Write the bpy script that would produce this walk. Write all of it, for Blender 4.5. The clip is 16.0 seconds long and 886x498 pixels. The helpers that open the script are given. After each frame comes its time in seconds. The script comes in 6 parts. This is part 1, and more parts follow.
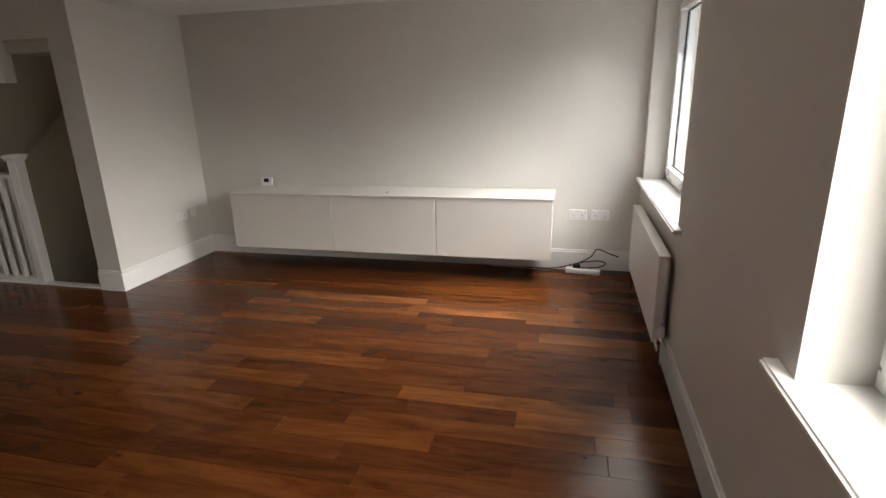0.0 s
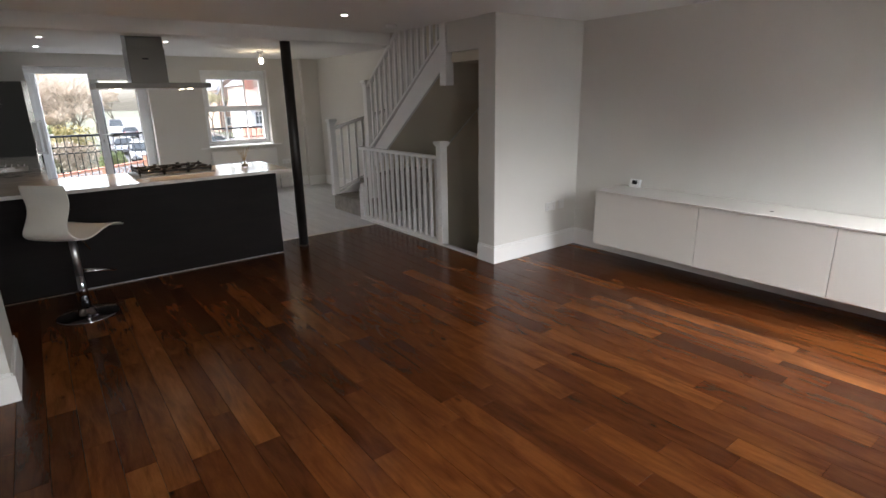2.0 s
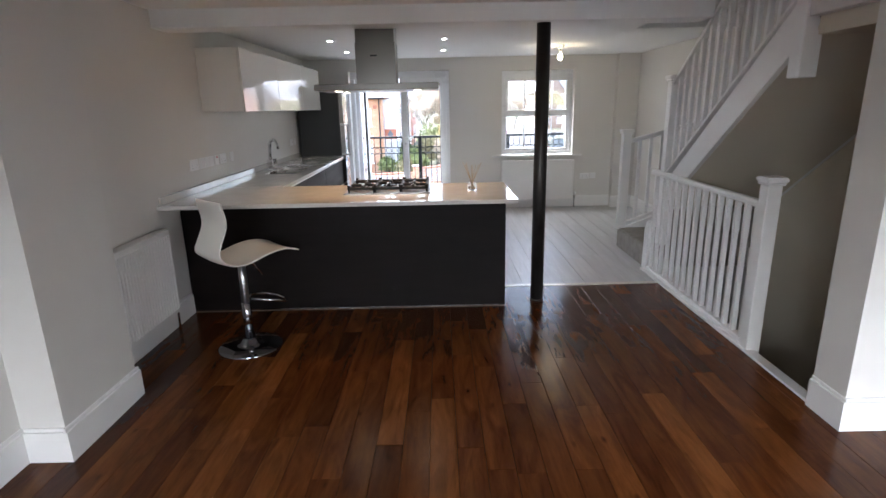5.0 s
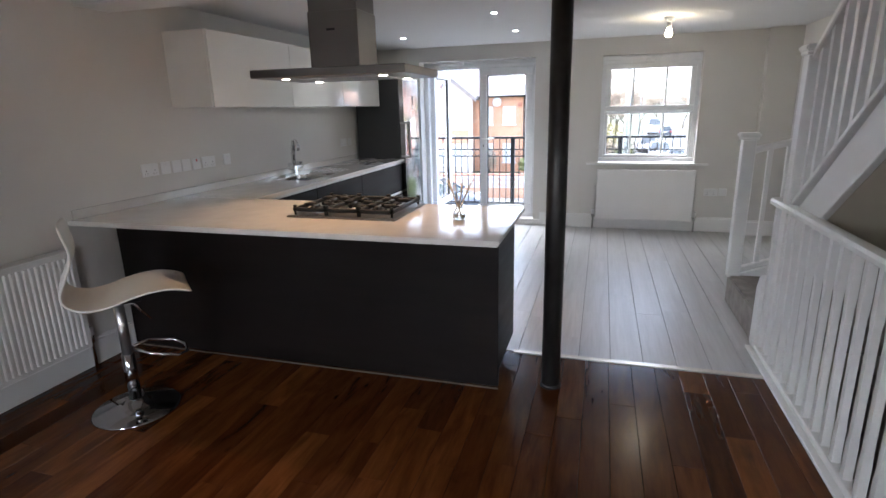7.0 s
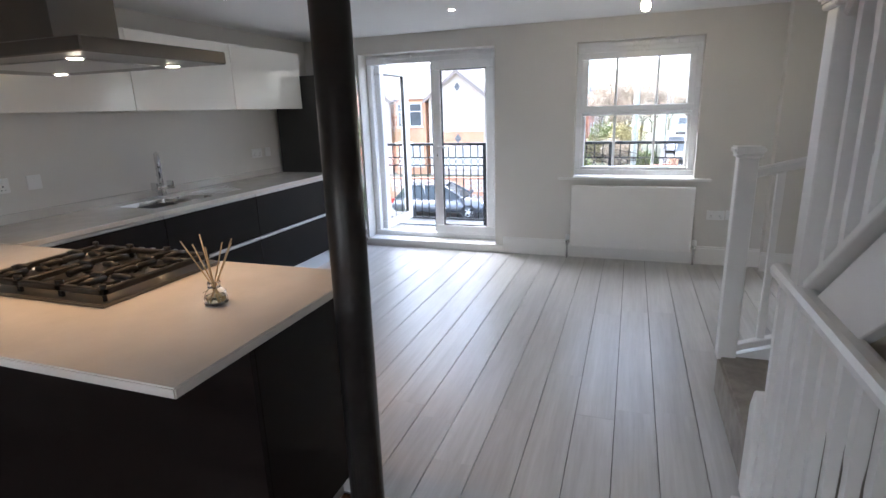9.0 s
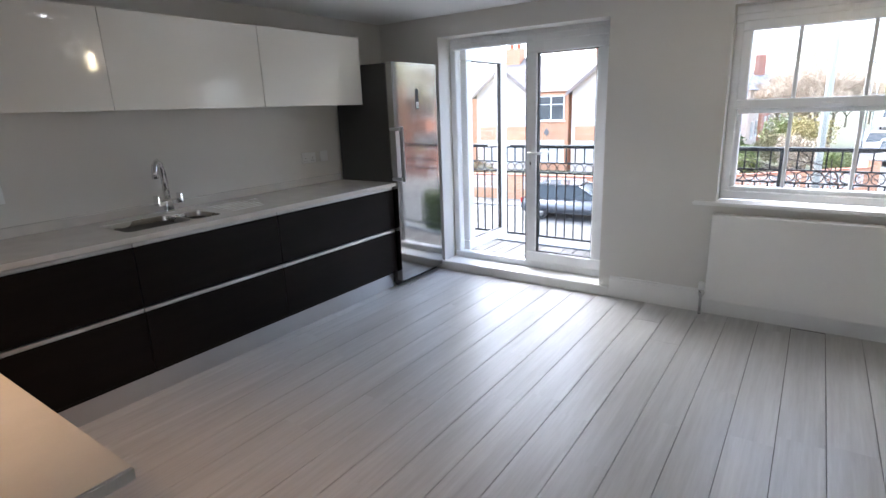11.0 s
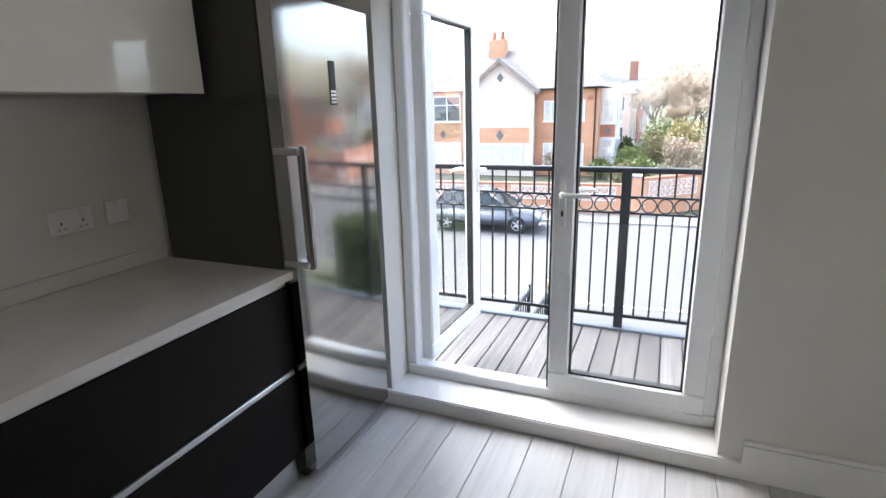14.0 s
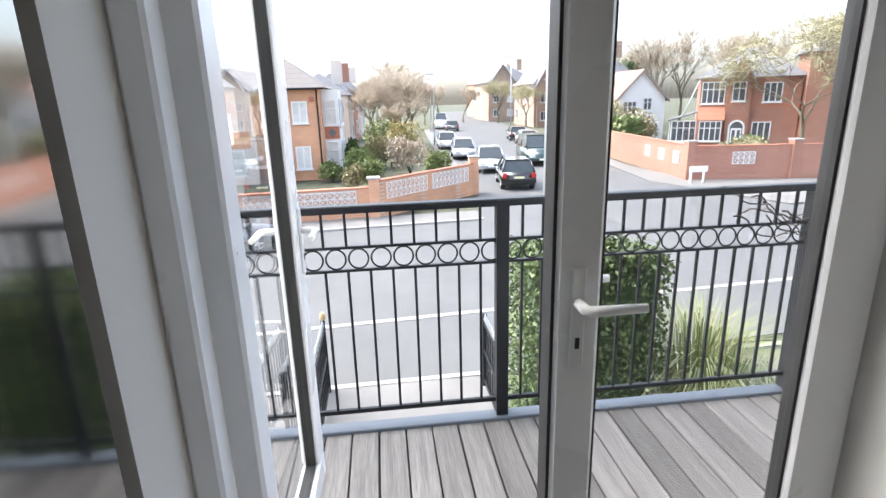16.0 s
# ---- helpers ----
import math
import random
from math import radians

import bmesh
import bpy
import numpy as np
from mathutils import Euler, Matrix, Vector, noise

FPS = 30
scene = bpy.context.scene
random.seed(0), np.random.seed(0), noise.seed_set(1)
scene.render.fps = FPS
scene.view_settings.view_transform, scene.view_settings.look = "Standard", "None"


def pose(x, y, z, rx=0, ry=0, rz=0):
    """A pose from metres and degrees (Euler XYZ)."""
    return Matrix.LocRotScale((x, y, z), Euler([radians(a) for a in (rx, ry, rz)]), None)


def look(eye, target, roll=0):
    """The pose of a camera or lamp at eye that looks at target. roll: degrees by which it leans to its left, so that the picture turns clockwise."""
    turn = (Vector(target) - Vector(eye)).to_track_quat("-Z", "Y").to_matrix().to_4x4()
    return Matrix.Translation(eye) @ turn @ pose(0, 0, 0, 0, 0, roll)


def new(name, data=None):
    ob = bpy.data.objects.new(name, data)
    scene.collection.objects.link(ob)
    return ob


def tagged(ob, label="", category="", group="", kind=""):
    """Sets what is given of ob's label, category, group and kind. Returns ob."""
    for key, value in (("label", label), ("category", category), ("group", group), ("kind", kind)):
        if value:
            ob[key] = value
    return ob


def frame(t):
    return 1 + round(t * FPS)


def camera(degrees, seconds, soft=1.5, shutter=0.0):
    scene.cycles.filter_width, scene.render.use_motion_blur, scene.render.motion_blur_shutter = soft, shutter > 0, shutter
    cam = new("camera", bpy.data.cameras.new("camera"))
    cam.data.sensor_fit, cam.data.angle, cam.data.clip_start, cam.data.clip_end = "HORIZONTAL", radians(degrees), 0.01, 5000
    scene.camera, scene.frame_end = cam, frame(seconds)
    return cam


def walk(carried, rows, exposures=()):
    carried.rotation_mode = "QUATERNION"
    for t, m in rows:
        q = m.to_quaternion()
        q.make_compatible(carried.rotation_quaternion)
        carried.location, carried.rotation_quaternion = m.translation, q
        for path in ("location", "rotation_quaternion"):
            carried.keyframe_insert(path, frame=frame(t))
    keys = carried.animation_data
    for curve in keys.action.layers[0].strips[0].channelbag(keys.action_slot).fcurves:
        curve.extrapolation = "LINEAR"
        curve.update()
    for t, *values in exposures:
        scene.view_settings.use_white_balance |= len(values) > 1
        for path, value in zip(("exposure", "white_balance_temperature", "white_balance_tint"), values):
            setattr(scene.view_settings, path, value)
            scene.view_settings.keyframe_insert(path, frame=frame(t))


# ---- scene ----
cam = camera(80.0, 16.0)
PATH = [
    (0, (0.544, 0.16, 1.501), (0.087, 2.021, 0.926), -1.5),
    (0.5, (0.685, 0.211, 1.524), (-0.118, 1.948, 0.942), -1.3),
    (1, (0.753, 0.201, 1.514), (-0.367, 1.76, 0.95), -1.3),
    (1.5, (0.702, 0.136, 1.505), (-0.629, 1.524, 0.955), -0.9),
    (2, (0.581, 0.204, 1.534), (-0.953, 1.362, 0.98), -1.2),
    (2.5, (0.379, 0.312, 1.521), (-1.312, 1.23, 0.978), -1.0),
    (3, (0.216, 0.501, 1.526), (-1.58, 1.197, 0.989), -1.1),
    (3.5, (0.006, 0.789, 1.528), (-1.858, 1.284, 1.0), -0.9),
    (4, (-0.208, 1.03, 1.531), (-2.111, 1.355, 1.008), -0.9),
    (4.5, (-0.491, 1.3, 1.542), (-2.414, 1.467, 1.021), -1.1),
    (5, (-0.747, 1.595, 1.525), (-2.679, 1.597, 1.007), -1.2),
    (5.2, (-0.871, 1.72, 1.559), (-2.797, 1.653, 1.023), -1.3),
    (7.3, (-2.352, 2.647, 1.471), (-4.197, 2.062, 0.966), -1.4),
    (7.5, (-2.507, 2.703, 1.486), (-4.349, 2.11, 0.982), -1.5),
    (8, (-2.862, 2.81, 1.476), (-4.699, 2.204, 0.97), -1.6),
    (8.5, (-3.239, 2.96, 1.485), (-5.07, 2.333, 0.982), -1.7),
    (9, (-3.591, 3.041, 1.469), (-5.412, 2.39, 0.96), -1.8),
    (9.5, (-3.953, 3.11, 1.465), (-5.728, 2.342, 0.957), -1.9),
    (9.7, (-4.038, 3.128, 1.465), (-5.779, 2.287, 0.955), -2.1),
    (11.8, (-5.485, 2.719, 1.484), (-7.039, 1.572, 0.966), -1.8),
    (12, (-5.595, 2.598, 1.478), (-7.157, 1.461, 0.963), -1.7),
    (12.5, (-5.911, 2.337, 1.481), (-7.487, 1.214, 0.974), -1.6),
    (13, (-6.175, 2.079, 1.465), (-7.793, 1.021, 0.953), -1.6),
    (13.5, (-6.484, 1.794, 1.478), (-8.169, 0.849, 0.961), -1.5),
    (14, (-6.764, 1.468, 1.466), (-8.538, 0.709, 0.939), -1.5),
    (14.5, (-7.087, 1.198, 1.448), (-8.946, 0.688, 0.915), -1.5),
    (15, (-7.418, 0.986, 1.462), (-9.323, 0.712, 0.92), -1.3),
    (15.5, (-7.784, 0.82, 1.465), (-9.706, 0.767, 0.915), -1.9),
    (16, (-8.087, 0.687, 1.486), (-9.998, 0.901, 0.938), -1.6),
]
EXPOSURES = [(0.0, 2.63, 6850, 10), (1.5, 2.78, 6250, 10), (2.5, 3.03, 6250, 10), (3.5, 3.27, 6050, 10), (5.0, 3.55, 5800, 10), (7.5, 3.52, 5700, 10), (9.0, 3.43, 5700, 10), (12.5, 3.17, 5920, 10), (14.0, 2.9, 6050, 9), (15.0, 2.53, 6100, 8), (16.0, 2.35, 6250, 9)]
walk(cam, [(t, look(eye, target, roll)) for t, eye, target, roll in PATH], EXPOSURES)

# ---------------------------------------------------------------- world and light
world = bpy.data.worlds.new("sky_world")
scene.world = world
world.use_nodes = True
wn, wl = world.node_tree.nodes, world.node_tree.links
sky = wn.new("ShaderNodeTexSky")
sky.sky_type = "NISHITA"
sky.sun_disc = False
SUN_UP, SUN_ROUND = radians(52), radians(208)
sky.sun_elevation, sky.sun_rotation = SUN_UP, SUN_ROUND
sky.air_density, sky.dust_density, sky.ozone_density = 1.0, 4.0, 1.0
soften = wn.new("ShaderNodeHueSaturation")
soften.inputs["Saturation"].default_value = 0.62
wl.new(sky.outputs[0], soften.inputs["Color"])
wl.new(soften.outputs[0], wn["Background"].inputs[0])
wn["Background"].inputs[1].default_value = 0.15


def lamp(name, kind, energy, m, color=(1, 1, 1), **settings):
    data = bpy.data.lights.new(name, kind)
    data.energy, data.color = energy, color
    if kind == "AREA":
        data.shape = "RECTANGLE"
        data.size, data.size_y = settings["size"]
        data.spread = radians(settings["spread"])
    if kind == "SUN":
        data.angle = radians(settings["angle"])
    if kind in ("POINT", "SPOT"):
        data.shadow_soft_size = settings["radius"]
    if kind == "SPOT":
        data.spot_size, data.spot_blend = radians(settings["cone"]), 0.6
    ob = new(name, data)
    ob.matrix_world = m
    return ob


SUN_TO = Vector((math.cos(SUN_UP) * math.sin(SUN_ROUND), math.cos(SUN_UP) * math.cos(SUN_ROUND), math.sin(SUN_UP)))
lamp("sun", "SUN", 0.6, look(SUN_TO * 50, (0, 0, 0)), (1.0, 0.97, 0.93), angle=50)
# sky light in the openings of the two east windows
lamp("east_window_light", "AREA", 3.9, look((1.36, 3.77, 1.60), (-0.45, 3.75, 0.0)), (1.0, 1.0, 1.0), size=(1.35, 1.1), spread=74)
lamp("east_window_light", "AREA", 3.0, look((1.38, 3.77, 1.50), (0.3, 3.0, 0.2)), (1.0, 0.985, 0.95), size=(1.35, 1.2), spread=98)
lamp("east_window_light", "AREA", 6.4, look((1.36, 0.74, 1.55), (0.2, 1.1, 0.3)), (1.0, 0.985, 0.95), size=(1.2, 1.2), spread=100)

# ---------------------------------------------------------------- materials
def nodes(name):
    m = bpy.data.materials.new(name)
    m.use_nodes = True
    return m, m.node_tree.nodes, m.node_tree.links, m.node_tree.nodes["Principled BSDF"]


def texcoord(n, l, scale=(1, 1, 1), shift=None, rot=(0, 0, 0)):
    tc, mp = n.new("ShaderNodeTexCoord"), n.new("ShaderNodeMapping")
    mp.inputs["Scale"].default_value = scale
    mp.inputs["Rotation"].default_value = rot
    l.new(tc.outputs["Object"], mp.inputs["Vector"])
    if shift:
        l.new(shift, mp.inputs["Location"])
    return mp.outputs["Vector"]


def noise_tex(n, l, vec, scale, detail=4, rough=0.55, distortion=0.0):
    t = n.new("ShaderNodeTexNoise")
    t.inputs["Scale"].default_value, t.inputs["Detail"].default_value = scale, detail
    t.inputs["Roughness"].default_value, t.inputs["Distortion"].default_value = rough, distortion
    l.new(vec, t.inputs["Vector"])
    return t.outputs["Fac"]


def ramp(n, l, fac, stops):
    r = n.new("ShaderNodeValToRGB")
    while len(r.color_ramp.elements) < len(stops):
        r.color_ramp.elements.new(0.5)
    for e, (p, c) in zip(r.color_ramp.elements, stops):
        e.position, e.color = p, (*c, 1) if len(c) == 3 else c
    l.new(fac, r.inputs[0])
    return r.outputs[0]


def mix(n, l, kind, fac, a, b):
    m = n.new("ShaderNodeMix")
    m.data_type, m.blend_type = "RGBA", kind
    for sock, v in ((m.inputs[0], fac), (m.inputs[6], a), (m.inputs[7], b)):
        if isinstance(v, (int, float)):
            sock.default_value = v
        elif isinstance(v, tuple):
            sock.default_value = (*v, 1)
        else:
            l.new(v, sock)
    return m.outputs[2]


def remap(n, l, fac, lo, hi):
    m = n.new("ShaderNodeMapRange")
    m.inputs["To Min"].default_value, m.inputs["To Max"].default_value = lo, hi
    m.inputs["From Min"].default_value, m.inputs["From Max"].default_value = 0.25, 0.75
    l.new(fac, m.inputs["Value"])
    return m.outputs[0]


def relief(n, l, b, height, strength, dist=0.002):
    bp = n.new("ShaderNodeBump")
    bp.inputs["Strength"].default_value, bp.inputs["Distance"].default_value = strength, dist
    l.new(height, bp.inputs["Height"])
    l.new(bp.outputs[0], b.inputs["Normal"])


def surface(name, colour, rough=0.6, metal=0.0, vary=0.06, scale=3.0, bump=0.1, fine=60.0, coat=0.0, stretch=(1, 1, 1)):
    """A plain surface with slow blotches, fine grain and slight relief."""
    m, n, l, b = nodes(name)
    v = texcoord(n, l, stretch)
    slow, grain = noise_tex(n, l, v, scale), noise_tex(n, l, v, fine, 3)
    dark = tuple(c * (1 - vary) for c in colour)
    lite = tuple(min(1, c * (1 + vary)) for c in colour)
    c = ramp(n, l, slow, [(0.3, dark), (0.7, lite)])
    g = ramp(n, l, grain, [(0.3, (1 - vary / 2,) * 3), (0.7, (1, 1, 1))])
    l.new(mix(n, l, "MULTIPLY", 1.0, c, g), b.inputs["Base Color"])
    b.inputs["Metallic"].default_value = metal
    l.new(remap(n, l, slow, max(0.02, rough - 0.05), rough + 0.05), b.inputs["Roughness"])
    b.inputs["Coat Weight"].default_value = coat
    b.inputs["Coat Roughness"].default_value = 0.05
    if bump:
        relief(n, l, b, grain, bump)
    return m


def plank_wood(name, stops, rough, grain_scale, spread, coat=0.0, streak=0.5, along=1.0):
    """Boards that run along x; each board takes its own tone and grain from Object Info's Random."""
    m, n, l, b = nodes(name)
    info = n.new("ShaderNodeObjectInfo")
    comb, mul = n.new("ShaderNodeCombineXYZ"), n.new("ShaderNodeMath")
    mul.operation = "MULTIPLY"
    mul.inputs[1].default_value = 37.0
    l.new(info.outputs["Random"], mul.inputs[0])
    l.new(mul.outputs[0], comb.inputs["X"])
    l.new(mul.outputs[0], comb.inputs["Z"])
    v = texcoord(n, l, (along, grain_scale, 1.0), comb.outputs[0])
    wide = noise_tex(n, l, v, 1.6, 5, 0.6, 0.6)
    fine = noise_tex(n, l, v, 9.0, 6, 0.65, 0.3)
    base = ramp(n, l, info.outputs["Random"], stops)
    shade = ramp(n, l, wide, [(0.25, (1 - spread,) * 3), (0.75, (1 + spread * 0.6,) * 3)])
    c = mix(n, l, "MULTIPLY", 1.0, base, shade)
    c = mix(n, l, "MULTIPLY", streak, c, ramp(n, l, fine, [(0.35, (0.45, 0.42, 0.4)), (0.6, (1.1, 1.1, 1.1))]))
    l.new(c, b.inputs["Base Color"])
    l.new(remap(n, l, wide, rough - 0.04, rough + 0.06), b.inputs["Roughness"])
    b.inputs["Coat Weight"].default_value, b.inputs["Coat Roughness"].default_value = coat, 0.12
    relief(n, l, b, fine, 0.02, 0.0006)
    return m


def walnut_wood():
    """Lacquered walnut: board tone, mottled figure, dark streaks, pale sapwood and small knots."""
    m, n, l, b = nodes("walnut_board")
    info = n.new("ShaderNodeObjectInfo")
    comb, mul = n.new("ShaderNodeCombineXYZ"), n.new("ShaderNodeMath")
    mul.operation = "MULTIPLY"
    mul.inputs[1].default_value = 41.0
    l.new(info.outputs["Random"], mul.inputs[0])
    for axis in "XYZ":
        l.new(mul.outputs[0], comb.inputs[axis])
    v = texcoord(n, l, (1.0, 4.5, 1.0), comb.outputs[0])
    figure = noise_tex(n, l, v, 2.2, 4, 0.55, 1.2)
    streaks = noise_tex(n, l, texcoord(n, l, (0.7, 14.0, 1.0), comb.outputs[0]), 3.0, 5, 0.6, 0.4)
    fibre = noise_tex(n, l, texcoord(n, l, (3.0, 60.0, 1.0), comb.outputs[0]), 6.0, 4, 0.6)
    tone = ramp(n, l, info.outputs["Random"], [(0.0, (0.040, 0.0112, 0.0030)), (0.25, (0.060, 0.0175, 0.0046)), (0.8, (0.082, 0.0245, 0.0062)), (1.0, (0.125, 0.042, 0.0110))])
    c = mix(n, l, "MULTIPLY", 1.0, tone, ramp(n, l, figure, [(0.28, (0.58, 0.52, 0.48)), (0.5, (1.0, 1.0, 1.0)), (0.74, (1.4, 1.5, 1.6))]))
    c = mix(n, l, "MULTIPLY", 0.32, c, ramp(n, l, streaks, [(0.33, (0.42, 0.38, 0.36)), (0.48, (1.0, 1.0, 1.0)), (0.72, (1.2, 1.25, 1.3))]))
    c = mix(n, l, "MULTIPLY", 0.5, c, ramp(n, l, fibre, [(0.35, (0.72, 0.70, 0.68)), (0.6, (1.1, 1.1, 1.1))]))
    knots = n.new("ShaderNodeTexVoronoi")
    knots.inputs["Scale"].default_value = 2.6
    l.new(texcoord(n, l, (1.0, 2.2, 1.0), comb.outputs[0]), knots.inputs["Vector"])
    c = mix(n, l, "MULTIPLY", 0.8, c, ramp(n, l, knots.outputs["Distance"], [(0.02, (0.2, 0.17, 0.15)), (0.09, (1, 1, 1))]))
    l.new(c, b.inputs["Base Color"])
    l.new(remap(n, l, figure, 0.17, 0.25), b.inputs["Roughness"])
    b.inputs["Specular IOR Level"].default_value = 0.16
    relief(n, l, b, streaks, 0.015, 0.0006)
    return m


def glass(name, tint=(1, 1, 1), rough=0.0):
    m, n, l, b = nodes(name)
    b.inputs["Base Color"].default_value = (*tint, 1)
    b.inputs["Transmission Weight"].default_value, b.inputs["Roughness"].default_value = 1.0, rough
    b.inputs["IOR"].default_value = 1.45
    return m


def glow(name, colour, strength):
    m, n, l, b = nodes(name)
    b.inputs["Emission Color"].default_value = (*colour, 1)
    b.inputs["Emission Strength"].default_value = strength
    return m


WALL = surface("wall_paint", (0.67, 0.65, 0.61), 0.75, vary=0.03, scale=0.8, bump=0.05, fine=180)
# wall paint with the stairwell's olive shade put into its colour
WALL_SHADED = surface("stairwell_wall_shade", (0.62, 0.565, 0.46), 0.8, vary=0.04, scale=0.8, bump=0.05, fine=180)
CEIL = surface("ceiling_paint", (0.79, 0.79, 0.775), 0.85, vary=0.02, scale=0.7, bump=0.04, fine=200)
TRIM = surface("satin_white_paint", (0.80, 0.79, 0.77), 0.35, vary=0.03, scale=2.0, bump=0.03, fine=90)
UPVC = surface("white_upvc", (0.84, 0.85, 0.86), 0.28, vary=0.02, scale=2.0, bump=0.0)
GASKET = surface("black_rubber", (0.02, 0.02, 0.02), 0.6, vary=0.1)
WALNUT = walnut_wood()
LAMINATE = plank_wood("grey_laminate", [(0.0, (0.535, 0.53, 0.525)), (0.5, (0.545, 0.54, 0.535)), (1.0, (0.555, 0.55, 0.545))], 0.36, 7.0, 0.2, streak=0.15, along=0.4)
JOINT = surface("dark_joint", (0.03, 0.02, 0.015), 0.8, vary=0.1)
JOINT_GREY = surface("grey_joint", (0.15, 0.145, 0.14), 0.8, vary=0.1)
METAL_STRIP = surface("brushed_strip", (0.70, 0.66, 0.58), 0.35, metal=1.0, vary=0.05)
BEAD = surface("dull_bronze_bead", (0.16, 0.12, 0.09), 0.5, metal=0.5, vary=0.1)
QUARTZ = surface("white_quartz", (0.64, 0.61, 0.57), 0.12, vary=0.05, scale=6, bump=0.0, fine=160, coat=0.3)
# quartz darkened by colour for the shade inside the drainer grooves
GROOVE_SHADE = surface("quartz_groove_shade", (0.50, 0.48, 0.46), 0.3, vary=0.05, scale=6, bump=0.0)
DARKWOOD = surface("dark_wood_panel", (0.0075, 0.005, 0.0043), 0.5, vary=0.3, scale=2, bump=0.08, fine=30, stretch=(1, 1, 8))
GLOSS = surface("gloss_cream_lacquer", (0.78, 0.76, 0.70), 0.06, vary=0.01, scale=1, bump=0.0, coat=0.6)
CARCASS = surface("cream_carcass", (0.72, 0.69, 0.63), 0.45, vary=0.02)
STEEL = surface("brushed_steel", (0.36, 0.355, 0.35), 0.30, metal=1.0, vary=0.02, scale=0.4, bump=0.0, fine=12)
# steel with the dim room it reflects put into a darker base colour
STEEL_DARKENED = surface("steel_dim_reflection", (0.17, 0.16, 0.148), 0.30, metal=1.0, vary=0.03, scale=0.4, bump=0.0, fine=12)
STEEL_DOOR = surface("fridge_steel", (0.36, 0.355, 0.345), 0.10, metal=1.0, vary=0.03, scale=0.5, bump=0.0, fine=12)
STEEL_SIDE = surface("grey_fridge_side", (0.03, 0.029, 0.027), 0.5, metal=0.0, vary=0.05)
CHROME = surface("chrome", (0.78, 0.78, 0.78), 0.08, metal=1.0, vary=0.02, bump=0.0)
DARKWOOD.node_tree.nodes["Principled BSDF"].inputs["Specular IOR Level"].default_value = 0.12
CHROME_DARK = surface("polished_dark_chrome", (0.42, 0.42, 0.43), 0.10, metal=1.0, vary=0.02, bump=0.0)
ALU = surface("satin_aluminium", (0.60, 0.60, 0.60), 0.32, metal=1.0, vary=0.04)
BLACK = surface("black_enamel", (0.010, 0.010, 0.010), 0.42, vary=0.1)
BLACK.node_tree.nodes["Principled BSDF"].inputs["Specular IOR Level"].default_value = 0.25
POST = surface("dark_steel_post", (0.035, 0.032, 0.03), 0.35, metal=0.5, vary=0.3, scale=5, bump=0.15, fine=25)
IRON = surface("dark_painted_iron", (0.012, 0.014, 0.017), 0.4, vary=0.15)
IRON.node_tree.nodes["Principled BSDF"].inputs["Specular IOR Level"].default_value = 0.25
LEATHER = surface("white_stool_shell", (0.76, 0.73, 0.66), 0.32, vary=0.03)
PLASTIC = surface("white_plastic", (0.78, 0.78, 0.77), 0.35, vary=0.01)
CARPET = surface("grey_carpet", (0.34, 0.31, 0.28), 0.95, vary=0.2, scale=12, bump=0.5, fine=220)
DECK = plank_wood("weathered_deck", [(0.0, (0.075, 0.071, 0.067)), (0.5, (0.125, 0.119, 0.113)), (1.0, (0.185, 0.178, 0.170))], 0.75, 20.0, 0.45, streak=0.6, along=0.8)
PANE = glass("clear_glass")
STEEL_BOWL = surface("sink_steel", (0.42, 0.40, 0.37), 0.28, metal=1.0, vary=0.05, scale=2, bump=0.0)
BOTTLE = glass("bottle_glass")
BOTTLE.node_tree.nodes["Principled BSDF"].inputs["IOR"].default_value = 1.10
REEDOIL = glass("pale_oil", (0.95, 0.88, 0.7))
REED = surface("reed_stick", (0.55, 0.40, 0.22), 0.7, vary=0.15)
ASPHALT = surface("asphalt", (0.12, 0.12, 0.118), 0.85, vary=0.12, scale=0.6, bump=0.3, fine=40)

# ---------------------------------------------------------------- builders
def bm_new():
    return bmesh.new()


def add_box(bm, a, b, bevel=0.0, seg=1):
    """A box between two corners; a little bevel on its edges."""
    lo, hi = [min(p, q) for p, q in zip(a, b)], [max(p, q) for p, q in zip(a, b)]
    vs = [bm.verts.new((x, y, z)) for z in (lo[2], hi[2]) for y in (lo[1], hi[1]) for x in (lo[0], hi[0])]
    fs = [bm.faces.new([vs[i] for i in f]) for f in ((0, 2, 3, 1), (4, 5, 7, 6), (0, 1, 5, 4), (2, 6, 7, 3), (0, 4, 6, 2), (1, 3, 7, 5))]
    if bevel:
        es = {e for f in fs for e in f.edges}
        bmesh.ops.bevel(bm, geom=list(es), offset=bevel, segments=seg, affect="EDGES", clamp_overlap=True)
    return vs


def box(a, b, bevel=0.0, seg=1):
    bm = bm_new()
    add_box(bm, a, b, bevel, seg)
    return bm


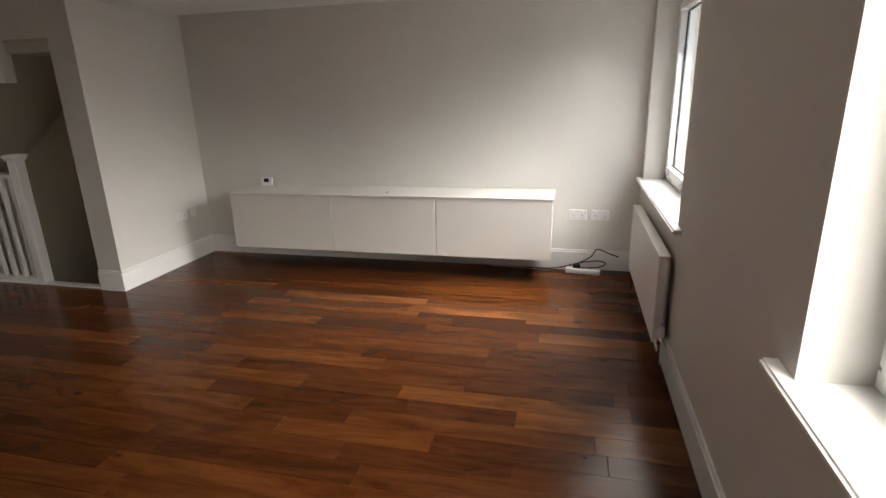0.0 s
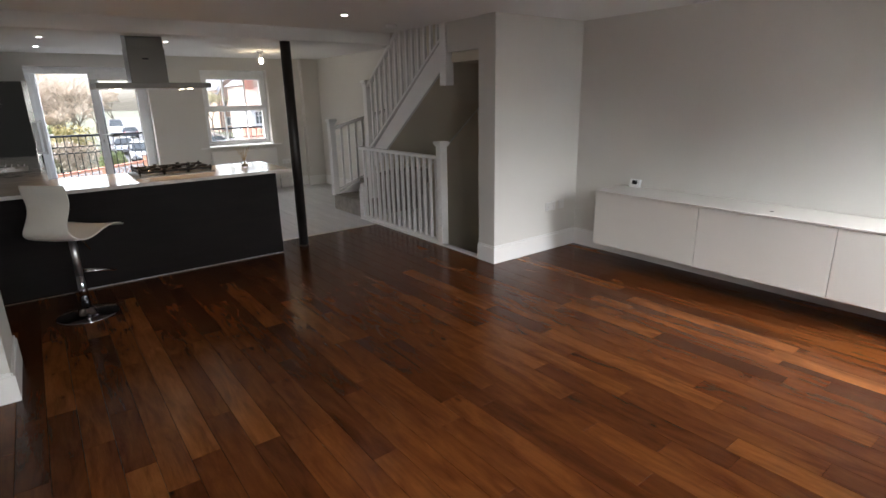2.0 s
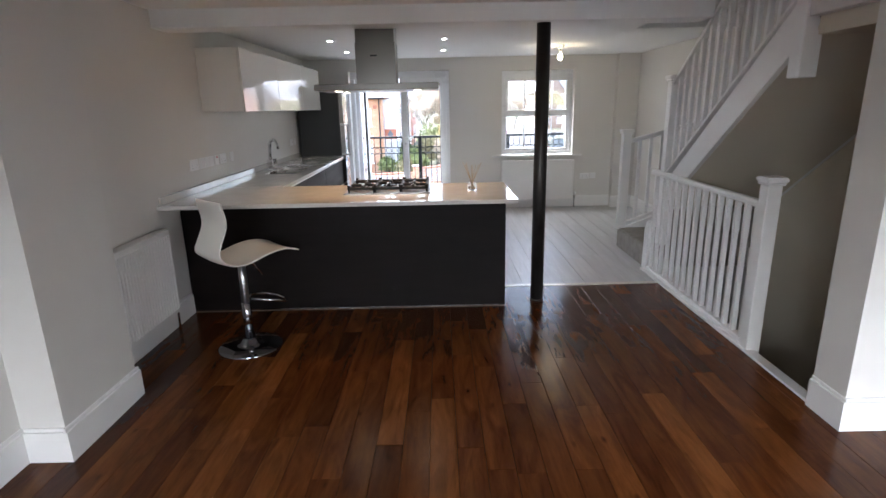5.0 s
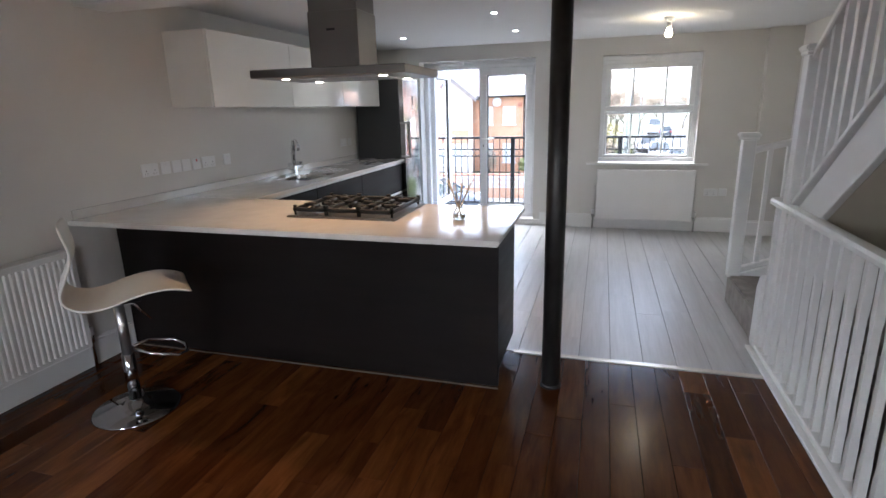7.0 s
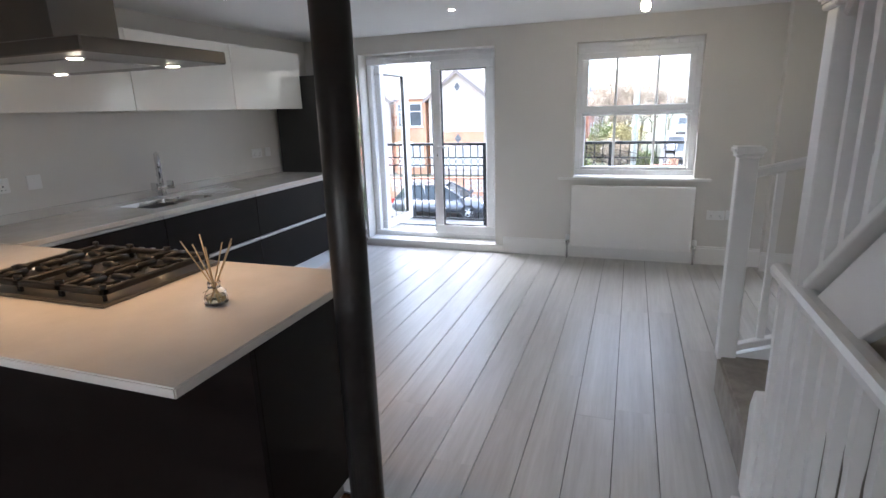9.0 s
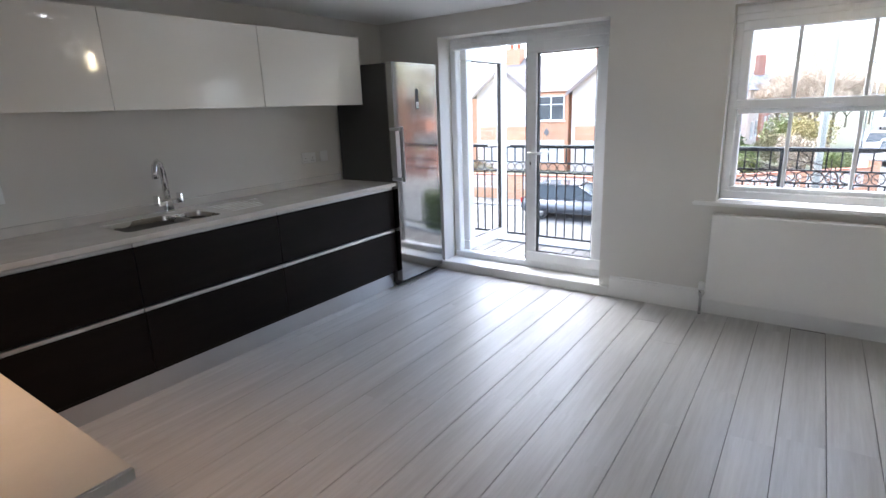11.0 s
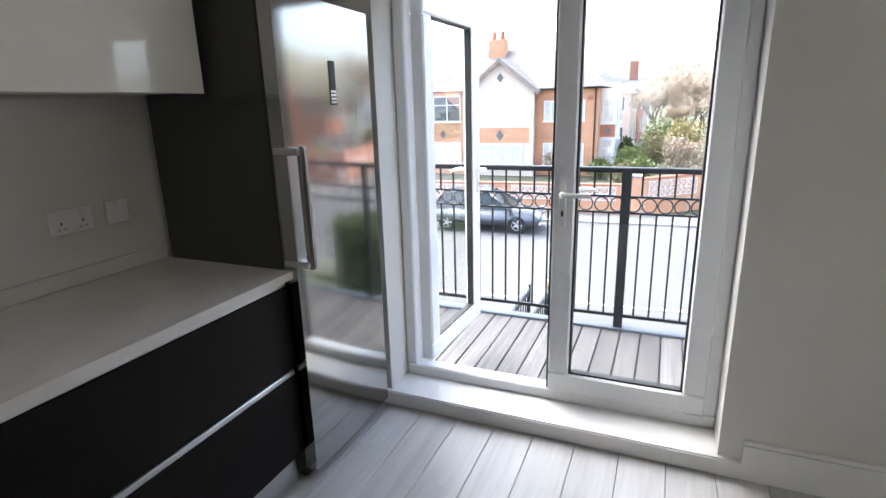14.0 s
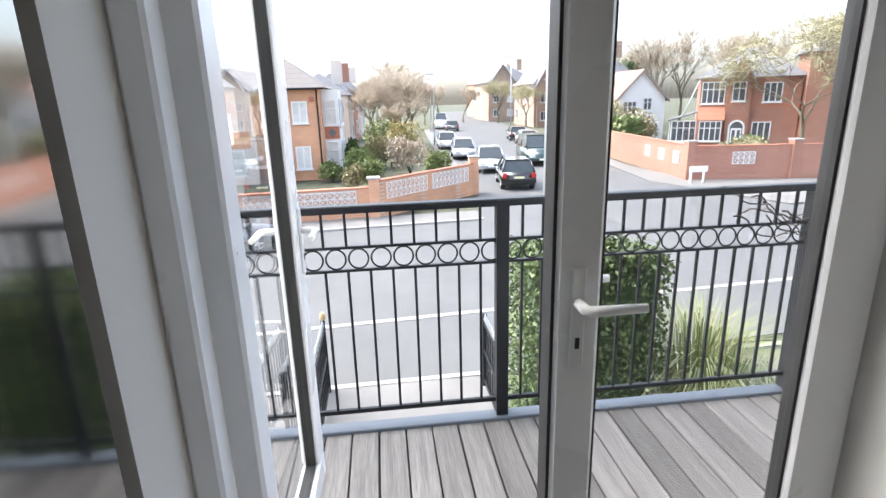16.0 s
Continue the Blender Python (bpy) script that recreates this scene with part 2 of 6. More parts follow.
def add_tube(bm, pts, r, sides=10, cap=True):
    """A round bar along a chain of points; r may be one radius or one for each point."""
    pts = [Vector(p) for p in pts]
    rs = r if isinstance(r, (list, tuple)) else [r] * len(pts)
    rings = []
    side = None
    for i, p in enumerate(pts):
        d = (pts[min(i + 1, len(pts) - 1)] - pts[max(i - 1, 0)]).normalized()
        if side is None:
            side = d.orthogonal().normalized()
        side = (side - d * side.dot(d)).normalized()
        up = d.cross(side)
        rings.append([bm.verts.new(p + (side * math.cos(a) + up * math.sin(a)) * rs[i]) for a in [2 * math.pi * k / sides for k in range(sides)]])
    for a, b in zip(rings, rings[1:]):
        for k in range(sides):
            f = bm.faces.new((a[k], a[(k + 1) % sides], b[(k + 1) % sides], b[k]))
            f.smooth = True
    if cap:
        bm.faces.new(list(reversed(rings[0])))
        bm.faces.new(rings[-1])


def tube(pts, r, sides=10):
    bm = bm_new()
    add_tube(bm, pts, r, sides)
    return bm


def add_lathe(bm, x, y, profile, sides=24):
    """A turned shape about the upright at x, y: (radius, height) pairs from the bottom up."""
    add_tube(bm, [(x, y, z) for _, z in profile], [max(r, 0.0005) for r, _ in profile], sides)


def lathe(x, y, profile, sides=24):
    bm = bm_new()
    rings = [[bm.verts.new((x + max(r, 0.0004) * math.cos(2 * math.pi * k / sides), y + max(r, 0.0004) * math.sin(2 * math.pi * k / sides), z)) for k in range(sides)] for r, z in profile]
    for a, b in zip(rings, rings[1:]):
        for k in range(sides):
            f = bm.faces.new((a[k], a[(k + 1) % sides], b[(k + 1) % sides], b[k]))
            f.smooth = True
    bm.faces.new(list(reversed(rings[0])))
    bm.faces.new(rings[-1])
    return bm


def add_prism(bm, outline, axis, lo, hi):
    """An outline of 2D points drawn out along an axis: for x (y, z), for y (x, z), for z (x, y)."""
    def at(p, w):
        return {"x": (w, p[0], p[1]), "y": (p[0], w, p[1]), "z": (p[0], p[1], w)}[axis]
    a = [bm.verts.new(at(p, lo)) for p in outline]
    b = [bm.verts.new(at(p, hi)) for p in outline]
    k = len(outline)
    bm.faces.new(a)
    bm.faces.new(list(reversed(b)))
    for i in range(k):
        bm.faces.new((a[i], b[i], b[(i + 1) % k], a[(i + 1) % k]))
    bmesh.ops.recalc_face_normals(bm, faces=bm.faces[:])


def prism(outline, axis, lo, hi, bevel=0.0):
    bm = bm_new()
    add_prism(bm, outline, axis, lo, hi)
    if bevel:
        bmesh.ops.bevel(bm, geom=bm.edges[:], offset=bevel, segments=1, affect="EDGES", clamp_overlap=True)
    return bm


def mesh_of(name, bm, mat):
    me = bpy.data.meshes.new(name)
    bm.to_mesh(me)
    bm.free()
    for m in mat if isinstance(mat, (list, tuple)) else [mat]:
        me.materials.append(m)
    return me


def thing(name, at, label, category, group="", kind=""):
    ob = new(name)
    ob.empty_display_size = 0.05
    ob.matrix_basis = Matrix.Translation(at)
    return tagged(ob, label, category, group, kind)


def part(name, bm, mat, parent, label=""):
    ob = new(name, mesh_of(name, bm, mat))
    ob.parent = parent
    top = parent
    while top.parent is not None:
        top = top.parent
    ob.matrix_parent_inverse = top.matrix_basis.inverted() if parent is top else Matrix.Identity(4)
    return tagged(ob, label)


def solo(name, bm, mat, label, category, group="", kind=""):
    return tagged(new(name, mesh_of(name, bm, mat)), label, category, group, kind)


def structure(name, bm, mat, label, category="wall"):
    return solo(name, bm, mat, label, category, kind="structure")


def walled(axis, w0, w1, u0, u1, z0, z1, holes=()):
    """A wall slab across axis from w0 to w1, along the other axis from u0 to u1, with holes (u0, u1, z0, z1)."""
    bm = bm_new()
    us = sorted({u0, u1, *[h[0] for h in holes], *[h[1] for h in holes]})
    for a, b in zip(us, us[1:]):
        zs = [z0]
        for h in sorted((h for h in holes if h[0] <= a + 1e-6 and h[1] >= b - 1e-6), key=lambda q: q[2]):
            zs += [h[2], h[3]]
        zs.append(z1)
        for c, d in zip(zs[::2], zs[1::2]):
            if d - c > 1e-4:
                add_box(bm, (w0, a, c) if axis == "x" else (a, w0, c), (w1, b, d) if axis == "x" else (b, w1, d))
    return bm

# ---------------------------------------------------------------- setting
X_E, X_W, Y_S, Y_K, Y_N = 1.10, -8.87, -0.32, -0.38, 4.63
Y_NK, C_LIV, C_KIT, X_THR = 4.50, 2.21, 2.225, -5.145
BEAM_X0, BEAM_X1, BEAM_Z = -4.90, -4.66, 2.09

structure("wall_east", walled("x", X_E, X_E + 0.32, Y_S - 0.3, Y_N + 0.3, -0.1, C_LIV + 0.1, [(0.05, 1.47, 0.78, 2.1), (3.03, 4.52, 0.78, 2.1)]), WALL, "off-white painted outer wall with two window openings")
structure("wall_north", walled("y", Y_N, Y_N + 0.25, -3.17, X_E, -0.1, C_LIV + 0.1), WALL, "off-white painted wall behind the floating unit")
structure("wall_south", walled("y", Y_S - 0.25, Y_S, -3.40, X_E, -0.1, C_LIV + 0.1), WALL, "off-white painted living room wall")
structure("wall_pier", box((-3.41, Y_S, 0), (-2.845, -0.12, C_LIV)), WALL, "off-white painted chimney pier")
structure("wall_kitchen", walled("y", Y_K - 0.25, Y_K, X_W - 0.3, -3.40, -0.1, C_KIT + 0.1), WALL, "off-white painted kitchen wall")
structure("wall_west", walled("x", X_W - 0.34, X_W, Y_K, Y_NK + 0.25, -0.1, C_KIT + 0.1, [(0.265, 1.745, 0.02, 2.055), (2.52, 3.595, 0.79, 2.03)]), WALL, "off-white painted outer wall with balcony doors and window")
structure("wall_corner_box", box((X_W, 4.19, 0), (X_W + 0.12, Y_NK, C_KIT)), WALL, "off-white painted boxed pipe duct in the corner")
structure("wall_stair_end", walled("x", -3.17, -2.95, 3.475, Y_N, -2.6, C_LIV + 2.4), WALL, "off-white painted stub wall beside the stairwell")
structure("wall_north_kitchen", walled("y", Y_NK, Y_NK + 0.25, X_W, -5.4, -2.6, 4.7), WALL, "off-white painted wall beside the stair foot")
structure("wall_stair_north", walled("y", Y_NK, Y_NK + 0.25, -5.4, -3.17, -2.6, 4.7), WALL_SHADED, "stairwell wall, its shade put into the colour")
structure("wall_stair_west", walled("x", -6.62, -6.52, 3.56, Y_NK, -2.6, -0.05), WALL_SHADED, "wall under the stairs, its shade put into the colour")
structure("wall_stair_south", walled("y", 3.46, 3.52, -6.62, -3.17, -2.6, -0.05), WALL_SHADED, "wall below the floor edge, its shade put into the colour")
structure("floor_hall_below", box((-6.62, 3.46, -2.7), (-3.0, Y_NK, -2.6)), CARPET, "grey carpeted floor of the hall below", "floor")
structure("ceiling", box((BEAM_X1, Y_S - 0.3, C_LIV), (X_E + 0.3, 3.50, C_LIV + 0.12)), CEIL, "plain white living room ceiling", "ceiling")
structure("ceiling_alcove", box((-2.95, 3.50, C_LIV), (X_E + 0.3, Y_N + 0.3, C_LIV + 0.12)), CEIL, "plain white living room ceiling", "ceiling")
structure("ceiling_kitchen", box((X_W - 0.3, Y_K - 0.3, C_KIT), (BEAM_X0, 3.50, C_KIT + 0.12)), CEIL, "plain white kitchen ceiling", "ceiling")
structure("ceiling_by_stairs", box((X_W - 0.3, 3.50, C_KIT), (-6.2, Y_NK + 0.2, C_KIT + 0.12)), CEIL, "plain white kitchen ceiling", "ceiling")
structure("beam", box((BEAM_X0, Y_K, BEAM_Z), (BEAM_X1, 3.50, C_KIT + 0.12), 0.004), CEIL, "white boxed ceiling beam across the room", "beam")
structure("wall_upper_south", walled("y", 3.44, 3.50, -6.2, -3.17, C_KIT + 0.12, 4.7), WALL, "off-white upper stairwell wall")
structure("wall_upper_west", walled("x", -6.30, -6.2, 3.50, Y_NK, C_KIT + 0.12, 4.7), WALL, "off-white upper stairwell wall")
# unseen ceiling opening and pane, added to let daylight into the stairwell
bm_top = bm_new()
for a, b in (((-6.3, 3.44, 4.7), (-5.4, Y_NK + 0.25, 4.8)), ((-5.1, 3.44, 4.7), (-2.95, Y_NK + 0.25, 4.8)), ((-5.4, 3.44, 4.7), (-5.1, 3.85, 4.8)), ((-5.4, 4.15, 4.7), (-5.1, Y_NK + 0.25, 4.8))):
    add_box(bm_top, a, b)
structure("ceiling_upper", bm_top, CEIL, "white ceiling over the stairwell with an added opening for daylight", "ceiling")
added_skylight = structure("added_skylight", box((-5.4, 3.85, 4.74), (-5.1, 4.15, 4.76)), PANE, "unseen glass skylight added to light the stairwell", "window")
added_skylight.visible_shadow = False
structure("stair_bulkhead", box((-3.66, 3.50, 1.94), (-3.17, 3.56, 2.42), 0.003), WALL, "off-white bulkhead above the stairwell", "bulkhead")
structure("stair_soffit", box((-3.66, 3.56, 1.85), (-3.17, Y_NK, 1.99), 0.003), WALL_SHADED, "soffit of the upper landing, its shade put into the colour", "soffit")
structure("subfloor", box((X_THR, Y_S - 0.2, -0.14), (X_E + 0.3, 3.47, -0.014)), JOINT, "dark joints under the walnut boards", "floor")
structure("subfloor_alcove", box((-2.95, 3.47, -0.14), (X_E + 0.3, Y_N + 0.2, -0.014)), JOINT, "dark joints under the walnut boards", "floor")
structure("subfloor_kitchen", box((X_W - 0.3, Y_K - 0.2, -0.14), (X_THR, 3.52, -0.010)), JOINT_GREY, "dark joints under the grey laminate", "floor")
structure("subfloor_stairs", box((X_W - 0.3, 3.52, -0.14), (-6.52, Y_NK, -0.010)), JOINT_GREY, "dark joints under the grey laminate", "floor")


def skirting(name, a, b, inward, h=0.17, t=0.018):
    """A skirting board along the foot of a wall from a to b, its face turned to inward (+x, -x, +y or -y)."""
    (x0, y0), (x1, y1) = a, b
    dx, dy = {"+x": (t, 0), "-x": (-t, 0), "+y": (0, t), "-y": (0, -t)}[inward]
    bm = bm_new()
    add_box(bm, (x0, y0, 0), (x1 + dx, y1 + dy, h - 0.02))
    add_box(bm, (x0, y0, h - 0.02), (x1 + dx * 0.6, y1 + dy * 0.6, h), 0.003)
    return structure(name, bm, TRIM, "white painted moulded skirting board", "skirting")


skirting("baseboard", (-2.95, Y_N), (X_E, Y_N), "-y")
skirting("baseboard", (X_E, Y_S), (X_E, Y_N - 0.018), "-x")
skirting("baseboard", (-2.845, Y_S), (X_E - 0.018, Y_S), "+y")
skirting("baseboard", (-2.95, 3.475), (-2.95, Y_N - 0.018), "+x")
skirting("baseboard", (-3.17, 3.475), (-2.932, 3.475), "-y")
skirting("baseboard", (-3.428, -0.12), (-2.827, -0.12), "+y")
skirting("baseboard", (-2.845, Y_S + 0.018), (-2.845, -0.12), "+x")
skirting("baseboard", (-3.41, Y_K + 0.018), (-3.41, -0.12), "-x")
skirting("baseboard", (-4.66, Y_K), (-3.41, Y_K), "+y")
skirting("baseboard", (X_W, 1.83), (X_W, 4.19), "+x")
skirting("baseboard", (X_W + 0.12, 4.172), (X_W + 0.12, Y_NK), "+x")
skirting("baseboard", (X_W + 0.12, Y_NK), (-6.52, Y_NK), "-y")


def rail_strip():
    structure("threshold", box((X_THR - 0.022, 2.09, -0.008), (X_THR + 0.022, 3.49, 0.006), 0.003), METAL_STRIP, "brushed metal threshold strip between two floors", "threshold")
    structure("stair_nosing", box((-5.56, 3.475, -0.05), (-3.175, 3.545, 0.012), 0.004), TRIM, "white painted floor edge under the balustrade", "trim")


rail_strip()

# the storey below, closed under the rooms
for nm, a, b in (("wall_lower_west", (X_W - 0.34, Y_K - 0.25, -3.12), (X_W - 0.05, Y_NK + 0.25, -0.36)), ("wall_lower_east", (X_E + 0.03, Y_S - 0.3, -3.12), (X_E + 0.32, Y_N + 0.3, -0.15)), ("wall_lower_south", (X_W - 0.05, Y_K - 0.25, -3.12), (X_E + 0.03, Y_K - 0.02, -0.15)), ("wall_lower_north", (X_W - 0.05, Y_NK + 0.26, -3.12), (X_E + 0.03, Y_N + 0.25, -0.15))):
    structure(nm, box(a, b), WALL, "rendered outer wall of the storey below")
structure("wall_upper_outer", walled("x", X_W - 0.34, X_W - 0.02, Y_K - 0.25, Y_NK + 0.25, C_KIT + 0.1, 4.9), WALL, "rendered outer wall of the storey above")

# ---------------------------------------------------------------- windows and doors
def bar_frame(x0, x1, y0, y1, z0, z1, w, bevel=0.006):
    """A rectangular frame of four bars in the plane across x."""
    bm = bm_new()
    add_box(bm, (x0, y0, z0), (x1, y1, z0 + w), bevel)
    add_box(bm, (x0, y0, z1 - w), (x1, y1, z1), bevel)
    add_box(bm, (x0, y0, z0 + w), (x1, y0 + w, z1 - w), bevel)
    add_box(bm, (x0, y1 - w, z0 + w), (x1, y1, z1 - w), bevel)
    return bm


def pane(x, y0, y1, z0, z1, parent, name="pane"):
    ob = part(name, box((x - 0.003, y0, z0), (x + 0.003, y1, z1)), PANE, parent)
    ob.visible_shadow = False
    return ob


def kitchen_window():
    w = thing("window_1", (-9.02, 3.06, 0.80), "white upvc window with glazing bars and an open-able top light", "window", kind="structure")
    y0, y1, z0, z1, x = 2.52, 3.595, 0.805, 1.985, -9.02
    part("window_frame", bar_frame(x - 0.035, x + 0.035, y0, y1, z0, z1, 0.055), UPVC, w)
    part("head_packer", box((x - 0.03, y0, z1), (x + 0.03, y1, 2.03)), UPVC, w)
    part("head_vent", box((x + 0.03, y0 + 0.2, z1 - 0.01), (x + 0.055, y1 - 0.2, 2.02), 0.006), UPVC, w)
    zm = 1.40
    up = part("top_sash", bar_frame(x - 0.02, x + 0.055, y0 + 0.045, y1 - 0.045, zm, z1 - 0.045, 0.06), UPVC, w)
    lo = part("bottom_sash", bar_frame(x - 0.04, x + 0.02, y0 + 0.055, y1 - 0.055, z0 + 0.055, zm, 0.03), UPVC, w)
    for k in (1, 2):
        yy = y0 + (y1 - y0) * k / 3
        part("glazing_bar", box((x - 0.012, yy - 0.011, zm + 0.06), (x + 0.03, yy + 0.011, z1 - 0.1), 0.003), UPVC, up)
        part("glazing_bar", box((x - 0.03, yy - 0.011, z0 + 0.085), (x + 0.0, yy + 0.011, zm - 0.03), 0.003), UPVC, lo)
    pane(x + 0.01, y0 + 0.1, y1 - 0.1, zm + 0.05, z1 - 0.1, up)
    pane(x - 0.012, y0 + 0.08, y1 - 0.08, z0 + 0.08, zm - 0.02, lo)
    hb = bm_new()
    add_box(hb, (x + 0.055, 3.03, zm + 0.012), (x + 0.068, 3.09, zm + 0.035), 0.003)
    add_box(hb, (x + 0.068, 3.04, zm + 0.016), (x + 0.082, 3.14, zm + 0.030), 0.004)
    part("handle", hb, PLASTIC, up)
    part("window_sill", box((X_W - 0.12, 2.38, 0.775), (X_W + 0.05, 3.74, 0.798), 0.008, 2), TRIM, w)


kitchen_window()


def east_window(name, y0, y1):
    x, z0, z1 = X_E + 0.20, 0.80, 2.1
    w = thing(name, (x, (y0 + y1) / 2, z0), "white upvc casement window in a deep white reveal", "window", kind="structure")
    part("window_frame", bar_frame(x - 0.035, x + 0.035, y0, y1, z0, z1, 0.055), UPVC, w)
    sash = part("sash", bar_frame(x - 0.055, x + 0.02, y0 + 0.05, y1 - 0.05, z0 + 0.05, z1 - 0.05, 0.06), UPVC, w)
    part("gasket", bar_frame(x - 0.012, x + 0.0, y0 + 0.105, y1 - 0.105, z0 + 0.105, z1 - 0.105, 0.012, 0), GASKET, sash)
    pane(x, y0 + 0.11, y1 - 0.11, z0 + 0.11, z1 - 0.11, sash)
    part("window_sill", box((X_E - 0.045, y0 - 0.12, 0.775), (X_E + 0.18, min(y1 + 0.12, Y_N - 0.003), 0.80), 0.008, 2), TRIM, w)


east_window("window_2", 3.03, 4.52)
east_window("window_3", 0.05, 1.47)


def door_leaf(parent, x, y0, y1, z0, z1, handle_y, inside, turned=None):
    """A glazed door leaf of plastic bars with a rubber line, a pane and a lever handle."""
    made = []
    leaf = part("door_leaf", bar_frame(x - 0.035, x + 0.035, y0, y1, z0, z1, 0.095, 0.008), UPVC, parent)
    made.append(leaf)
    part("gasket", bar_frame(x - 0.02, x + 0.02, y0 + 0.093, y1 - 0.093, z0 + 0.093, z1 - 0.093, 0.010, 0), GASKET, leaf)
    pane(x, y0 + 0.1, y1 - 0.1, z0 + 0.1, z1 - 0.1, leaf)
    for s in (1, -1):
        xs = x + 0.035 * s
        part("handle_plate", box((xs, handle_y - 0.015, 0.94), (xs + 0.009 * s, handle_y + 0.015, 1.16), 0.003), PLASTIC, leaf)
        part("keyhole", box((xs + 0.009 * s, handle_y - 0.005, 0.985), (xs + 0.0105 * s, handle_y + 0.005, 1.01), 0.002), GASKET, leaf)
        bm = bm_new()
        add_tube(bm, [(xs + 0.009 * s, handle_y, 1.085), (xs + 0.045 * s, handle_y, 1.085), (xs + 0.055 * s, handle_y + 0.012 * inside, 1.085), (xs + 0.056 * s, handle_y + 0.12 * inside, 1.085)], [0.011, 0.011, 0.011, 0.009], 10)
        part("lever", bm, PLASTIC, leaf)
    return leaf


def balcony_doors():
    x = -9.09
    w = thing("door_1", (x, 1.0, 0.08), "white upvc glazed double balcony doors, one leaf standing open outwards", "door", kind="structure")
    fr = bar_frame(x - 0.04, x + 0.04, 0.265, 1.745, 0.075, 2.02, 0.06, 0.008)
    part("door_frame", fr, UPVC, w)
    part("head_vent", box((x + 0.01, 0.40, 2.005), (x + 0.055, 0.80, 2.04), 0.006), UPVC, w)
    part("head_packer", box((x - 0.03, 0.265, 2.02), (x + 0.03, 1.745, 2.055)), UPVC, w)
    shut = door_leaf(w, x + 0.012, 1.018, 1.70, 0.13, 1.97, 1.063, 1)
    part("meeting_seal", box((x - 0.018, 1.0105, 0.14), (x + 0.040, 1.018, 1.96), 0.001), GASKET, shut, "black rubber meeting seal")
    opened = door_leaf(w, x, 0.31, 1.03, 0.13, 1.97, 0.985, -1)
    hinge = Matrix.Translation((x - 0.04, 0.31, 0))
    opened.matrix_basis = hinge @ Matrix.Rotation(radians(88.0), 4, "Z") @ hinge.inverted()
    part("hinge_guard", box((x - 0.80, 0.285, 1.66), (x - 0.72, 0.335, 1.78), 0.004), ALU, w)
    part("door_cill", box((x - 0.09, 0.23, 0.03), (x + 0.045, 1.78, 0.077), 0.006), UPVC, w)
    part("step_board", box((x + 0.04, 0.2, 0.0), (X_W + 0.025, 1.83, 0.078), 0.006, 2), TRIM, w)


balcony_doors()

# ---------------------------------------------------------------- stairs and balustrades
Y_RAIL = 3.535


def newel(parent, x, y, z0, z1, w=0.085, cap=True):
    post = part("newel", box((x - w / 2, y - w / 2, z0), (x + w / 2, y + w / 2, z1 - (0.05 if cap else 0)), 0.004), TRIM, parent)
    if cap:
        bm = bm_new()
        add_box(bm, (x - w / 2 - 0.012, y - w / 2 - 0.012, z1 - 0.05), (x + w / 2 + 0.012, y + w / 2 + 0.012, z1 - 0.032), 0.005)
        add_box(bm, (x - w / 2 - 0.022, y - w / 2 - 0.022, z1 - 0.032), (x + w / 2 + 0.022, y + w / 2 + 0.022, z1), 0.008, 2)
        part("cap", bm, TRIM, post)
    return post


def baluster(parent, x, y, z0, z1, w=0.032):
    """A square stick, chamfered over its middle."""
    bm = bm_new()
    rows = [(z0, w), (z0 + (z1 - z0) * 0.17, w), (z0 + (z1 - z0) * 0.22, w * 0.86), (z0 + (z1 - z0) * 0.72, w * 0.86), (z0 + (z1 - z0) * 0.77, w), (z1, w)]
    rings = [[bm.verts.new((x + sx * q / 2, y + sy * q / 2, z)) for sx, sy in ((-1, -1), (1, -1), (1, 1), (-1, 1))] for z, q in rows]
    for a, b in zip(rings, rings[1:]):
        for k in range(4):
            bm.faces.new((a[k], a[(k + 1) % 4], b[(k + 1) % 4], b[k]))
    bm.faces.new(list(reversed(rings[0])))
    bm.faces.new(rings[-1])
    part("baluster", bm, TRIM, parent)


def handrail_profile(y, z):
    return [(y - 0.030, z - 0.040), (y + 0.030, z - 0.040), (y + 0.034, z - 0.018), (y + 0.026, z - 0.004), (y + 0.012, z), (y - 0.012, z), (y - 0.026, z - 0.004), (y - 0.034, z - 0.018)]


def landing_balustrade():
    b = thing("balustrade", (-4.6, Y_RAIL, 0), "white painted wooden balustrade along the open stairwell edge", "balustrade")
    part("bottom_rail", box((-5.50, Y_RAIL - 0.028, 0.012), (-3.865, Y_RAIL + 0.028, 0.045), 0.005), TRIM, b)
    part("handrail", prism(handrail_profile(Y_RAIL, 0.945), "x", -5.54, -3.865), TRIM, b)
    part("rail_return", box((-5.54, Y_RAIL + 0.02, 0.905), (-5.42, 3.58, 0.94), 0.008), TRIM, b)
    n = 15
    for k in range(n):
        baluster(b, -5.47 + k * (1.55 / (n - 1)), Y_RAIL, 0.045, 0.91)
    newel(b, -3.825, Y_RAIL, -0.25, 1.095)
    # rounded end of the closed string by the first step
    out = [(-5.62, 0.0), (-5.52, 0.0), (-5.52, 0.46), (-5.535, 0.475), (-5.57, 0.455), (-5.61, 0.38)]
    part("string_end", prism(out, "y", Y_RAIL - 0.025, Y_RAIL + 0.02, 0.004), TRIM, b)


landing_balustrade()


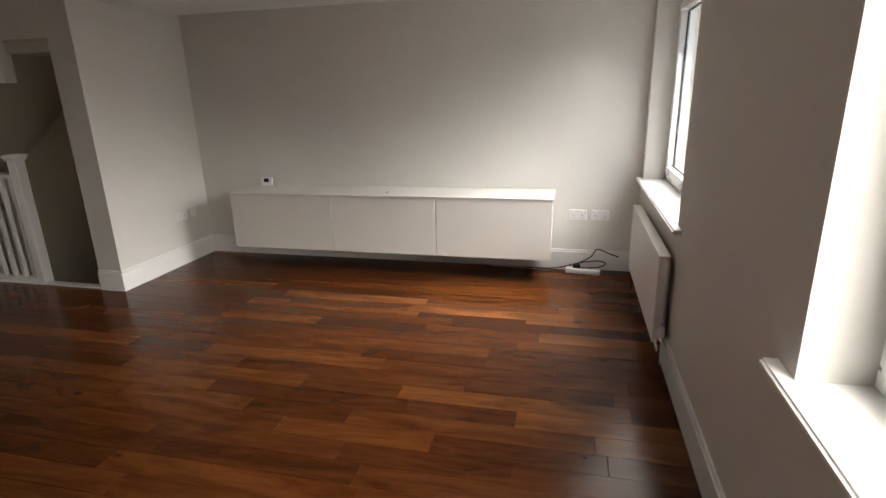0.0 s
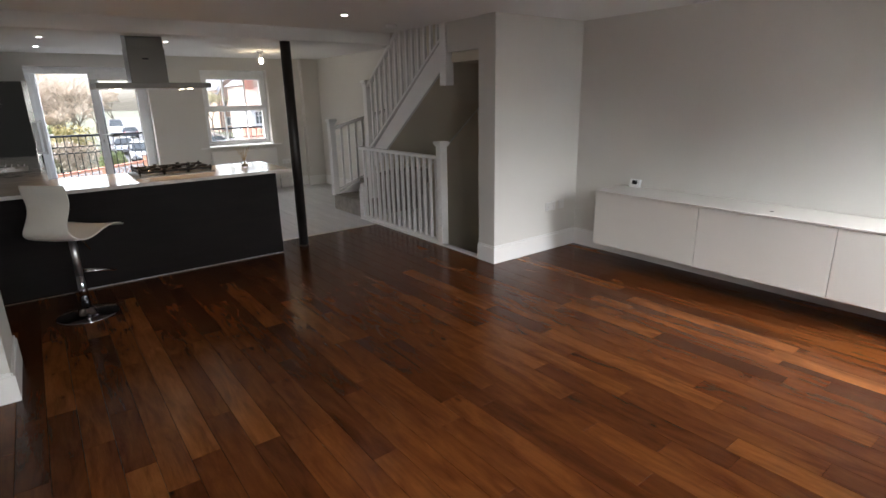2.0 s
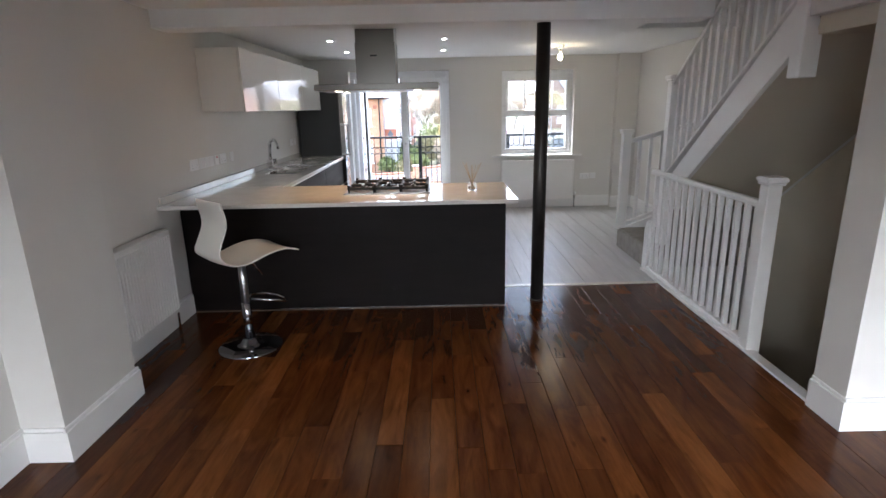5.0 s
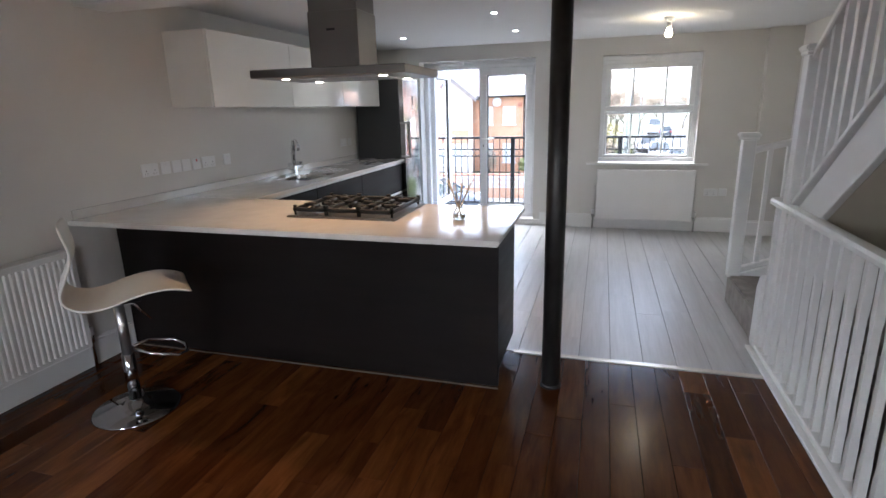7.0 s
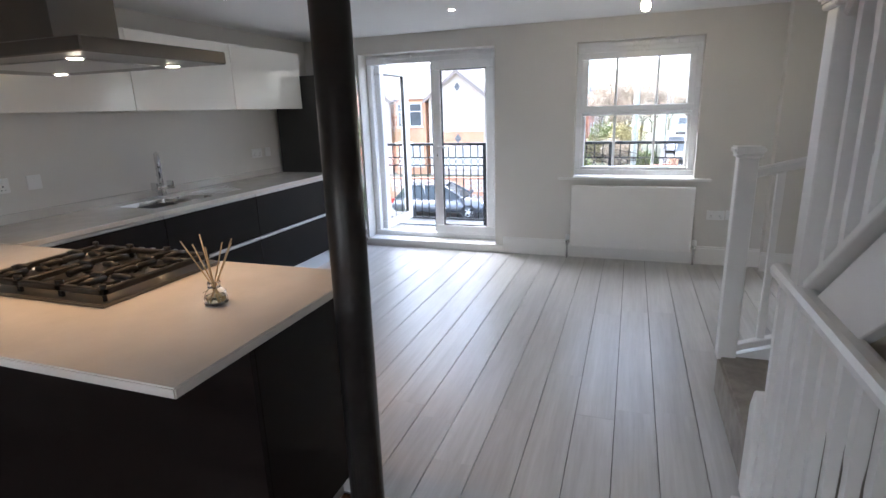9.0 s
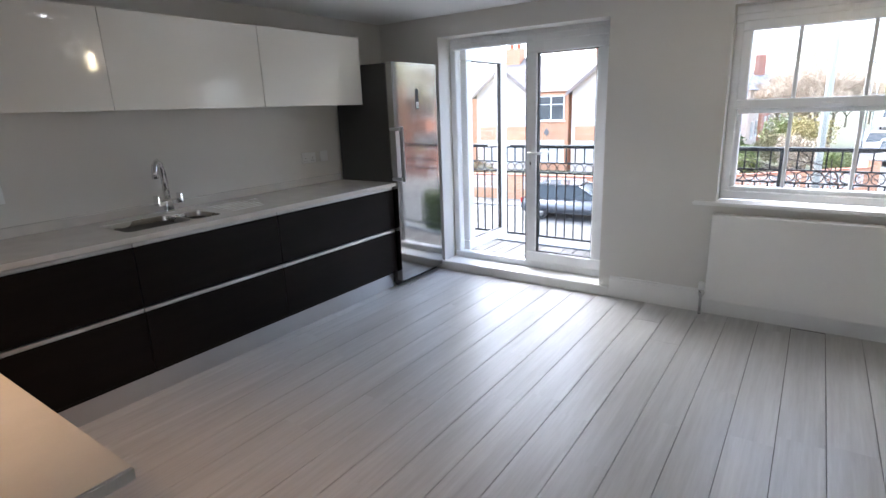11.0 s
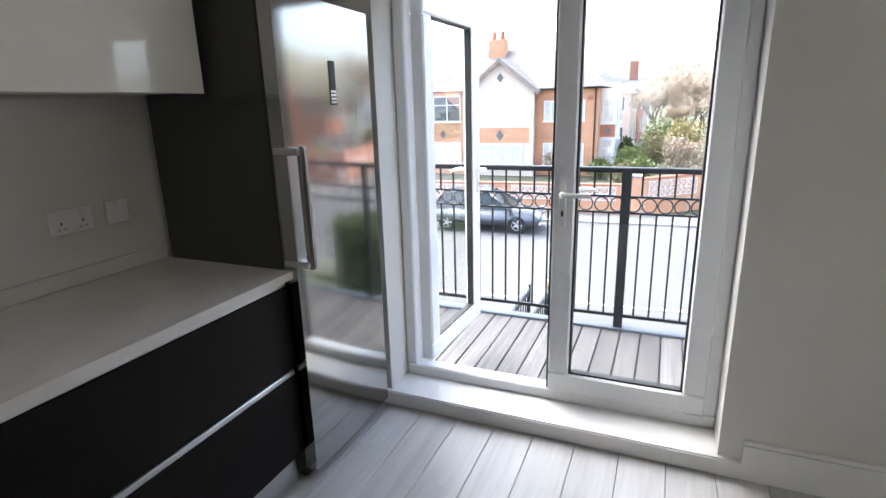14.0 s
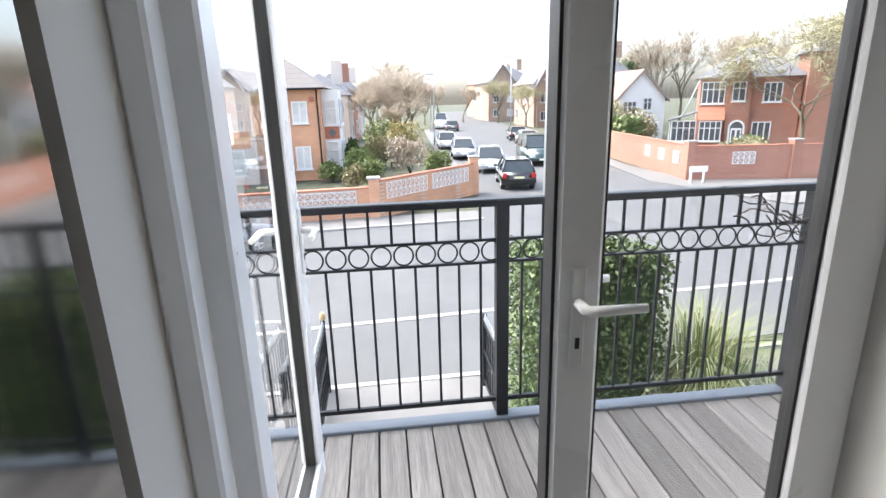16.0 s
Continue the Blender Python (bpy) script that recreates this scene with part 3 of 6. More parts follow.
def upper_flight():
    s = thing("staircase", (-5.3, 4.0, 0), "white painted staircase with grey carpet climbing beside the stairwell", "staircase")
    k = 0.76
    top = lambda x: 1.535 + k * (x + 4.5)
    out = [(-5.32, top(-5.32) - 0.05), (-3.74, top(-3.74)), (-3.74, top(-3.74) - 0.27), (-5.02, top(-5.02) - 0.27), (-5.32, top(-5.32) - 0.27)]
    part("string", prism(out, "y", 3.545, 3.58, 0.003), TRIM, s)
    cap = [(-5.32, top(-5.32)), (-3.74, top(-3.74)), (-3.74, top(-3.74) + 0.03), (-5.32, top(-5.32) + 0.03)]
    part("string_cap", prism(cap, "y", 3.53, 3.595, 0.003), TRIM, s)
    part("wall_string", prism([(x, z) for x, z in out], "y", 4.47, 4.50), TRIM, s)
    # straight steps behind the string
    x, z = -5.30, 0.85
    for i in range(7):
        part("tread", box((x + i * 0.235 - 0.02, 3.58, z + i * 0.18), (x + (i + 1) * 0.235 + 0.01, 4.47, z + i * 0.18 + 0.03), 0.008), CARPET, s)
        part("riser", box((x + i * 0.235, 3.58, z + (i - 1) * 0.18 + 0.03), (x + i * 0.235 + 0.02, 4.47, z + i * 0.18)), CARPET, s)
    under = [(-5.32, top(-5.32) - 0.27), (-3.66, top(-3.66) - 0.27), (-3.66, top(-3.66) - 0.25), (-5.32, top(-5.32) - 0.25)]
    part("soffit", prism(under, "y", 3.58, 4.47), WALL_SHADED, s)
    # turning steps at the foot
    part("first_step", box((-6.40, 3.52, 0.0), (-5.58, 4.50, 0.215), 0.012, 2), CARPET, s)
    part("winder", prism([(-6.40, 3.95), (-5.50, 3.60), (-5.45, 4.50), (-6.40, 4.50)], "z", 0.215, 0.40, 0.008), CARPET, s)
    part("winder", prism([(-6.00, 4.50), (-5.46, 3.64), (-5.32, 3.64), (-5.32, 4.50)], "z", 0.40, 0.58, 0.008), CARPET, s)
    # posts and the sloping rail
    newel(s, -5.335, 3.56, 0.30, 1.745)
    newel(s, -3.745, 3.56, 1.64, 3.1, w=0.10, cap=False)
    n = 14
    for i in range(n):
        x = -5.23 + i * (1.46 / (n - 1))
        baluster(s, x, 3.562, top(x) + 0.03, top(x) + 0.74)
    hr = [(-5.30, top(-5.30) + 0.735), (-3.74, top(-3.74) + 0.735), (-3.74, top(-3.74) + 0.785), (-5.30, top(-5.30) + 0.785)]
    part("handrail", prism(hr, "y", 3.53, 3.595, 0.008), TRIM, s)


upper_flight()


def foot_balustrade():
    b = thing("stair_foot_balustrade", (-6.44, 3.9, 0), "short white balustrade with newel at the foot of the stairs", "balustrade")
    newel(b, -6.40, 3.555, 0.20, 1.265)
    slope = 0.24
    x = -6.40
    part("handrail", prism([(3.595, 1.12), (4.50, 1.12 + 0.94 * slope), (4.50, 1.165 + 0.94 * slope), (3.595, 1.165)], "x", x - 0.03, x + 0.03, 0.008), TRIM, b)
    part("bottom_rail", prism([(3.595, 0.245), (4.50, 0.245 + 0.94 * 0.36), (4.50, 0.28 + 0.94 * 0.36), (3.595, 0.28)], "x", x - 0.025, x + 0.025, 0.004), TRIM, b)
    part("string", prism([(3.595, 0.0), (4.50, 0.0), (4.50, 0.56), (3.595, 0.225)], "x", x - 0.02, x + 0.02), TRIM, b)
    for i in range(7):
        y = 3.70 + i * 0.116
        baluster(b, x, y, 0.275 + (y - 3.56) * 0.36, 1.13 + (y - 3.56) * slope)


foot_balustrade()


def steel_post():
    p = thing("support_post", (-4.78, 2.35, 0), "dark steel round support post under the beam", "post")
    part("shaft", lathe(-4.78, 2.35, [(0.050, 0.0), (0.050, BEAM_Z)], 28), POST, p)
    part("foot_ring", lathe(-4.78, 2.35, [(0.056, 0.0), (0.056, 0.012), (0.051, 0.02)], 28), POST, p)


steel_post()

# ---------------------------------------------------------------- kitchen
X_ISL, Y_ISL, Y_CF = -4.67, 2.08, 0.225


def island():
    i = thing("kitchen_island", (-4.95, 0.85, 0), "dark wood kitchen peninsula cabinet with a blank panelled back", "kitchen island")
    part("back_panel", box((X_ISL - 0.02, Y_K + 0.005, 0.012), (X_ISL, Y_ISL, 0.868), 0.002), DARKWOOD, i)
    part("carcass", box((-5.18, Y_CF + 0.02, 0.10), (X_ISL - 0.022, Y_ISL - 0.024, 0.866)), DARKWOOD, i)
    part("end_panel", box((-5.20, Y_ISL - 0.022, 0.10), (X_ISL - 0.022, Y_ISL - 0.002, 0.868), 0.002), DARKWOOD, i)
    part("plinth", box((-5.14, 0.30, 0.0), (X_ISL - 0.03, Y_ISL - 0.045, 0.10)), ALU, i)
    part("floor_bead", box((X_ISL, Y_K + 0.02, 0.0), (X_ISL + 0.010, Y_ISL, 0.007), 0.002), BEAD, i)


def worktop():
    """One slab with an island leg and a sink leg, with two bowls cut through the sink leg."""
    w = thing("worktop", (-5.6, 0.3, 0.87), "white speckled quartz worktop with polished edges", "worktop")
    z0, z1 = 0.872, 0.900
    part("island_slab", box((-5.25, Y_K, z0), (-4.368, 2.132, z1), 0.004, 2), QUARTZ, w)
    x0, x1, y0, y1 = -8.23, -5.252, Y_K, Y_CF + 0.025
    pieces = [((x0, y0), (-6.75, y1)), ((-6.575, y0), (-6.56, y1)), ((-6.19, y0), (x1, y1))]
    for a, b, s0 in ((-6.75, -6.575, -0.16), (-6.56, -6.19, -0.22)):
        pieces += [((a, y0), (b, s0)), ((a, 0.11), (b, y1))]
    for (xa, ya), (xb, yb) in pieces:
        part("sink_slab", box((xa, ya, z0), (xb, yb, z1)), QUARTZ, w)
    # grooves drawn as slightly raised strips, their shade put into the colour
    for k in range(6):
        y = -0.20 + k * 0.055
        part("drainer_groove", box((-7.22 + 0.03 * k, y - 0.005, z1 - 0.002), (-6.84, y + 0.005, z1 + 0.0012), 0.0008), GROOVE_SHADE, w, "darker strip for the shade in a drainer groove")
    part("upstand", box((-8.225, Y_K, z1), (-4.40, Y_K + 0.018, 0.955), 0.003), QUARTZ, w)


def sink():
    s = thing("sink", (-6.4, -0.05, 0.70), "undermounted stainless steel sink with one and a half bowls", "sink")
    def rounded(a, b, s0, s1, r, z, inset):
        cs = ((b, s1, 0), (a, s1, 1), (a, s0, 2), (b, s0, 3))
        ring = []
        for cx, cy, quad in cs:
            ox, oy = cx - r * (1 if cx == b else -1), cy - r * (1 if cy == s1 else -1)
            ring += [(ox + (r - inset) * math.cos(q), oy + (r - inset) * math.sin(q), z) for q in [math.pi / 2 * (quad + k / 6) for k in range(7)]]
        return ring
    for name, a, b, s0, s1, depth in (("small_bowl", -6.75, -6.575, -0.16, 0.11, 0.74), ("large_bowl", -6.56, -6.19, -0.22, 0.11, 0.70)):
        bm = bm_new()
        square = [(x, y, 0.8985) for x, y in ((b, s1), (a, s1), (a, s0), (b, s0)) for _ in range(7)]
        rings = [[bm.verts.new(p) for p in ring] for ring in (rounded(a, b, s0, s1, 0.05, 0.8985, 0.001), rounded(a, b, s0, s1, 0.05, 0.88, 0.004), rounded(a, b, s0, s1, 0.05, depth + 0.03, 0.008), rounded(a, b, s0, s1, 0.05, depth + 0.006, 0.018), rounded(a, b, s0, s1, 0.05, depth, 0.04))]
        for p, q in zip(rings, rings[1:]):
            for k in range(28):
                face = bm.faces.new((p[k], p[(k + 1) % 28], q[(k + 1) % 28], q[k]))
                face.smooth = True
        bm.faces.new(rings[-1])
        bowl = part(name, bm, STEEL_BOWL, s)
        for c in range(4):
            outline = [square[c * 7][:2]] + [p[:2] for p in rounded(a, b, s0, s1, 0.05, 0.8985, 0.0)[c * 7:c * 7 + 7]]
            part("rounded_corner", prism(outline, "z", 0.874, 0.8985), QUARTZ, bowl)
        part("waste", lathe((a + b) / 2, (s0 + s1) / 2, [(0.035, depth), (0.04, depth + 0.002), (0.03, depth + 0.004), (0.008, depth + 0.002)], 16), CHROME, bowl)


def tap():
    x, y = -6.63, -0.28
    t = thing("tap", (x, y, 0.9), "chrome swan-neck kitchen mixer tap with two block levers", "tap")
    body = bm_new()
    add_box(body, (x - 0.024, y - 0.024, 0.9), (x + 0.024, y + 0.024, 0.985), 0.006)
    part("body", body, CHROME, t)
    part("cross_bar", box((x - 0.066, y - 0.016, 0.945), (x + 0.066, y + 0.016, 0.98), 0.005), CHROME, t)
    for s in (-1, 1):
        part("lever", box((x + s * 0.066, y - 0.018, 0.95), (x + s * 0.080, y + 0.05, 1.015), 0.005), CHROME, t)
    # the squared neck is swung over the large bowl
    ux, uy = math.cos(radians(48)), math.sin(radians(48))
    arc = [(0.0, 0.98), (0.004, 1.10), (0.018, 1.165), (0.05, 1.212), (0.095, 1.226), (0.138, 1.212), (0.168, 1.178), (0.178, 1.13)]
    part("spout", tube([(x + ux * r, y + uy * r, z) for r, z in arc], 0.019, 4), CHROME, t)


def drawer_unit(x0, x1):
    u = thing("drawer_unit", ((x0 + x1) / 2, 0, 0), "dark wood kitchen base unit with two wide handleless drawers", "kitchen unit", "base units along the wall")
    part("carcass", box((x0 + 0.002, Y_K + 0.01, 0.13), (x1 - 0.002, Y_CF - 0.024, 0.868 if x0 < -6.83 or x1 > -6.1 else 0.69)), DARKWOOD, u)
    for z0, z1 in ((0.155, 0.488), (0.520, 0.842)):
        d = part("drawer_front", box((x0 + 0.002, Y_CF - 0.022, z0), (x1 - 0.002, Y_CF, z1), 0.002), DARKWOOD, u)
        part("grip_profile", box((x0 + 0.002, Y_CF - 0.03, z1), (x1 - 0.002, Y_CF - 0.004, z1 + 0.022), 0.003), ALU, d, "satin aluminium grip profile")
    part("plinth", box((x0, Y_CF - 0.09, 0.0), (x1, Y_CF - 0.05, 0.15)), ALU, u, "brushed aluminium plinth")


def wall_unit(x0, x1):
    u = thing("wall_unit", ((x0 + x1) / 2, -0.2, 1.52), "gloss cream handleless wall cupboard on the kitchen wall", "wall cupboard", "wall cupboards in a row")
    part("carcass", box((x0 + 0.001, Y_K, 1.528), (x1 - 0.001, -0.042, 2.03), 0.001), CARCASS, u)
    part("door", box((x0 + 0.0015, -0.040, 1.523), (x1 - 0.0015, -0.020, 2.03), 0.002), GLOSS, u)


def fridge():
    x0, x1, y = -8.815, -8.225, 0.275
    f = thing("fridge_freezer", ((x0 + x1) / 2, 0, 0), "tall stainless steel freestanding fridge with a bar handle", "fridge")
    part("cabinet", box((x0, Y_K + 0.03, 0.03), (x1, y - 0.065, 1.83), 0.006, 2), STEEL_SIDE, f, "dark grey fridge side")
    bm = bm_new()
    k = 10
    outline = [(x0, y - 0.06)] + [(x0 + (x1 - x0) * i / k, y - 0.006 + 0.006 * math.sin(math.pi * (0.08 + 0.84 * i / k))) for i in range(k + 1)] + [(x1, y - 0.06)]
    add_prism(bm, outline, "z", 0.06, 1.835)
    door = part("door", bm, STEEL_DOOR, f, "brushed stainless steel door")
    part("seal", box((x0 + 0.006, y - 0.066, 0.06), (x1 - 0.006, y - 0.059, 1.83)), GASKET, f)
    part("kick_plate", box((x0 + 0.01, y - 0.10, 0.012), (x1 - 0.01, y - 0.065, 0.055)), BLACK, f)
    hx = x1 - 0.035
    part("handle_bar", box((hx - 0.004, y + 0.030, 0.905), (hx + 0.026, y + 0.062, 1.345), 0.008, 2), STEEL, door)
    for z in (0.915, 1.313):
        part("handle_bracket", box((hx - 0.01, y - 0.055, z), (hx + 0.041, y + 0.05, z + 0.025), 0.004), ALU, door)
    part("handle_recess", box((hx - 0.018, y - 0.05, 0.94), (hx + 0.0385, y + 0.004, 1.313), 0.003), STEEL, door)
    disp = part("display", box((-8.55, y - 0.002, 1.475), (-8.51, y + 0.0025, 1.635), 0.001), BLACK, door)
    for r in range(4):
        for c in range(2):
            part("key", box((-8.546 + c * 0.018, y + 0.0025, 1.482 + r * 0.013), (-8.533 + c * 0.018, y + 0.0035, 1.490 + r * 0.013)), ALU, disp)
    for fx in (x0 + 0.05, x1 - 0.05):
        part("foot", lathe(fx, y - 0.10, [(0.018, 0.0), (0.018, 0.03)], 12), BLACK, f)


def hood():
    h = thing("cooker_hood", (-5.0, 1.14, 1.65), "brushed steel island cooker hood with lit spotlights", "cooker hood")
    x0, x1, y0, y1 = -5.30, -4.727, 0.693, 1.593
    part("canopy", box((x0, y0, 1.658), (x1, y1, 1.702), 0.004), STEEL_DARKENED, h)
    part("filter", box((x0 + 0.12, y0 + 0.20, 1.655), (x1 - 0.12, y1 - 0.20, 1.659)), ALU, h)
    part("chimney", box((-5.13, 0.985, 1.702), (-4.895, 1.27, C_KIT), 0.002), STEEL_DARKENED, h)
    part("chimney_sleeve", box((-5.135, 0.98, 1.702), (-4.89, 1.275, 2.0), 0.002), STEEL_DARKENED, h)
    part("badge", box((-4.8895, 1.09, 1.90), (-4.8885, 1.14, 1.912)), BLACK, h)
    lit = glow("hood_bulb", (1.0, 0.83, 0.6), 5)
    for x in (x0 + 0.10, x1 - 0.10):
        for y in (y0 + 0.16, y1 - 0.16):
            ring = part("spot_ring", lathe(x, y, [(0.026, 1.653), (0.030, 1.656), (0.030, 1.660)], 16), CHROME, h)
            part("spot_glass", lathe(x, y, [(0.021, 1.6515), (0.021, 1.653)], 16), lit, ring)
            lamp("hood_spot", "SPOT", 1.1, look((x, y, 1.64), (x, y, 0)), (1.0, 0.57, 0.27), radius=0.02, cone=110)


def hob():
    x0, x1, y0, y1 = -5.21, -4.695, 0.855, 1.515
    h = thing("gas_hob", ((x0 + x1) / 2, (y0 + y1) / 2, 0.9), "stainless steel gas hob with black cast iron pan supports", "hob")
    part("tray", box((x0, y0, 0.900), (x1, y1, 0.912), 0.004, 2), STEEL_DARKENED, h)
    spots = [(-5.05, 1.0, 0.035), (-4.84, 1.0, 0.045), (-4.95, 1.19, 0.062), (-5.05, 1.38, 0.045), (-4.84, 1.38, 0.035)]
    for x, y, r in spots:
        burner = part("burner", lathe(x, y, [(r * 1.25, 0.912), (r * 1.2, 0.920), (r, 0.922), (r, 0.930), (r * 0.3, 0.932)], 20), ALU, h)
        part("burner_cap", lathe(x, y, [(r * 0.9, 0.931), (r * 0.92, 0.937), (r * 0.8, 0.940)], 20), BLACK, burner)
    def grate(ya, yb, centres):
        bm = bm_new()
        xa, xb, z = -5.17, -4.73, 0.948
        for p, q in (((xa, ya), (xb, ya)), ((xa, yb), (xb, yb)), ((xa, ya), (xa, yb)), ((xb, ya), (xb, yb))):
            add_box(bm, (p[0] - 0.011, p[1] - 0.011, z - 0.016), (q[0] + 0.011, q[1] + 0.011, z + 0.006), 0.004)
        for cx, cy, r in centres:
            for a in range(4):
                ang = a * math.pi / 2
                dx, dy = math.cos(ang), math.sin(ang)
                far = abs((xb if dx > 0.5 else xa) - cx) if abs(dx) > 0.5 else abs((yb if dy > 0.5 else ya) - cy)
                far = min(far, 0.12)
                add_tube(bm, [(cx + dx * r * 0.5, cy + dy * r * 0.5, z + 0.006), (cx + dx * far * 0.7, cy + dy * far * 0.7, z + 0.007), (cx + dx * far, cy + dy * far, z)], [0.011, 0.013, 0.013], 6)
        for x in (xa, xb):
            for y in (ya, yb):
                add_tube(bm, [(x, y, 0.912), (x, y, z)], 0.007, 6)
                add_tube(bm, [(x, y, z), (x, y, z + 0.02)], 0.011, 6)
        return bm
    part("pan_support", grate(0.895, 1.085, [spots[0], spots[1]]), BLACK, h)
    part("pan_support", grate(1.095, 1.285, [spots[2]]), BLACK, h)
    part("pan_support", grate(1.295, 1.485, [spots[3], spots[4]]), BLACK, h)
    for k in range(5):
        part("knob", lathe(-5.185, 1.07 + k * 0.06, [(0.018, 0.912), (0.017, 0.948), (0.014, 0.951)], 14), CHROME, h)


def diffuser():
    x, y = -4.83, 1.835
    d = thing("reed_diffuser", (x, y, 0.9), "clear glass reed diffuser bottle with bamboo sticks on the worktop", "diffuser")
    part("bottle", lathe(x, y, [(0.026, 0.900), (0.036, 0.906), (0.038, 0.925), (0.034, 0.942), (0.020, 0.952), (0.016, 0.958), (0.019, 0.972), (0.019, 0.974), (0.014, 0.974), (0.012, 0.956), (0.026, 0.942), (0.032, 0.922), (0.030, 0.908)], 20), BOTTLE, d)
    part("oil", lathe(x, y, [(0.028, 0.909), (0.0305, 0.922), (0.030, 0.928)], 20), REEDOIL, d)
    part("collar", lathe(x, y, [(0.018, 0.955), (0.020, 0.957), (0.020, 0.970), (0.018, 0.972)], 16), BOTTLE, d)
    rnd = random.Random(4)
    for k in range(8):
        a = 2 * math.pi * k / 8 + rnd.uniform(-0.3, 0.3)
        lean = rnd.uniform(0.045, 0.085)
        part("reed", tube([(x - math.cos(a) * 0.018, y - math.sin(a) * 0.018, 0.912), (x + math.cos(a) * lean, y + math.sin(a) * lean, 1.10 + rnd.uniform(-0.02, 0.02))], 0.0022, 6), REED, d)


def stool():
    x, y = -4.02, 0.295
    s = thing("bar_stool", (x, y, 0), "white moulded bar stool on a chrome pedestal", "bar stool")
    part("base", lathe(x, y, [(0.205, 0.0), (0.207, 0.006), (0.200, 0.012), (0.10, 0.020), (0.062, 0.030), (0.050, 0.055), (0.035, 0.066)], 40), CHROME_DARK, s)
    part("lower_column", lathe(x, y, [(0.030, 0.06), (0.030, 0.31), (0.026, 0.312)], 24), CHROME_DARK, s)
    part("upper_column", lathe(x, y, [(0.024, 0.30), (0.024, 0.60)], 24), ALU, s)
    part("seat_plate", box((x - 0.09, y - 0.06, 0.598), (x + 0.09, y + 0.10, 0.606), 0.002), BLACK, s)
    # bent shell: one curve from the back's top edge down and out to the seat's lip
    curve = [(-0.175, 1.015), (-0.165, 0.96), (-0.150, 0.90), (-0.155, 0.84), (-0.185, 0.78), (-0.215, 0.72), (-0.210, 0.665), (-0.165, 0.622), (-0.10, 0.608), (-0.02, 0.618), (0.05, 0.642), (0.15, 0.658), (0.22, 0.656), (0.28, 0.640), (0.325, 0.620)]
    half = [0.165, 0.170, 0.165, 0.155, 0.150, 0.160, 0.180, 0.195, 0.205, 0.21, 0.21, 0.205, 0.20, 0.195, 0.185]
    bm = bm_new()
    across = [-1, -0.9, -0.6, -0.2, 0.2, 0.6, 0.9, 1]
    grid = []
    for (dy, z), w in zip(curve, half):
        row = []
        for u in across:
            dish = 0.012 * (u * u) 
            row.append(bm.verts.new((x + u * w, y + dy + (dish if z > 0.7 else 0), z + (dish if z <= 0.7 else 0))))
        grid.append(row)
    for a, b in zip(grid, grid[1:]):
        for k in range(len(across) - 1):
            bm.faces.new((a[k], a[k + 1], b[k + 1], b[k])).smooth = True
    shell = part("shell", bm, LEATHER, s)
    mod = shell.modifiers.new("thickness", "SOLIDIFY")
    mod.thickness, mod.offset = 0.012, 0
    sub = shell.modifiers.new("round", "SUBSURF")
    sub.levels = sub.render_levels = 2
    part("height_lever", tube([(x + 0.02, y + 0.04, 0.598), (x + 0.02, y + 0.075, 0.56), (x + 0.02, y + 0.13, 0.48)], 0.006, 8), CHROME, s)
    pts = [(x - 0.02, y + 0.03, 0.335), (x - 0.10, y + 0.10, 0.325), (x - 0.12, y + 0.22, 0.29), (x - 0.05, y + 0.27, 0.275), (x + 0.05, y + 0.27, 0.275), (x + 0.12, y + 0.22, 0.29), (x + 0.10, y + 0.10, 0.325), (x + 0.02, y + 0.03, 0.335)]
    part("foot_rest", tube(pts, 0.008, 8), CHROME, s)
    s.matrix_basis = s.matrix_basis @ Matrix.Rotation(radians(48), 4, "Z")


island()
worktop()
sink()
tap()
for a, b in ((-8.215, -7.055), (-7.055, -6.15), (-6.15, -5.255)):
    drawer_unit(a, b)
for a, b in ((-8.195, -7.25), (-7.25, -6.30), (-6.30, -5.30)):
    wall_unit(a, b)
fridge()
hood()
hob()
diffuser()
stool()


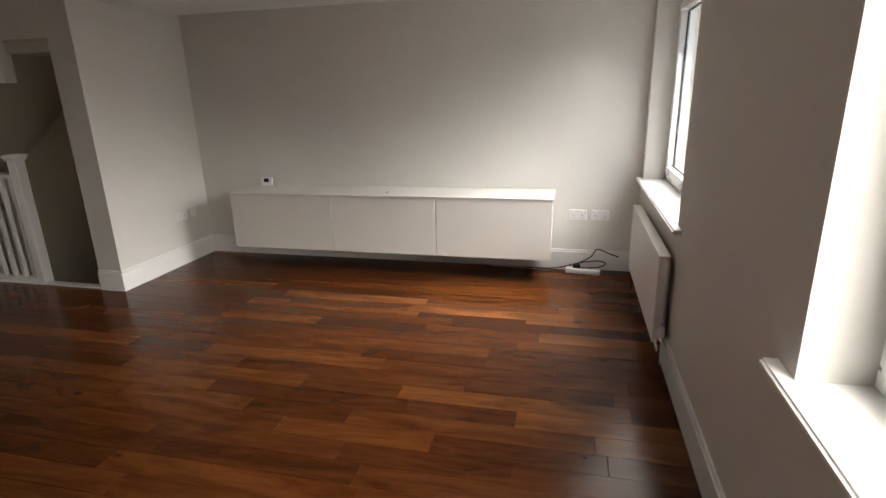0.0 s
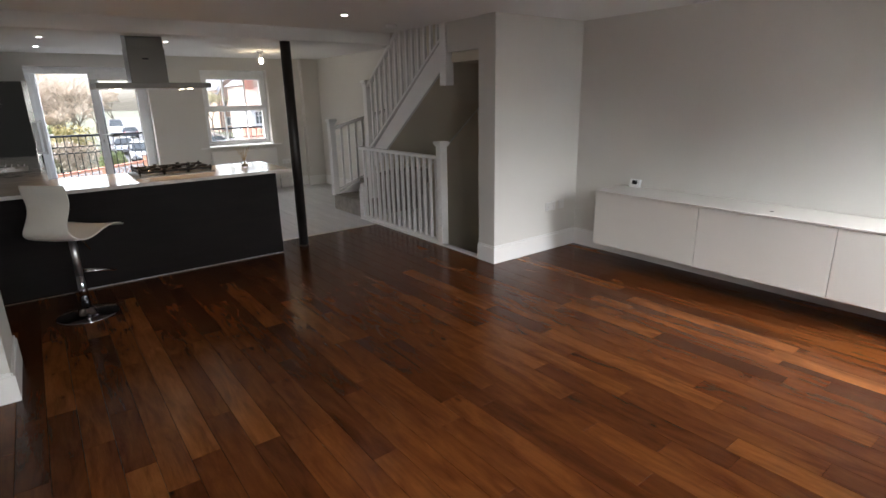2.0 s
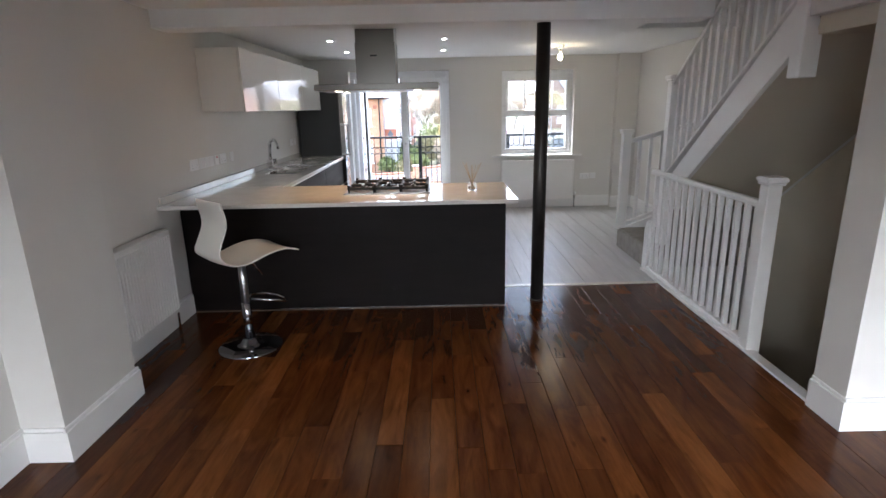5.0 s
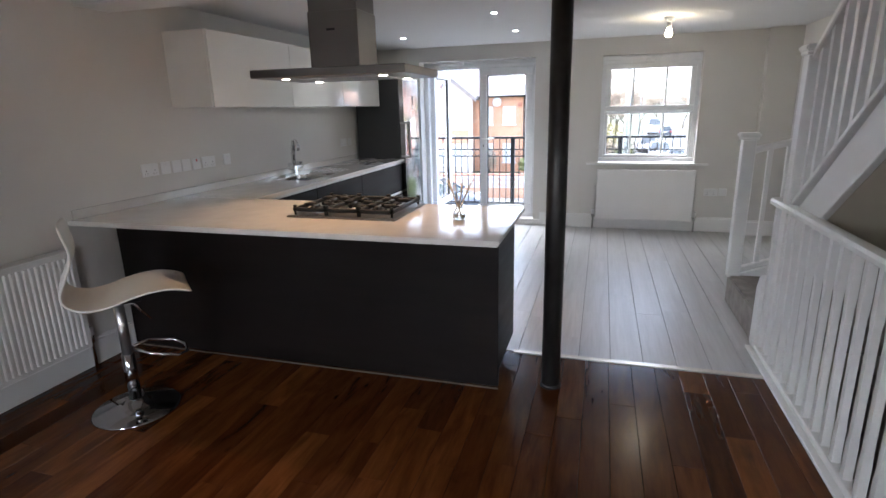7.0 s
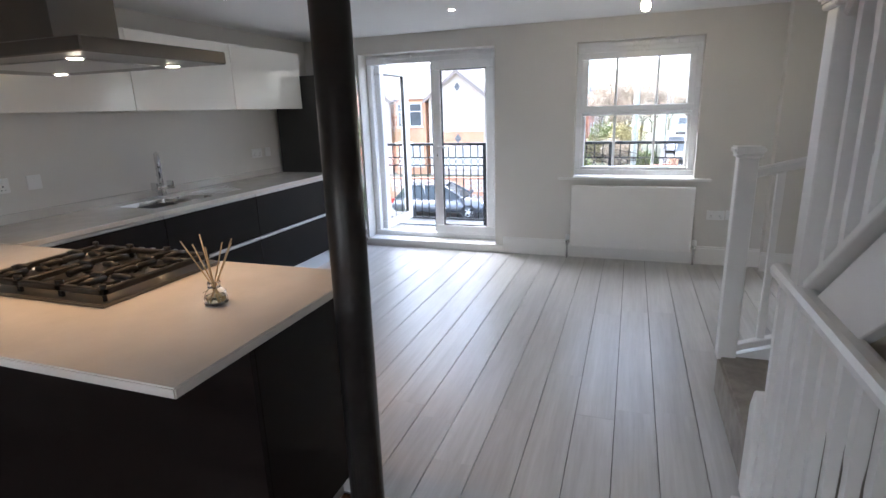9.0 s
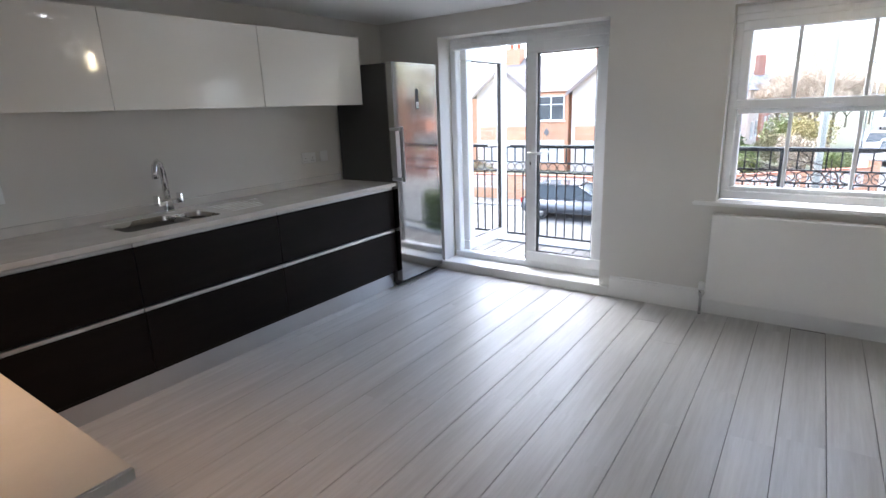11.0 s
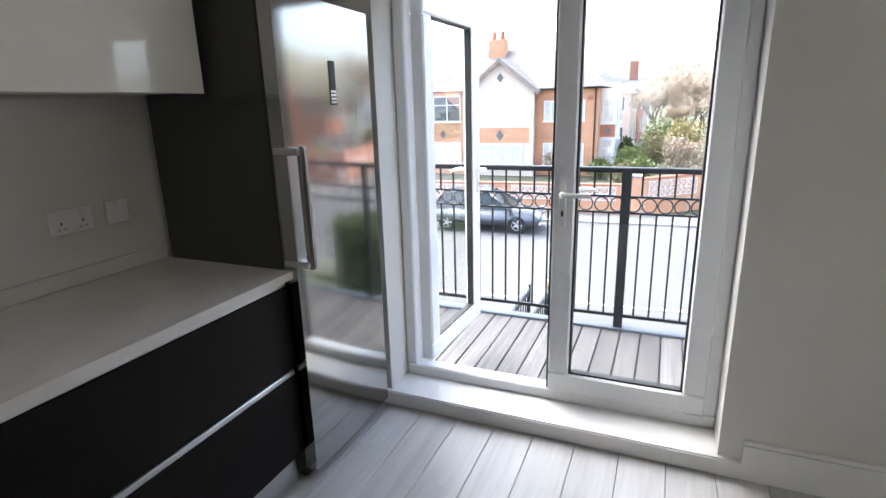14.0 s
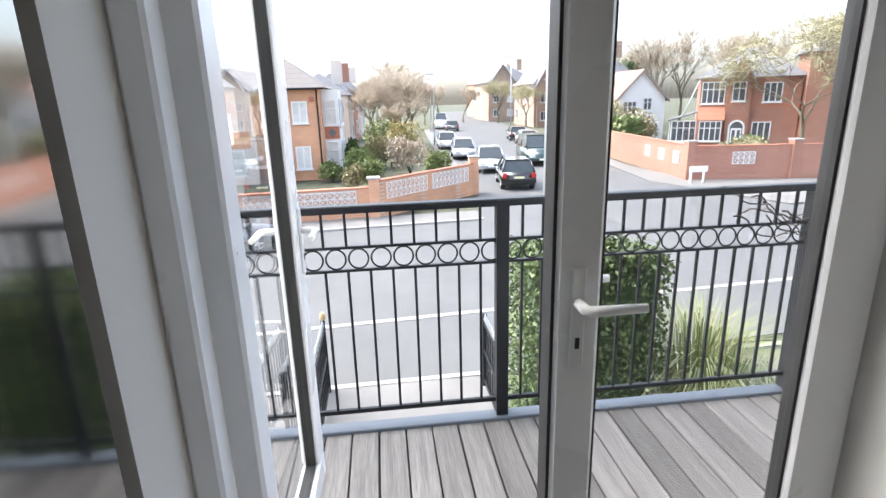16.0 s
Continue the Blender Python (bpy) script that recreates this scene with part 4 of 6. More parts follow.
# ---------------------------------------------------------------- radiators, sockets, lights
def radiator(name, at, along, out, length, z0, z1, depth=0.10, ribbed=True, flat_top=True):
    """A panel radiator: at is the wall-side corner, along and out are unit directions in the plan."""
    a, o = Vector(along), Vector(out)
    p = Vector(at)
    def bx(u0, u1, w0, w1, c, d, bevel=0.0):
        q0, q1 = p + a * u0 + o * w0, p + a * u1 + o * w1
        return box((q0.x, q0.y, c), (q1.x, q1.y, d), bevel)
    r = thing(name, (*(p + a * (length / 2)).xy, 0.12), "white steel panel radiator fixed to the wall", "radiator")
    bm = bm_new()
    q0, q1 = p + a * 0 + o * (depth - 0.018), p + a * length + o * depth
    add_box(bm, (q0.x, q0.y, z0), (q1.x, q1.y, z1), 0.005)
    ribs = []
    if ribbed:
        n = int(length / 0.033)
        for k in range(n):
            u = 0.02 + (length - 0.04) * (k + 0.5) / n
            e0, e1 = p + a * (u - 0.009) + o * (depth - 0.004), p + a * (u + 0.009) + o * (depth + 0.012)
            ribs.append(box((e0.x, e0.y, z0 + 0.03), (e1.x, e1.y, z1 - 0.03), 0.004))
    front = part("front_panel", bm, TRIM, r)
    for rib in ribs:
        part("rib", rib, TRIM, front)
    part("back_panel", bx(0.0, length, 0.025, 0.04, z0, z1, 0.004), TRIM, r)
    part("top_grille", bx(0.0, length, 0.025, depth, z1 - 0.004, z1 + 0.006, 0.002), TRIM, r)
    for u in (0.0, length - 0.004):
        part("side_cover", bx(u, u + 0.004, 0.03, depth - 0.01, z0 + 0.02, z1), TRIM, r)
    for u, sgn in ((-0.03, -1), (length + 0.03, 1)):
        v = p + a * u + o * (depth * 0.55)
        valve = part("valve", lathe(v.x, v.y, [(0.010, 0.0), (0.010, z0 + 0.0), (0.018, z0 + 0.01), (0.018, z0 + 0.05), (0.012, z0 + 0.055)], 12), CHROME, r)
        part("valve_cap", lathe(v.x, v.y, [(0.019, z0 + 0.055), (0.021, z0 + 0.06), (0.021, z0 + 0.10), (0.014, z0 + 0.108)], 14), PLASTIC, valve)
        w = p + a * (u - sgn * 0.03) + o * (depth * 0.55)
        part("tail", tube([(v.x, v.y, z0 + 0.03), (w.x, w.y, z0 + 0.03)], 0.010, 8), CHROME, valve)


radiator("radiator", (X_W, 2.52, 0), (0, 1, 0), (1, 0, 0), 1.09, 0.13, 0.72, 0.11, ribbed=False)
radiator("radiator", (-4.295, Y_K, 0), (1, 0, 0), (0, 1, 0), 0.71, 0.16, 0.75, 0.10)
radiator("radiator", (X_E, 2.97, 0), (0, 1, 0), (-1, 0, 0), 1.30, 0.15, 0.64, 0.085, ribbed=False)


def plate(name, at, out, w, h=0.086, label="white plastic double socket plate on the wall", kind_of="socket", gangs=2, red=False):
    """A wall plate centred at a point, facing out; sockets or switches stand on it."""
    p, o = Vector(at), Vector(out)
    a = Vector((0, 0, 1)).cross(o)
    s = thing(name, at, label, kind_of)
    def bx(u0, u1, w0, w1, c, d, bevel=0.0):
        q0, q1 = p + a * u0 + o * w0, p + a * u1 + o * w1
        return box((q0.x, q0.y, p.z + c), (q1.x, q1.y, p.z + d), bevel)
    part("plate", bx(-w / 2, w / 2, 0, 0.009, -h / 2, h / 2, 0.003), PLASTIC, s)
    for g in range(gangs):
        u = (g - (gangs - 1) / 2) * (w / max(gangs, 1))
        part("rocker", bx(u - 0.007, u + 0.007, 0.009, 0.013, 0.015, 0.033, 0.002), RED if red else PLASTIC, s)
        if kind_of == "socket":
            for du, dz, hh in ((0, -0.004, 0.008), (-0.010, -0.024, 0.004), (0.010, -0.024, 0.004)):
                part("pin_hole", bx(u + du - 0.003, u + du + 0.003, 0.009, 0.0095, dz - hh / 2, dz + hh / 2), GASKET, s)


RED = surface("red_rocker", (0.55, 0.03, 0.03), 0.35)
for x, w, g, k, red in ((-5.01, 0.146, 2, "socket", False), (-5.15, 0.086, 1, "switch", False), (-5.25, 0.086, 1, "switch", False), (-5.345, 0.086, 1, "switch", False), (-5.45, 0.086, 1, "switch", True), (-5.585, 0.146, 2, "socket", False), (-5.80, 0.086, 1, "switch", False), (-7.885, 0.146, 2, "socket", False), (-8.05, 0.086, 1, "switch", False)):
    plate("wall_socket" if k == "socket" else "wall_switch", (x, Y_K, 1.12), (0, 1, 0), w, kind_of=k, gangs=g, red=red, label="white plastic double socket plate on the kitchen wall" if k == "socket" else ("white switch plate with a red rocker" if red else "white plastic switch plate on the kitchen wall"))
for x in (0.62, 0.80):
    plate("wall_socket", (x, Y_N, 0.475), (0, -1, 0), 0.146, label="white plastic double socket plate behind the cabinet")
plate("wall_socket", (X_W, 3.80, 0.465), (1, 0, 0), 0.146, label="white plastic double socket plate beside the radiator")
plate("wall_switch", (X_W, 3.925, 0.47), (1, 0, 0), 0.086, label="white plastic outlet plate beside the radiator", kind_of="switch", gangs=1)
plate("wall_socket", (-2.95, 4.24, 0.45), (1, 0, 0), 0.146, label="white plastic double socket plate on the stub wall")
plate("wall_switch", (-2.95, 4.40, 0.45), (1, 0, 0), 0.086, label="white plastic outlet plate on the stub wall", kind_of="switch", gangs=1)


def downlight(x, y, z, watts=0.18):
    d = thing("downlight", (x, y, z), "small recessed ceiling downlight, lit", "ceiling light", "recessed downlights")
    part("bezel", lathe(x, y, [(0.024, z - 0.004), (0.034, z - 0.003), (0.035, z + 0.001)], 20), CHROME, d)
    part("lamp_face", lathe(x, y, [(0.021, z - 0.006), (0.022, z - 0.003)], 18), SPOTGLOW, d)
    lamp("downlight_lamp", "SPOT", watts, look((x, y, z - 0.012), (x, y, 0)), (1.0, 0.94, 0.87), radius=0.03, cone=120)


SPOTGLOW = glow("downlight_glow", (1.0, 0.95, 0.88), 7)
for x, y in ((-6.70, 0.45), (-7.85, 0.44), (-6.70, 1.66), (-7.83, 1.66)):
    downlight(x, y, C_KIT)
downlight(-3.72, 2.47, C_LIV, 0.08)


def pendant():
    x, y = -7.57, 3.08
    p = thing("pendant_lamp", (x, y, C_KIT), "bare lit bulb in a white batten holder on the ceiling", "ceiling light")
    part("rose", lathe(x, y, [(0.030, C_KIT - 0.04), (0.045, C_KIT - 0.015), (0.048, C_KIT)], 20), PLASTIC, p)
    part("holder", lathe(x, y, [(0.020, C_KIT - 0.095), (0.022, C_KIT - 0.05), (0.018, C_KIT - 0.03)], 16), PLASTIC, p)
    part("bulb", lathe(x, y, [(0.004, C_KIT - 0.172), (0.022, C_KIT - 0.165), (0.031, C_KIT - 0.145), (0.028, C_KIT - 0.12), (0.016, C_KIT - 0.095)], 18), glow("bulb_glow", (1.0, 0.80, 0.52), 8), p)
    lamp("pendant_glow", "POINT", 0.25, Matrix.Translation((x, y, C_KIT - 0.215)), (1.0, 0.76, 0.45), radius=0.03)


pendant()
solo("smoke_alarm", lathe(-4.06, 3.14, [(0.045, C_LIV - 0.03), (0.052, C_LIV - 0.022), (0.056, C_LIV)], 24), PLASTIC, "round white smoke alarm on the ceiling", "smoke alarm")


# ---------------------------------------------------------------- floating unit and its clutter
def tv_unit():
    u = thing("floating_media_unit", (-0.97, 4.4, 0.18), "long gloss white wall-hung media cabinet with three flap doors", "cabinet")
    x0, x1, y0, z0, z1 = -2.372, 0.425, 4.188, 0.185, 0.69
    part("body", box((x0 + 0.004, y0 + 0.022, z0), (x1 - 0.004, Y_N - 0.019, z1 - 0.014)), GLOSSWHITE, u)
    part("top", box((x0 - 0.006, y0 - 0.006, z1 - 0.012), (x1 + 0.006, Y_N - 0.002, z1), 0.003, 2), GLOSSWHITE, u)
    for a, b in ((x0, -1.41), (-1.41, -0.50), (-0.50, x1)):
        part("flap", box((a + 0.002, y0, z0 + 0.012), (b - 0.002, y0 + 0.020, z1 - 0.015), 0.002), GLOSSWHITE, u)
    part("bracket", box((-1.44, 4.25, z0 - 0.022), (-1.34, 4.40, z0), 0.004), ALU, u)
    part("lock", box((-0.965, 4.33, z1), (-0.945, 4.35, z1 + 0.004), 0.001), BLACK, u)


GLOSSWHITE = surface("gloss_white_lacquer", (0.76, 0.73, 0.68), 0.16, vary=0.015, scale=1, bump=0.0, coat=0.3)
tv_unit()


def thermostat():
    t = thing("room_thermostat", (-2.22, 4.56, 0.69), "small white digital thermostat leaning on the cabinet", "thermostat")
    tilt = Matrix.Translation((-2.22, 4.56, 0.69)) @ Matrix.Rotation(radians(-14), 4, "X") @ Matrix.Rotation(radians(8), 4, "Z")
    for name, a, b, mat, lab in (("case", (-0.05, -0.014, 0.0), (0.05, 0.014, 0.075), PLASTIC, ""), ("screen", (-0.026, -0.0155, 0.028), (0.022, -0.014, 0.064), BLACK, "dark display"), ("button", (0.028, -0.017, 0.04), (0.040, -0.014, 0.052), ALU, "")):
        bm = box(a, b, 0.002)
        bm.transform(tilt)
        part(name, bm, mat, t, lab)


thermostat()


def cables():
    e = thing("extension_lead", (0.70, 4.53, 0), "white extension socket block with a white cable on the floor", "extension lead")
    bm = box((-0.14, -0.028, 0.0), (0.14, 0.028, 0.042), 0.006)
    bm.transform(Matrix.Translation((0.68, 4.50, 0)) @ Matrix.Rotation(radians(-9), 4, "Z"))
    part("block", bm, PLASTIC, e)
    part("cable", tube([(0.54, 4.53, 0.02), (0.45, 4.57, 0.01), (0.25, 4.55, 0.006), (-0.1, 4.58, 0.006)], 0.0035, 6), PLASTIC, e)
    c = thing("black_cable", (0.60, 4.56, 0), "tangled black power cable on the floor by the skirting", "cable")
    def arc(pts):
        vs = [Vector(p) for p in pts]
        out = []
        for i in range(len(vs) - 1):
            p0, p1, p2, p3 = vs[max(i - 1, 0)], vs[i], vs[i + 1], vs[min(i + 2, len(vs) - 1)]
            for s in range(6):
                t = s / 6
                out.append(0.5 * ((2 * p1) + (p2 - p0) * t + (2 * p0 - 5 * p1 + 4 * p2 - p3) * t * t + (3 * p1 - p0 - 3 * p2 + p3) * t ** 3))
        return out + [vs[-1]]
    part("loop", tube(arc([(0.20, 4.50, 0.03), (0.42, 4.54, 0.02), (0.62, 4.57, 0.06), (0.74, 4.59, 0.12), (0.79, 4.60, 0.185), (0.88, 4.605, 0.155), (0.97, 4.60, 0.125)]), 0.005, 7), BLACK, c)
    part("loop", tube(arc([(0.56, 4.56, 0.045), (0.66, 4.56, 0.075), (0.80, 4.55, 0.10), (0.86, 4.53, 0.085), (0.80, 4.50, 0.06), (0.68, 4.50, 0.048), (0.60, 4.51, 0.046)]), 0.005, 7), BLACK, c)
    part("plug", box((0.60, 4.50, 0.042), (0.66, 4.54, 0.075), 0.008), BLACK, c)


cables()


# ---------------------------------------------------------------- balcony
Z_D, X_R = -0.10, -10.44


def balcony():
    f = structure("balcony_slab", box((X_R - 0.08, -0.9, -0.34), (X_W - 0.34, 4.75, Z_D - 0.035)), IRON, "dark steel balcony frame under the deck", "balcony")
    d = thing("deck", (-9.8, 1.9, Z_D), "weathered grey hardwood decking boards on the balcony", "decking", kind="structure")
    rnd = random.Random(8)
    me = mesh_of("deck_board", box((-0.62, -0.0615, -0.022), (0.62, 0.0615, 0.0), 0.003), DECK)
    y = -0.776
    while y < 4.65:
        ob = new("deck_board", me)
        ob.parent = d
        ob.matrix_parent_inverse = d.matrix_basis.inverted()
        ob.matrix_basis = Matrix.Translation((-9.795 + rnd.uniform(-0.006, 0.006), y, Z_D + rnd.uniform(-0.0015, 0.0015))) @ Matrix.Rotation(rnd.uniform(-0.002, 0.002), 4, "Z")
        y += 0.1312
    structure("deck_edge", box((X_R - 0.03, -0.9, Z_D - 0.02), (X_R + 0.05, 4.7, Z_D + 0.018), 0.004), PALE, "pale grey metal edge channel of the deck", "trim")


PALE = surface("pale_grey_metal", (0.075, 0.092, 0.115), 0.5, vary=0.05)
balcony()


def railing():
    r = thing("balcony_railing", (X_R, 1.9, Z_D), "black painted iron balcony railing with a row of rings", "railing")
    y0, y1 = -0.42, 4.52
    posts = [-0.42, 1.23, 2.815, 4.45]
    for y in posts:
        part("post", box((X_R - 0.03, y - 0.03, Z_D - 0.0), (X_R + 0.03, y + 0.03, 1.035), 0.003), IRON, r)
    part("top_rail", box((X_R - 0.028, y0, 1.005), (X_R + 0.028, y1, 1.04), 0.005), IRON, r)
    for z, w in ((0.845, 0.008), (0.735, 0.008), (0.0, 0.014)):
        part("cross_rail", box((X_R - 0.010, y0, z - w / 1.2), (X_R + 0.010, y1, z + w / 1.2), 0.002), IRON, r)
    pitch = 0.1008
    for a, b in zip(posts, posts[1:]):
        n = round((b - a) / pitch)
        step = (b - a) / n
        for k in range(n):
            yc = a + (k + 0.5) * step
            if k:
                yb = a + k * step
            bm = bm_new()
            add_tube(bm, [(X_R, yc + 0.045 * math.cos(t), 0.79 + 0.047 * math.sin(t)) for t in [2 * math.pi * i / 20 for i in range(21)]], 0.0045, 6, cap=False)
            part("ring", bm, IRON, r)
            if k:
                part("upper_bar", box((X_R - 0.006, yb - 0.006, 0.85), (X_R + 0.006, yb + 0.006, 1.006)), IRON, r)
                part("lower_bar", box((X_R - 0.006, yb - 0.006, 0.01), (X_R + 0.006, yb + 0.006, 0.73)), IRON, r)
    # side return to the house wall
    for z in (1.022, 0.0):
        part("side_rail", box((X_R, y0 - 0.012, z - 0.014), (X_W - 0.34, y0 + 0.012, z + 0.014), 0.003), IRON, r)
    for k in range(1, 12):
        x = X_R + k * 0.1
        if x < X_W - 0.36:
            part("side_bar", box((x - 0.006, y0 - 0.006, 0.01), (x + 0.006, y0 + 0.006, 1.01)), IRON, r)


railing()

# ---------------------------------------------------------------- outside: ground, walls, houses
G = -3.0


def brick_mat(name, a, b, mortar, scale=1.0):
    m, n, l, p = nodes(name)
    tc, sep, comb, add = n.new("ShaderNodeTexCoord"), n.new("ShaderNodeSeparateXYZ"), n.new("ShaderNodeCombineXYZ"), n.new("ShaderNodeMath")
    l.new(tc.outputs["Object"], sep.inputs[0])
    l.new(sep.outputs["X"], add.inputs[0])
    l.new(sep.outputs["Y"], add.inputs[1])
    l.new(add.outputs[0], comb.inputs["X"])
    l.new(sep.outputs["Z"], comb.inputs["Y"])
    t = n.new("ShaderNodeTexBrick")
    t.inputs["Scale"].default_value = scale
    t.inputs["Brick Width"].default_value, t.inputs["Row Height"].default_value, t.inputs["Mortar Size"].default_value = 0.225, 0.075, 0.008
    t.inputs["Color1"].default_value, t.inputs["Color2"].default_value, t.inputs["Mortar"].default_value = (*a, 1), (*b, 1), (*mortar, 1)
    l.new(comb.outputs[0], t.inputs["Vector"])
    blot = noise_tex(n, l, tc.outputs["Object"], 0.7, 4)
    l.new(mix(n, l, "MULTIPLY", 1.0, t.outputs["Color"], ramp(n, l, blot, [(0.3, (0.78, 0.78, 0.78)), (0.7, (1.05, 1.05, 1.05))])), p.inputs["Base Color"])
    p.inputs["Roughness"].default_value = 0.9
    relief(n, l, p, t.outputs["Fac"], -0.4, 0.006)
    return m


def tile_mat(name, a, b):
    m, n, l, p = nodes(name)
    tc = n.new("ShaderNodeTexCoord")
    w = n.new("ShaderNodeTexWave")
    w.wave_type, w.bands_direction, w.wave_profile = "BANDS", "Z", "SAW"
    w.inputs["Scale"].default_value = 1.0
    l.new(tc.outputs["Object"], w.inputs["Vector"])
    g = noise_tex(n, l, tc.outputs["Object"], 6, 4)
    c = mix(n, l, "MIX", g, a, b)
    l.new(mix(n, l, "MULTIPLY", 0.6, c, ramp(n, l, w.outputs["Fac"], [(0.0, (0.55, 0.55, 0.55)), (0.2, (1, 1, 1))])), p.inputs["Base Color"])
    p.inputs["Roughness"].default_value = 0.85
    relief(n, l, p, w.outputs["Fac"], 0.5, 0.03)
    return m


BRICK = brick_mat("orange_brick", (0.62, 0.29, 0.155), (0.68, 0.34, 0.19), (0.60, 0.46, 0.36))
BRICK_BROWN = brick_mat("brown_brick", (0.36, 0.25, 0.19), (0.42, 0.29, 0.22), (0.42, 0.37, 0.32))
BRICK_RED = brick_mat("red_brick", (0.36, 0.13, 0.085), (0.43, 0.18, 0.12), (0.42, 0.34, 0.28))
RENDER = surface("pale_render", (0.68, 0.60, 0.54), 0.9, vary=0.06, scale=0.6, bump=0.3, fine=20)
WHITEWASH = surface("white_render", (0.76, 0.76, 0.75), 0.85, vary=0.04, scale=0.6)
ROOF = tile_mat("grey_brown_roof_tile", (0.15, 0.135, 0.125), (0.22, 0.195, 0.18))
ROOF_BROWN = tile_mat("brown_red_roof_tile", (0.30, 0.185, 0.14), (0.38, 0.25, 0.20))
SLATE = tile_mat("blue_grey_slate", (0.13, 0.135, 0.15), (0.20, 0.20, 0.21))
VERGE = surface("weathered_verge", (0.30, 0.25, 0.23), 0.8, vary=0.15)
ROOF_RED = tile_mat("red_tile", (0.42, 0.16, 0.10), (0.50, 0.22, 0.14))
PAVING = surface("pale_paving", (0.185, 0.178, 0.168), 0.9, vary=0.12, scale=0.8, bump=0.3, fine=30)
KERB = surface("concrete_kerb", (0.36, 0.345, 0.325), 0.9, vary=0.1, scale=3)
GRASS = surface("rough_grass", (0.095, 0.10, 0.06), 0.95, vary=0.3, scale=1.5, bump=0.5, fine=25)
SOIL = surface("garden_soil", (0.13, 0.10, 0.07), 0.95, vary=0.3, scale=2, bump=0.5, fine=25)
DARKGLASS = surface("window_glass_dark", (0.10, 0.11, 0.12), 0.08, vary=0.2, scale=0.8, bump=0.0)
NET = surface("net_curtain", (0.62, 0.62, 0.60), 0.35, vary=0.1, scale=3, bump=0.0)
BARK = surface("grey_bark", (0.16, 0.13, 0.10), 0.9, vary=0.25, scale=6, bump=0.5, fine=30)
LAMPGREY = surface("galvanised_pole", (0.50, 0.52, 0.52), 0.5, metal=0.3, vary=0.06)


def leaf_mat(name, a, b):
    m, n, l, p = nodes(name)
    geo = n.new("ShaderNodeNewGeometry")
    l.new(ramp(n, l, geo.outputs["Random Per Island"], [(0.0, a), (1.0, b)]), p.inputs["Base Color"])
    p.inputs["Roughness"].default_value = 0.6
    p.inputs["Subsurface Weight"].default_value = 0.0
    return m


# dark green that stands in for the shade deep among hedge leaves
LEAF_SHADE = surface("painted_leaf_shade", (0.025, 0.045, 0.015), 0.9, vary=0.3, scale=8, bump=0.5, fine=40)
PRIVET = leaf_mat("privet_leaf", (0.03, 0.055, 0.016), (0.11, 0.15, 0.045))
OLIVE = leaf_mat("olive_leaf", (0.16, 0.15, 0.07), (0.34, 0.30, 0.17))
EVERGREEN = leaf_mat("evergreen_leaf", (0.10, 0.14, 0.045), (0.25, 0.29, 0.11))
YELLOW = leaf_mat("forsythia_blossom", (0.30, 0.26, 0.10), (0.42, 0.36, 0.17))
TWIGOLIVE = leaf_mat("olive_twig", (0.26, 0.24, 0.13), (0.46, 0.42, 0.25))
TWIG = leaf_mat("bare_twig", (0.34, 0.28, 0.21), (0.50, 0.42, 0.33))
STRAW = leaf_mat("grass_blade", (0.09, 0.14, 0.035), (0.30, 0.30, 0.13))

structure("ground", box((-400, -300, G - 0.3), (300, 300, G - 0.12)), GRASS, "rough ground of gardens reaching to the distance", "ground")


def slanted(x0, x1, ya, yb, z0, z1, lean=-0.10):
    """A strip along y whose x drifts by lean for each metre of y."""
    return prism([(x0 + lean * ya, ya), (x1 + lean * ya, ya), (x1 + lean * yb, yb), (x0 + lean * yb, yb)], "z", z0, z1)


structure("forecourt", slanted(-15.9, -9.3, -60, 60, G - 0.12, G + 0.0, 0.0), PAVING, "pale worn forecourt paving in front of the house", "paving")
structure("pavement_near", slanted(-18.35, -15.9, -60, 60, G - 0.12, G + 0.0, -0.08), ASPHALT, "grey tarmac pavement", "pavement")
structure("kerb_near", slanted(-18.50, -18.35, -60, 60, G - 0.12, G + 0.012, -0.08), KERB, "pale concrete kerb", "kerb")
structure("kerb_drive", slanted(-15.98, -15.86, -60, 60, G - 0.1, G + 0.012, -0.03), KERB, "pale concrete edging", "kerb")
structure("road", slanted(-27.3, -18.50, -60, 60, G - 0.12, G - 0.07, -0.08), ASPHALT, "pale worn asphalt road", "road")
structure("kerb_far", slanted(-27.45, -27.3, -60, 4.5, G - 0.12, G + 0.005, -0.08), KERB, "pale concrete kerb", "kerb")
structure("pavement_far", slanted(-28.9, -27.45, -60, 4.5, G - 0.12, G + 0.0, -0.08), PAVING, "pale paved footway", "pavement")
structure("side_street", prism([(-27.3, 4.2), (-28.6, 17.2), (-34.6, 14.8), (-90.0, 21.0), (-200, 35), (-200, 22), (-90, 8.6), (-34.0, 5.4)], "z", G - 0.12, G - 0.068), ASPHALT, "pale asphalt side street running away between houses", "road")
structure("side_pavement", prism([(-33.9, 4.4), (-34.0, 5.4), (-90.0, 8.6), (-90.0, 7.4)], "z", G - 0.12, G + 0.0), PAVING, "pale paved footway", "pavement")
structure("corner_pavement", prism([(-27.5, 17.2), (-34.6, 14.8), (-90.0, 21.0), (-90, 23.0), (-41.0, 16.6), (-34.2, 17.1), (-32.0, 28.0), (-28.6, 28.0)], "z", G - 0.12, G + 0.0), PAVING, "pale paved corner footway", "pavement")
solo("drain_cover", box((-18.75, 0.75, G - 0.069), (-18.45, 1.35, G - 0.055), 0.004), IRON, "iron drain grate at the kerb", "drain")


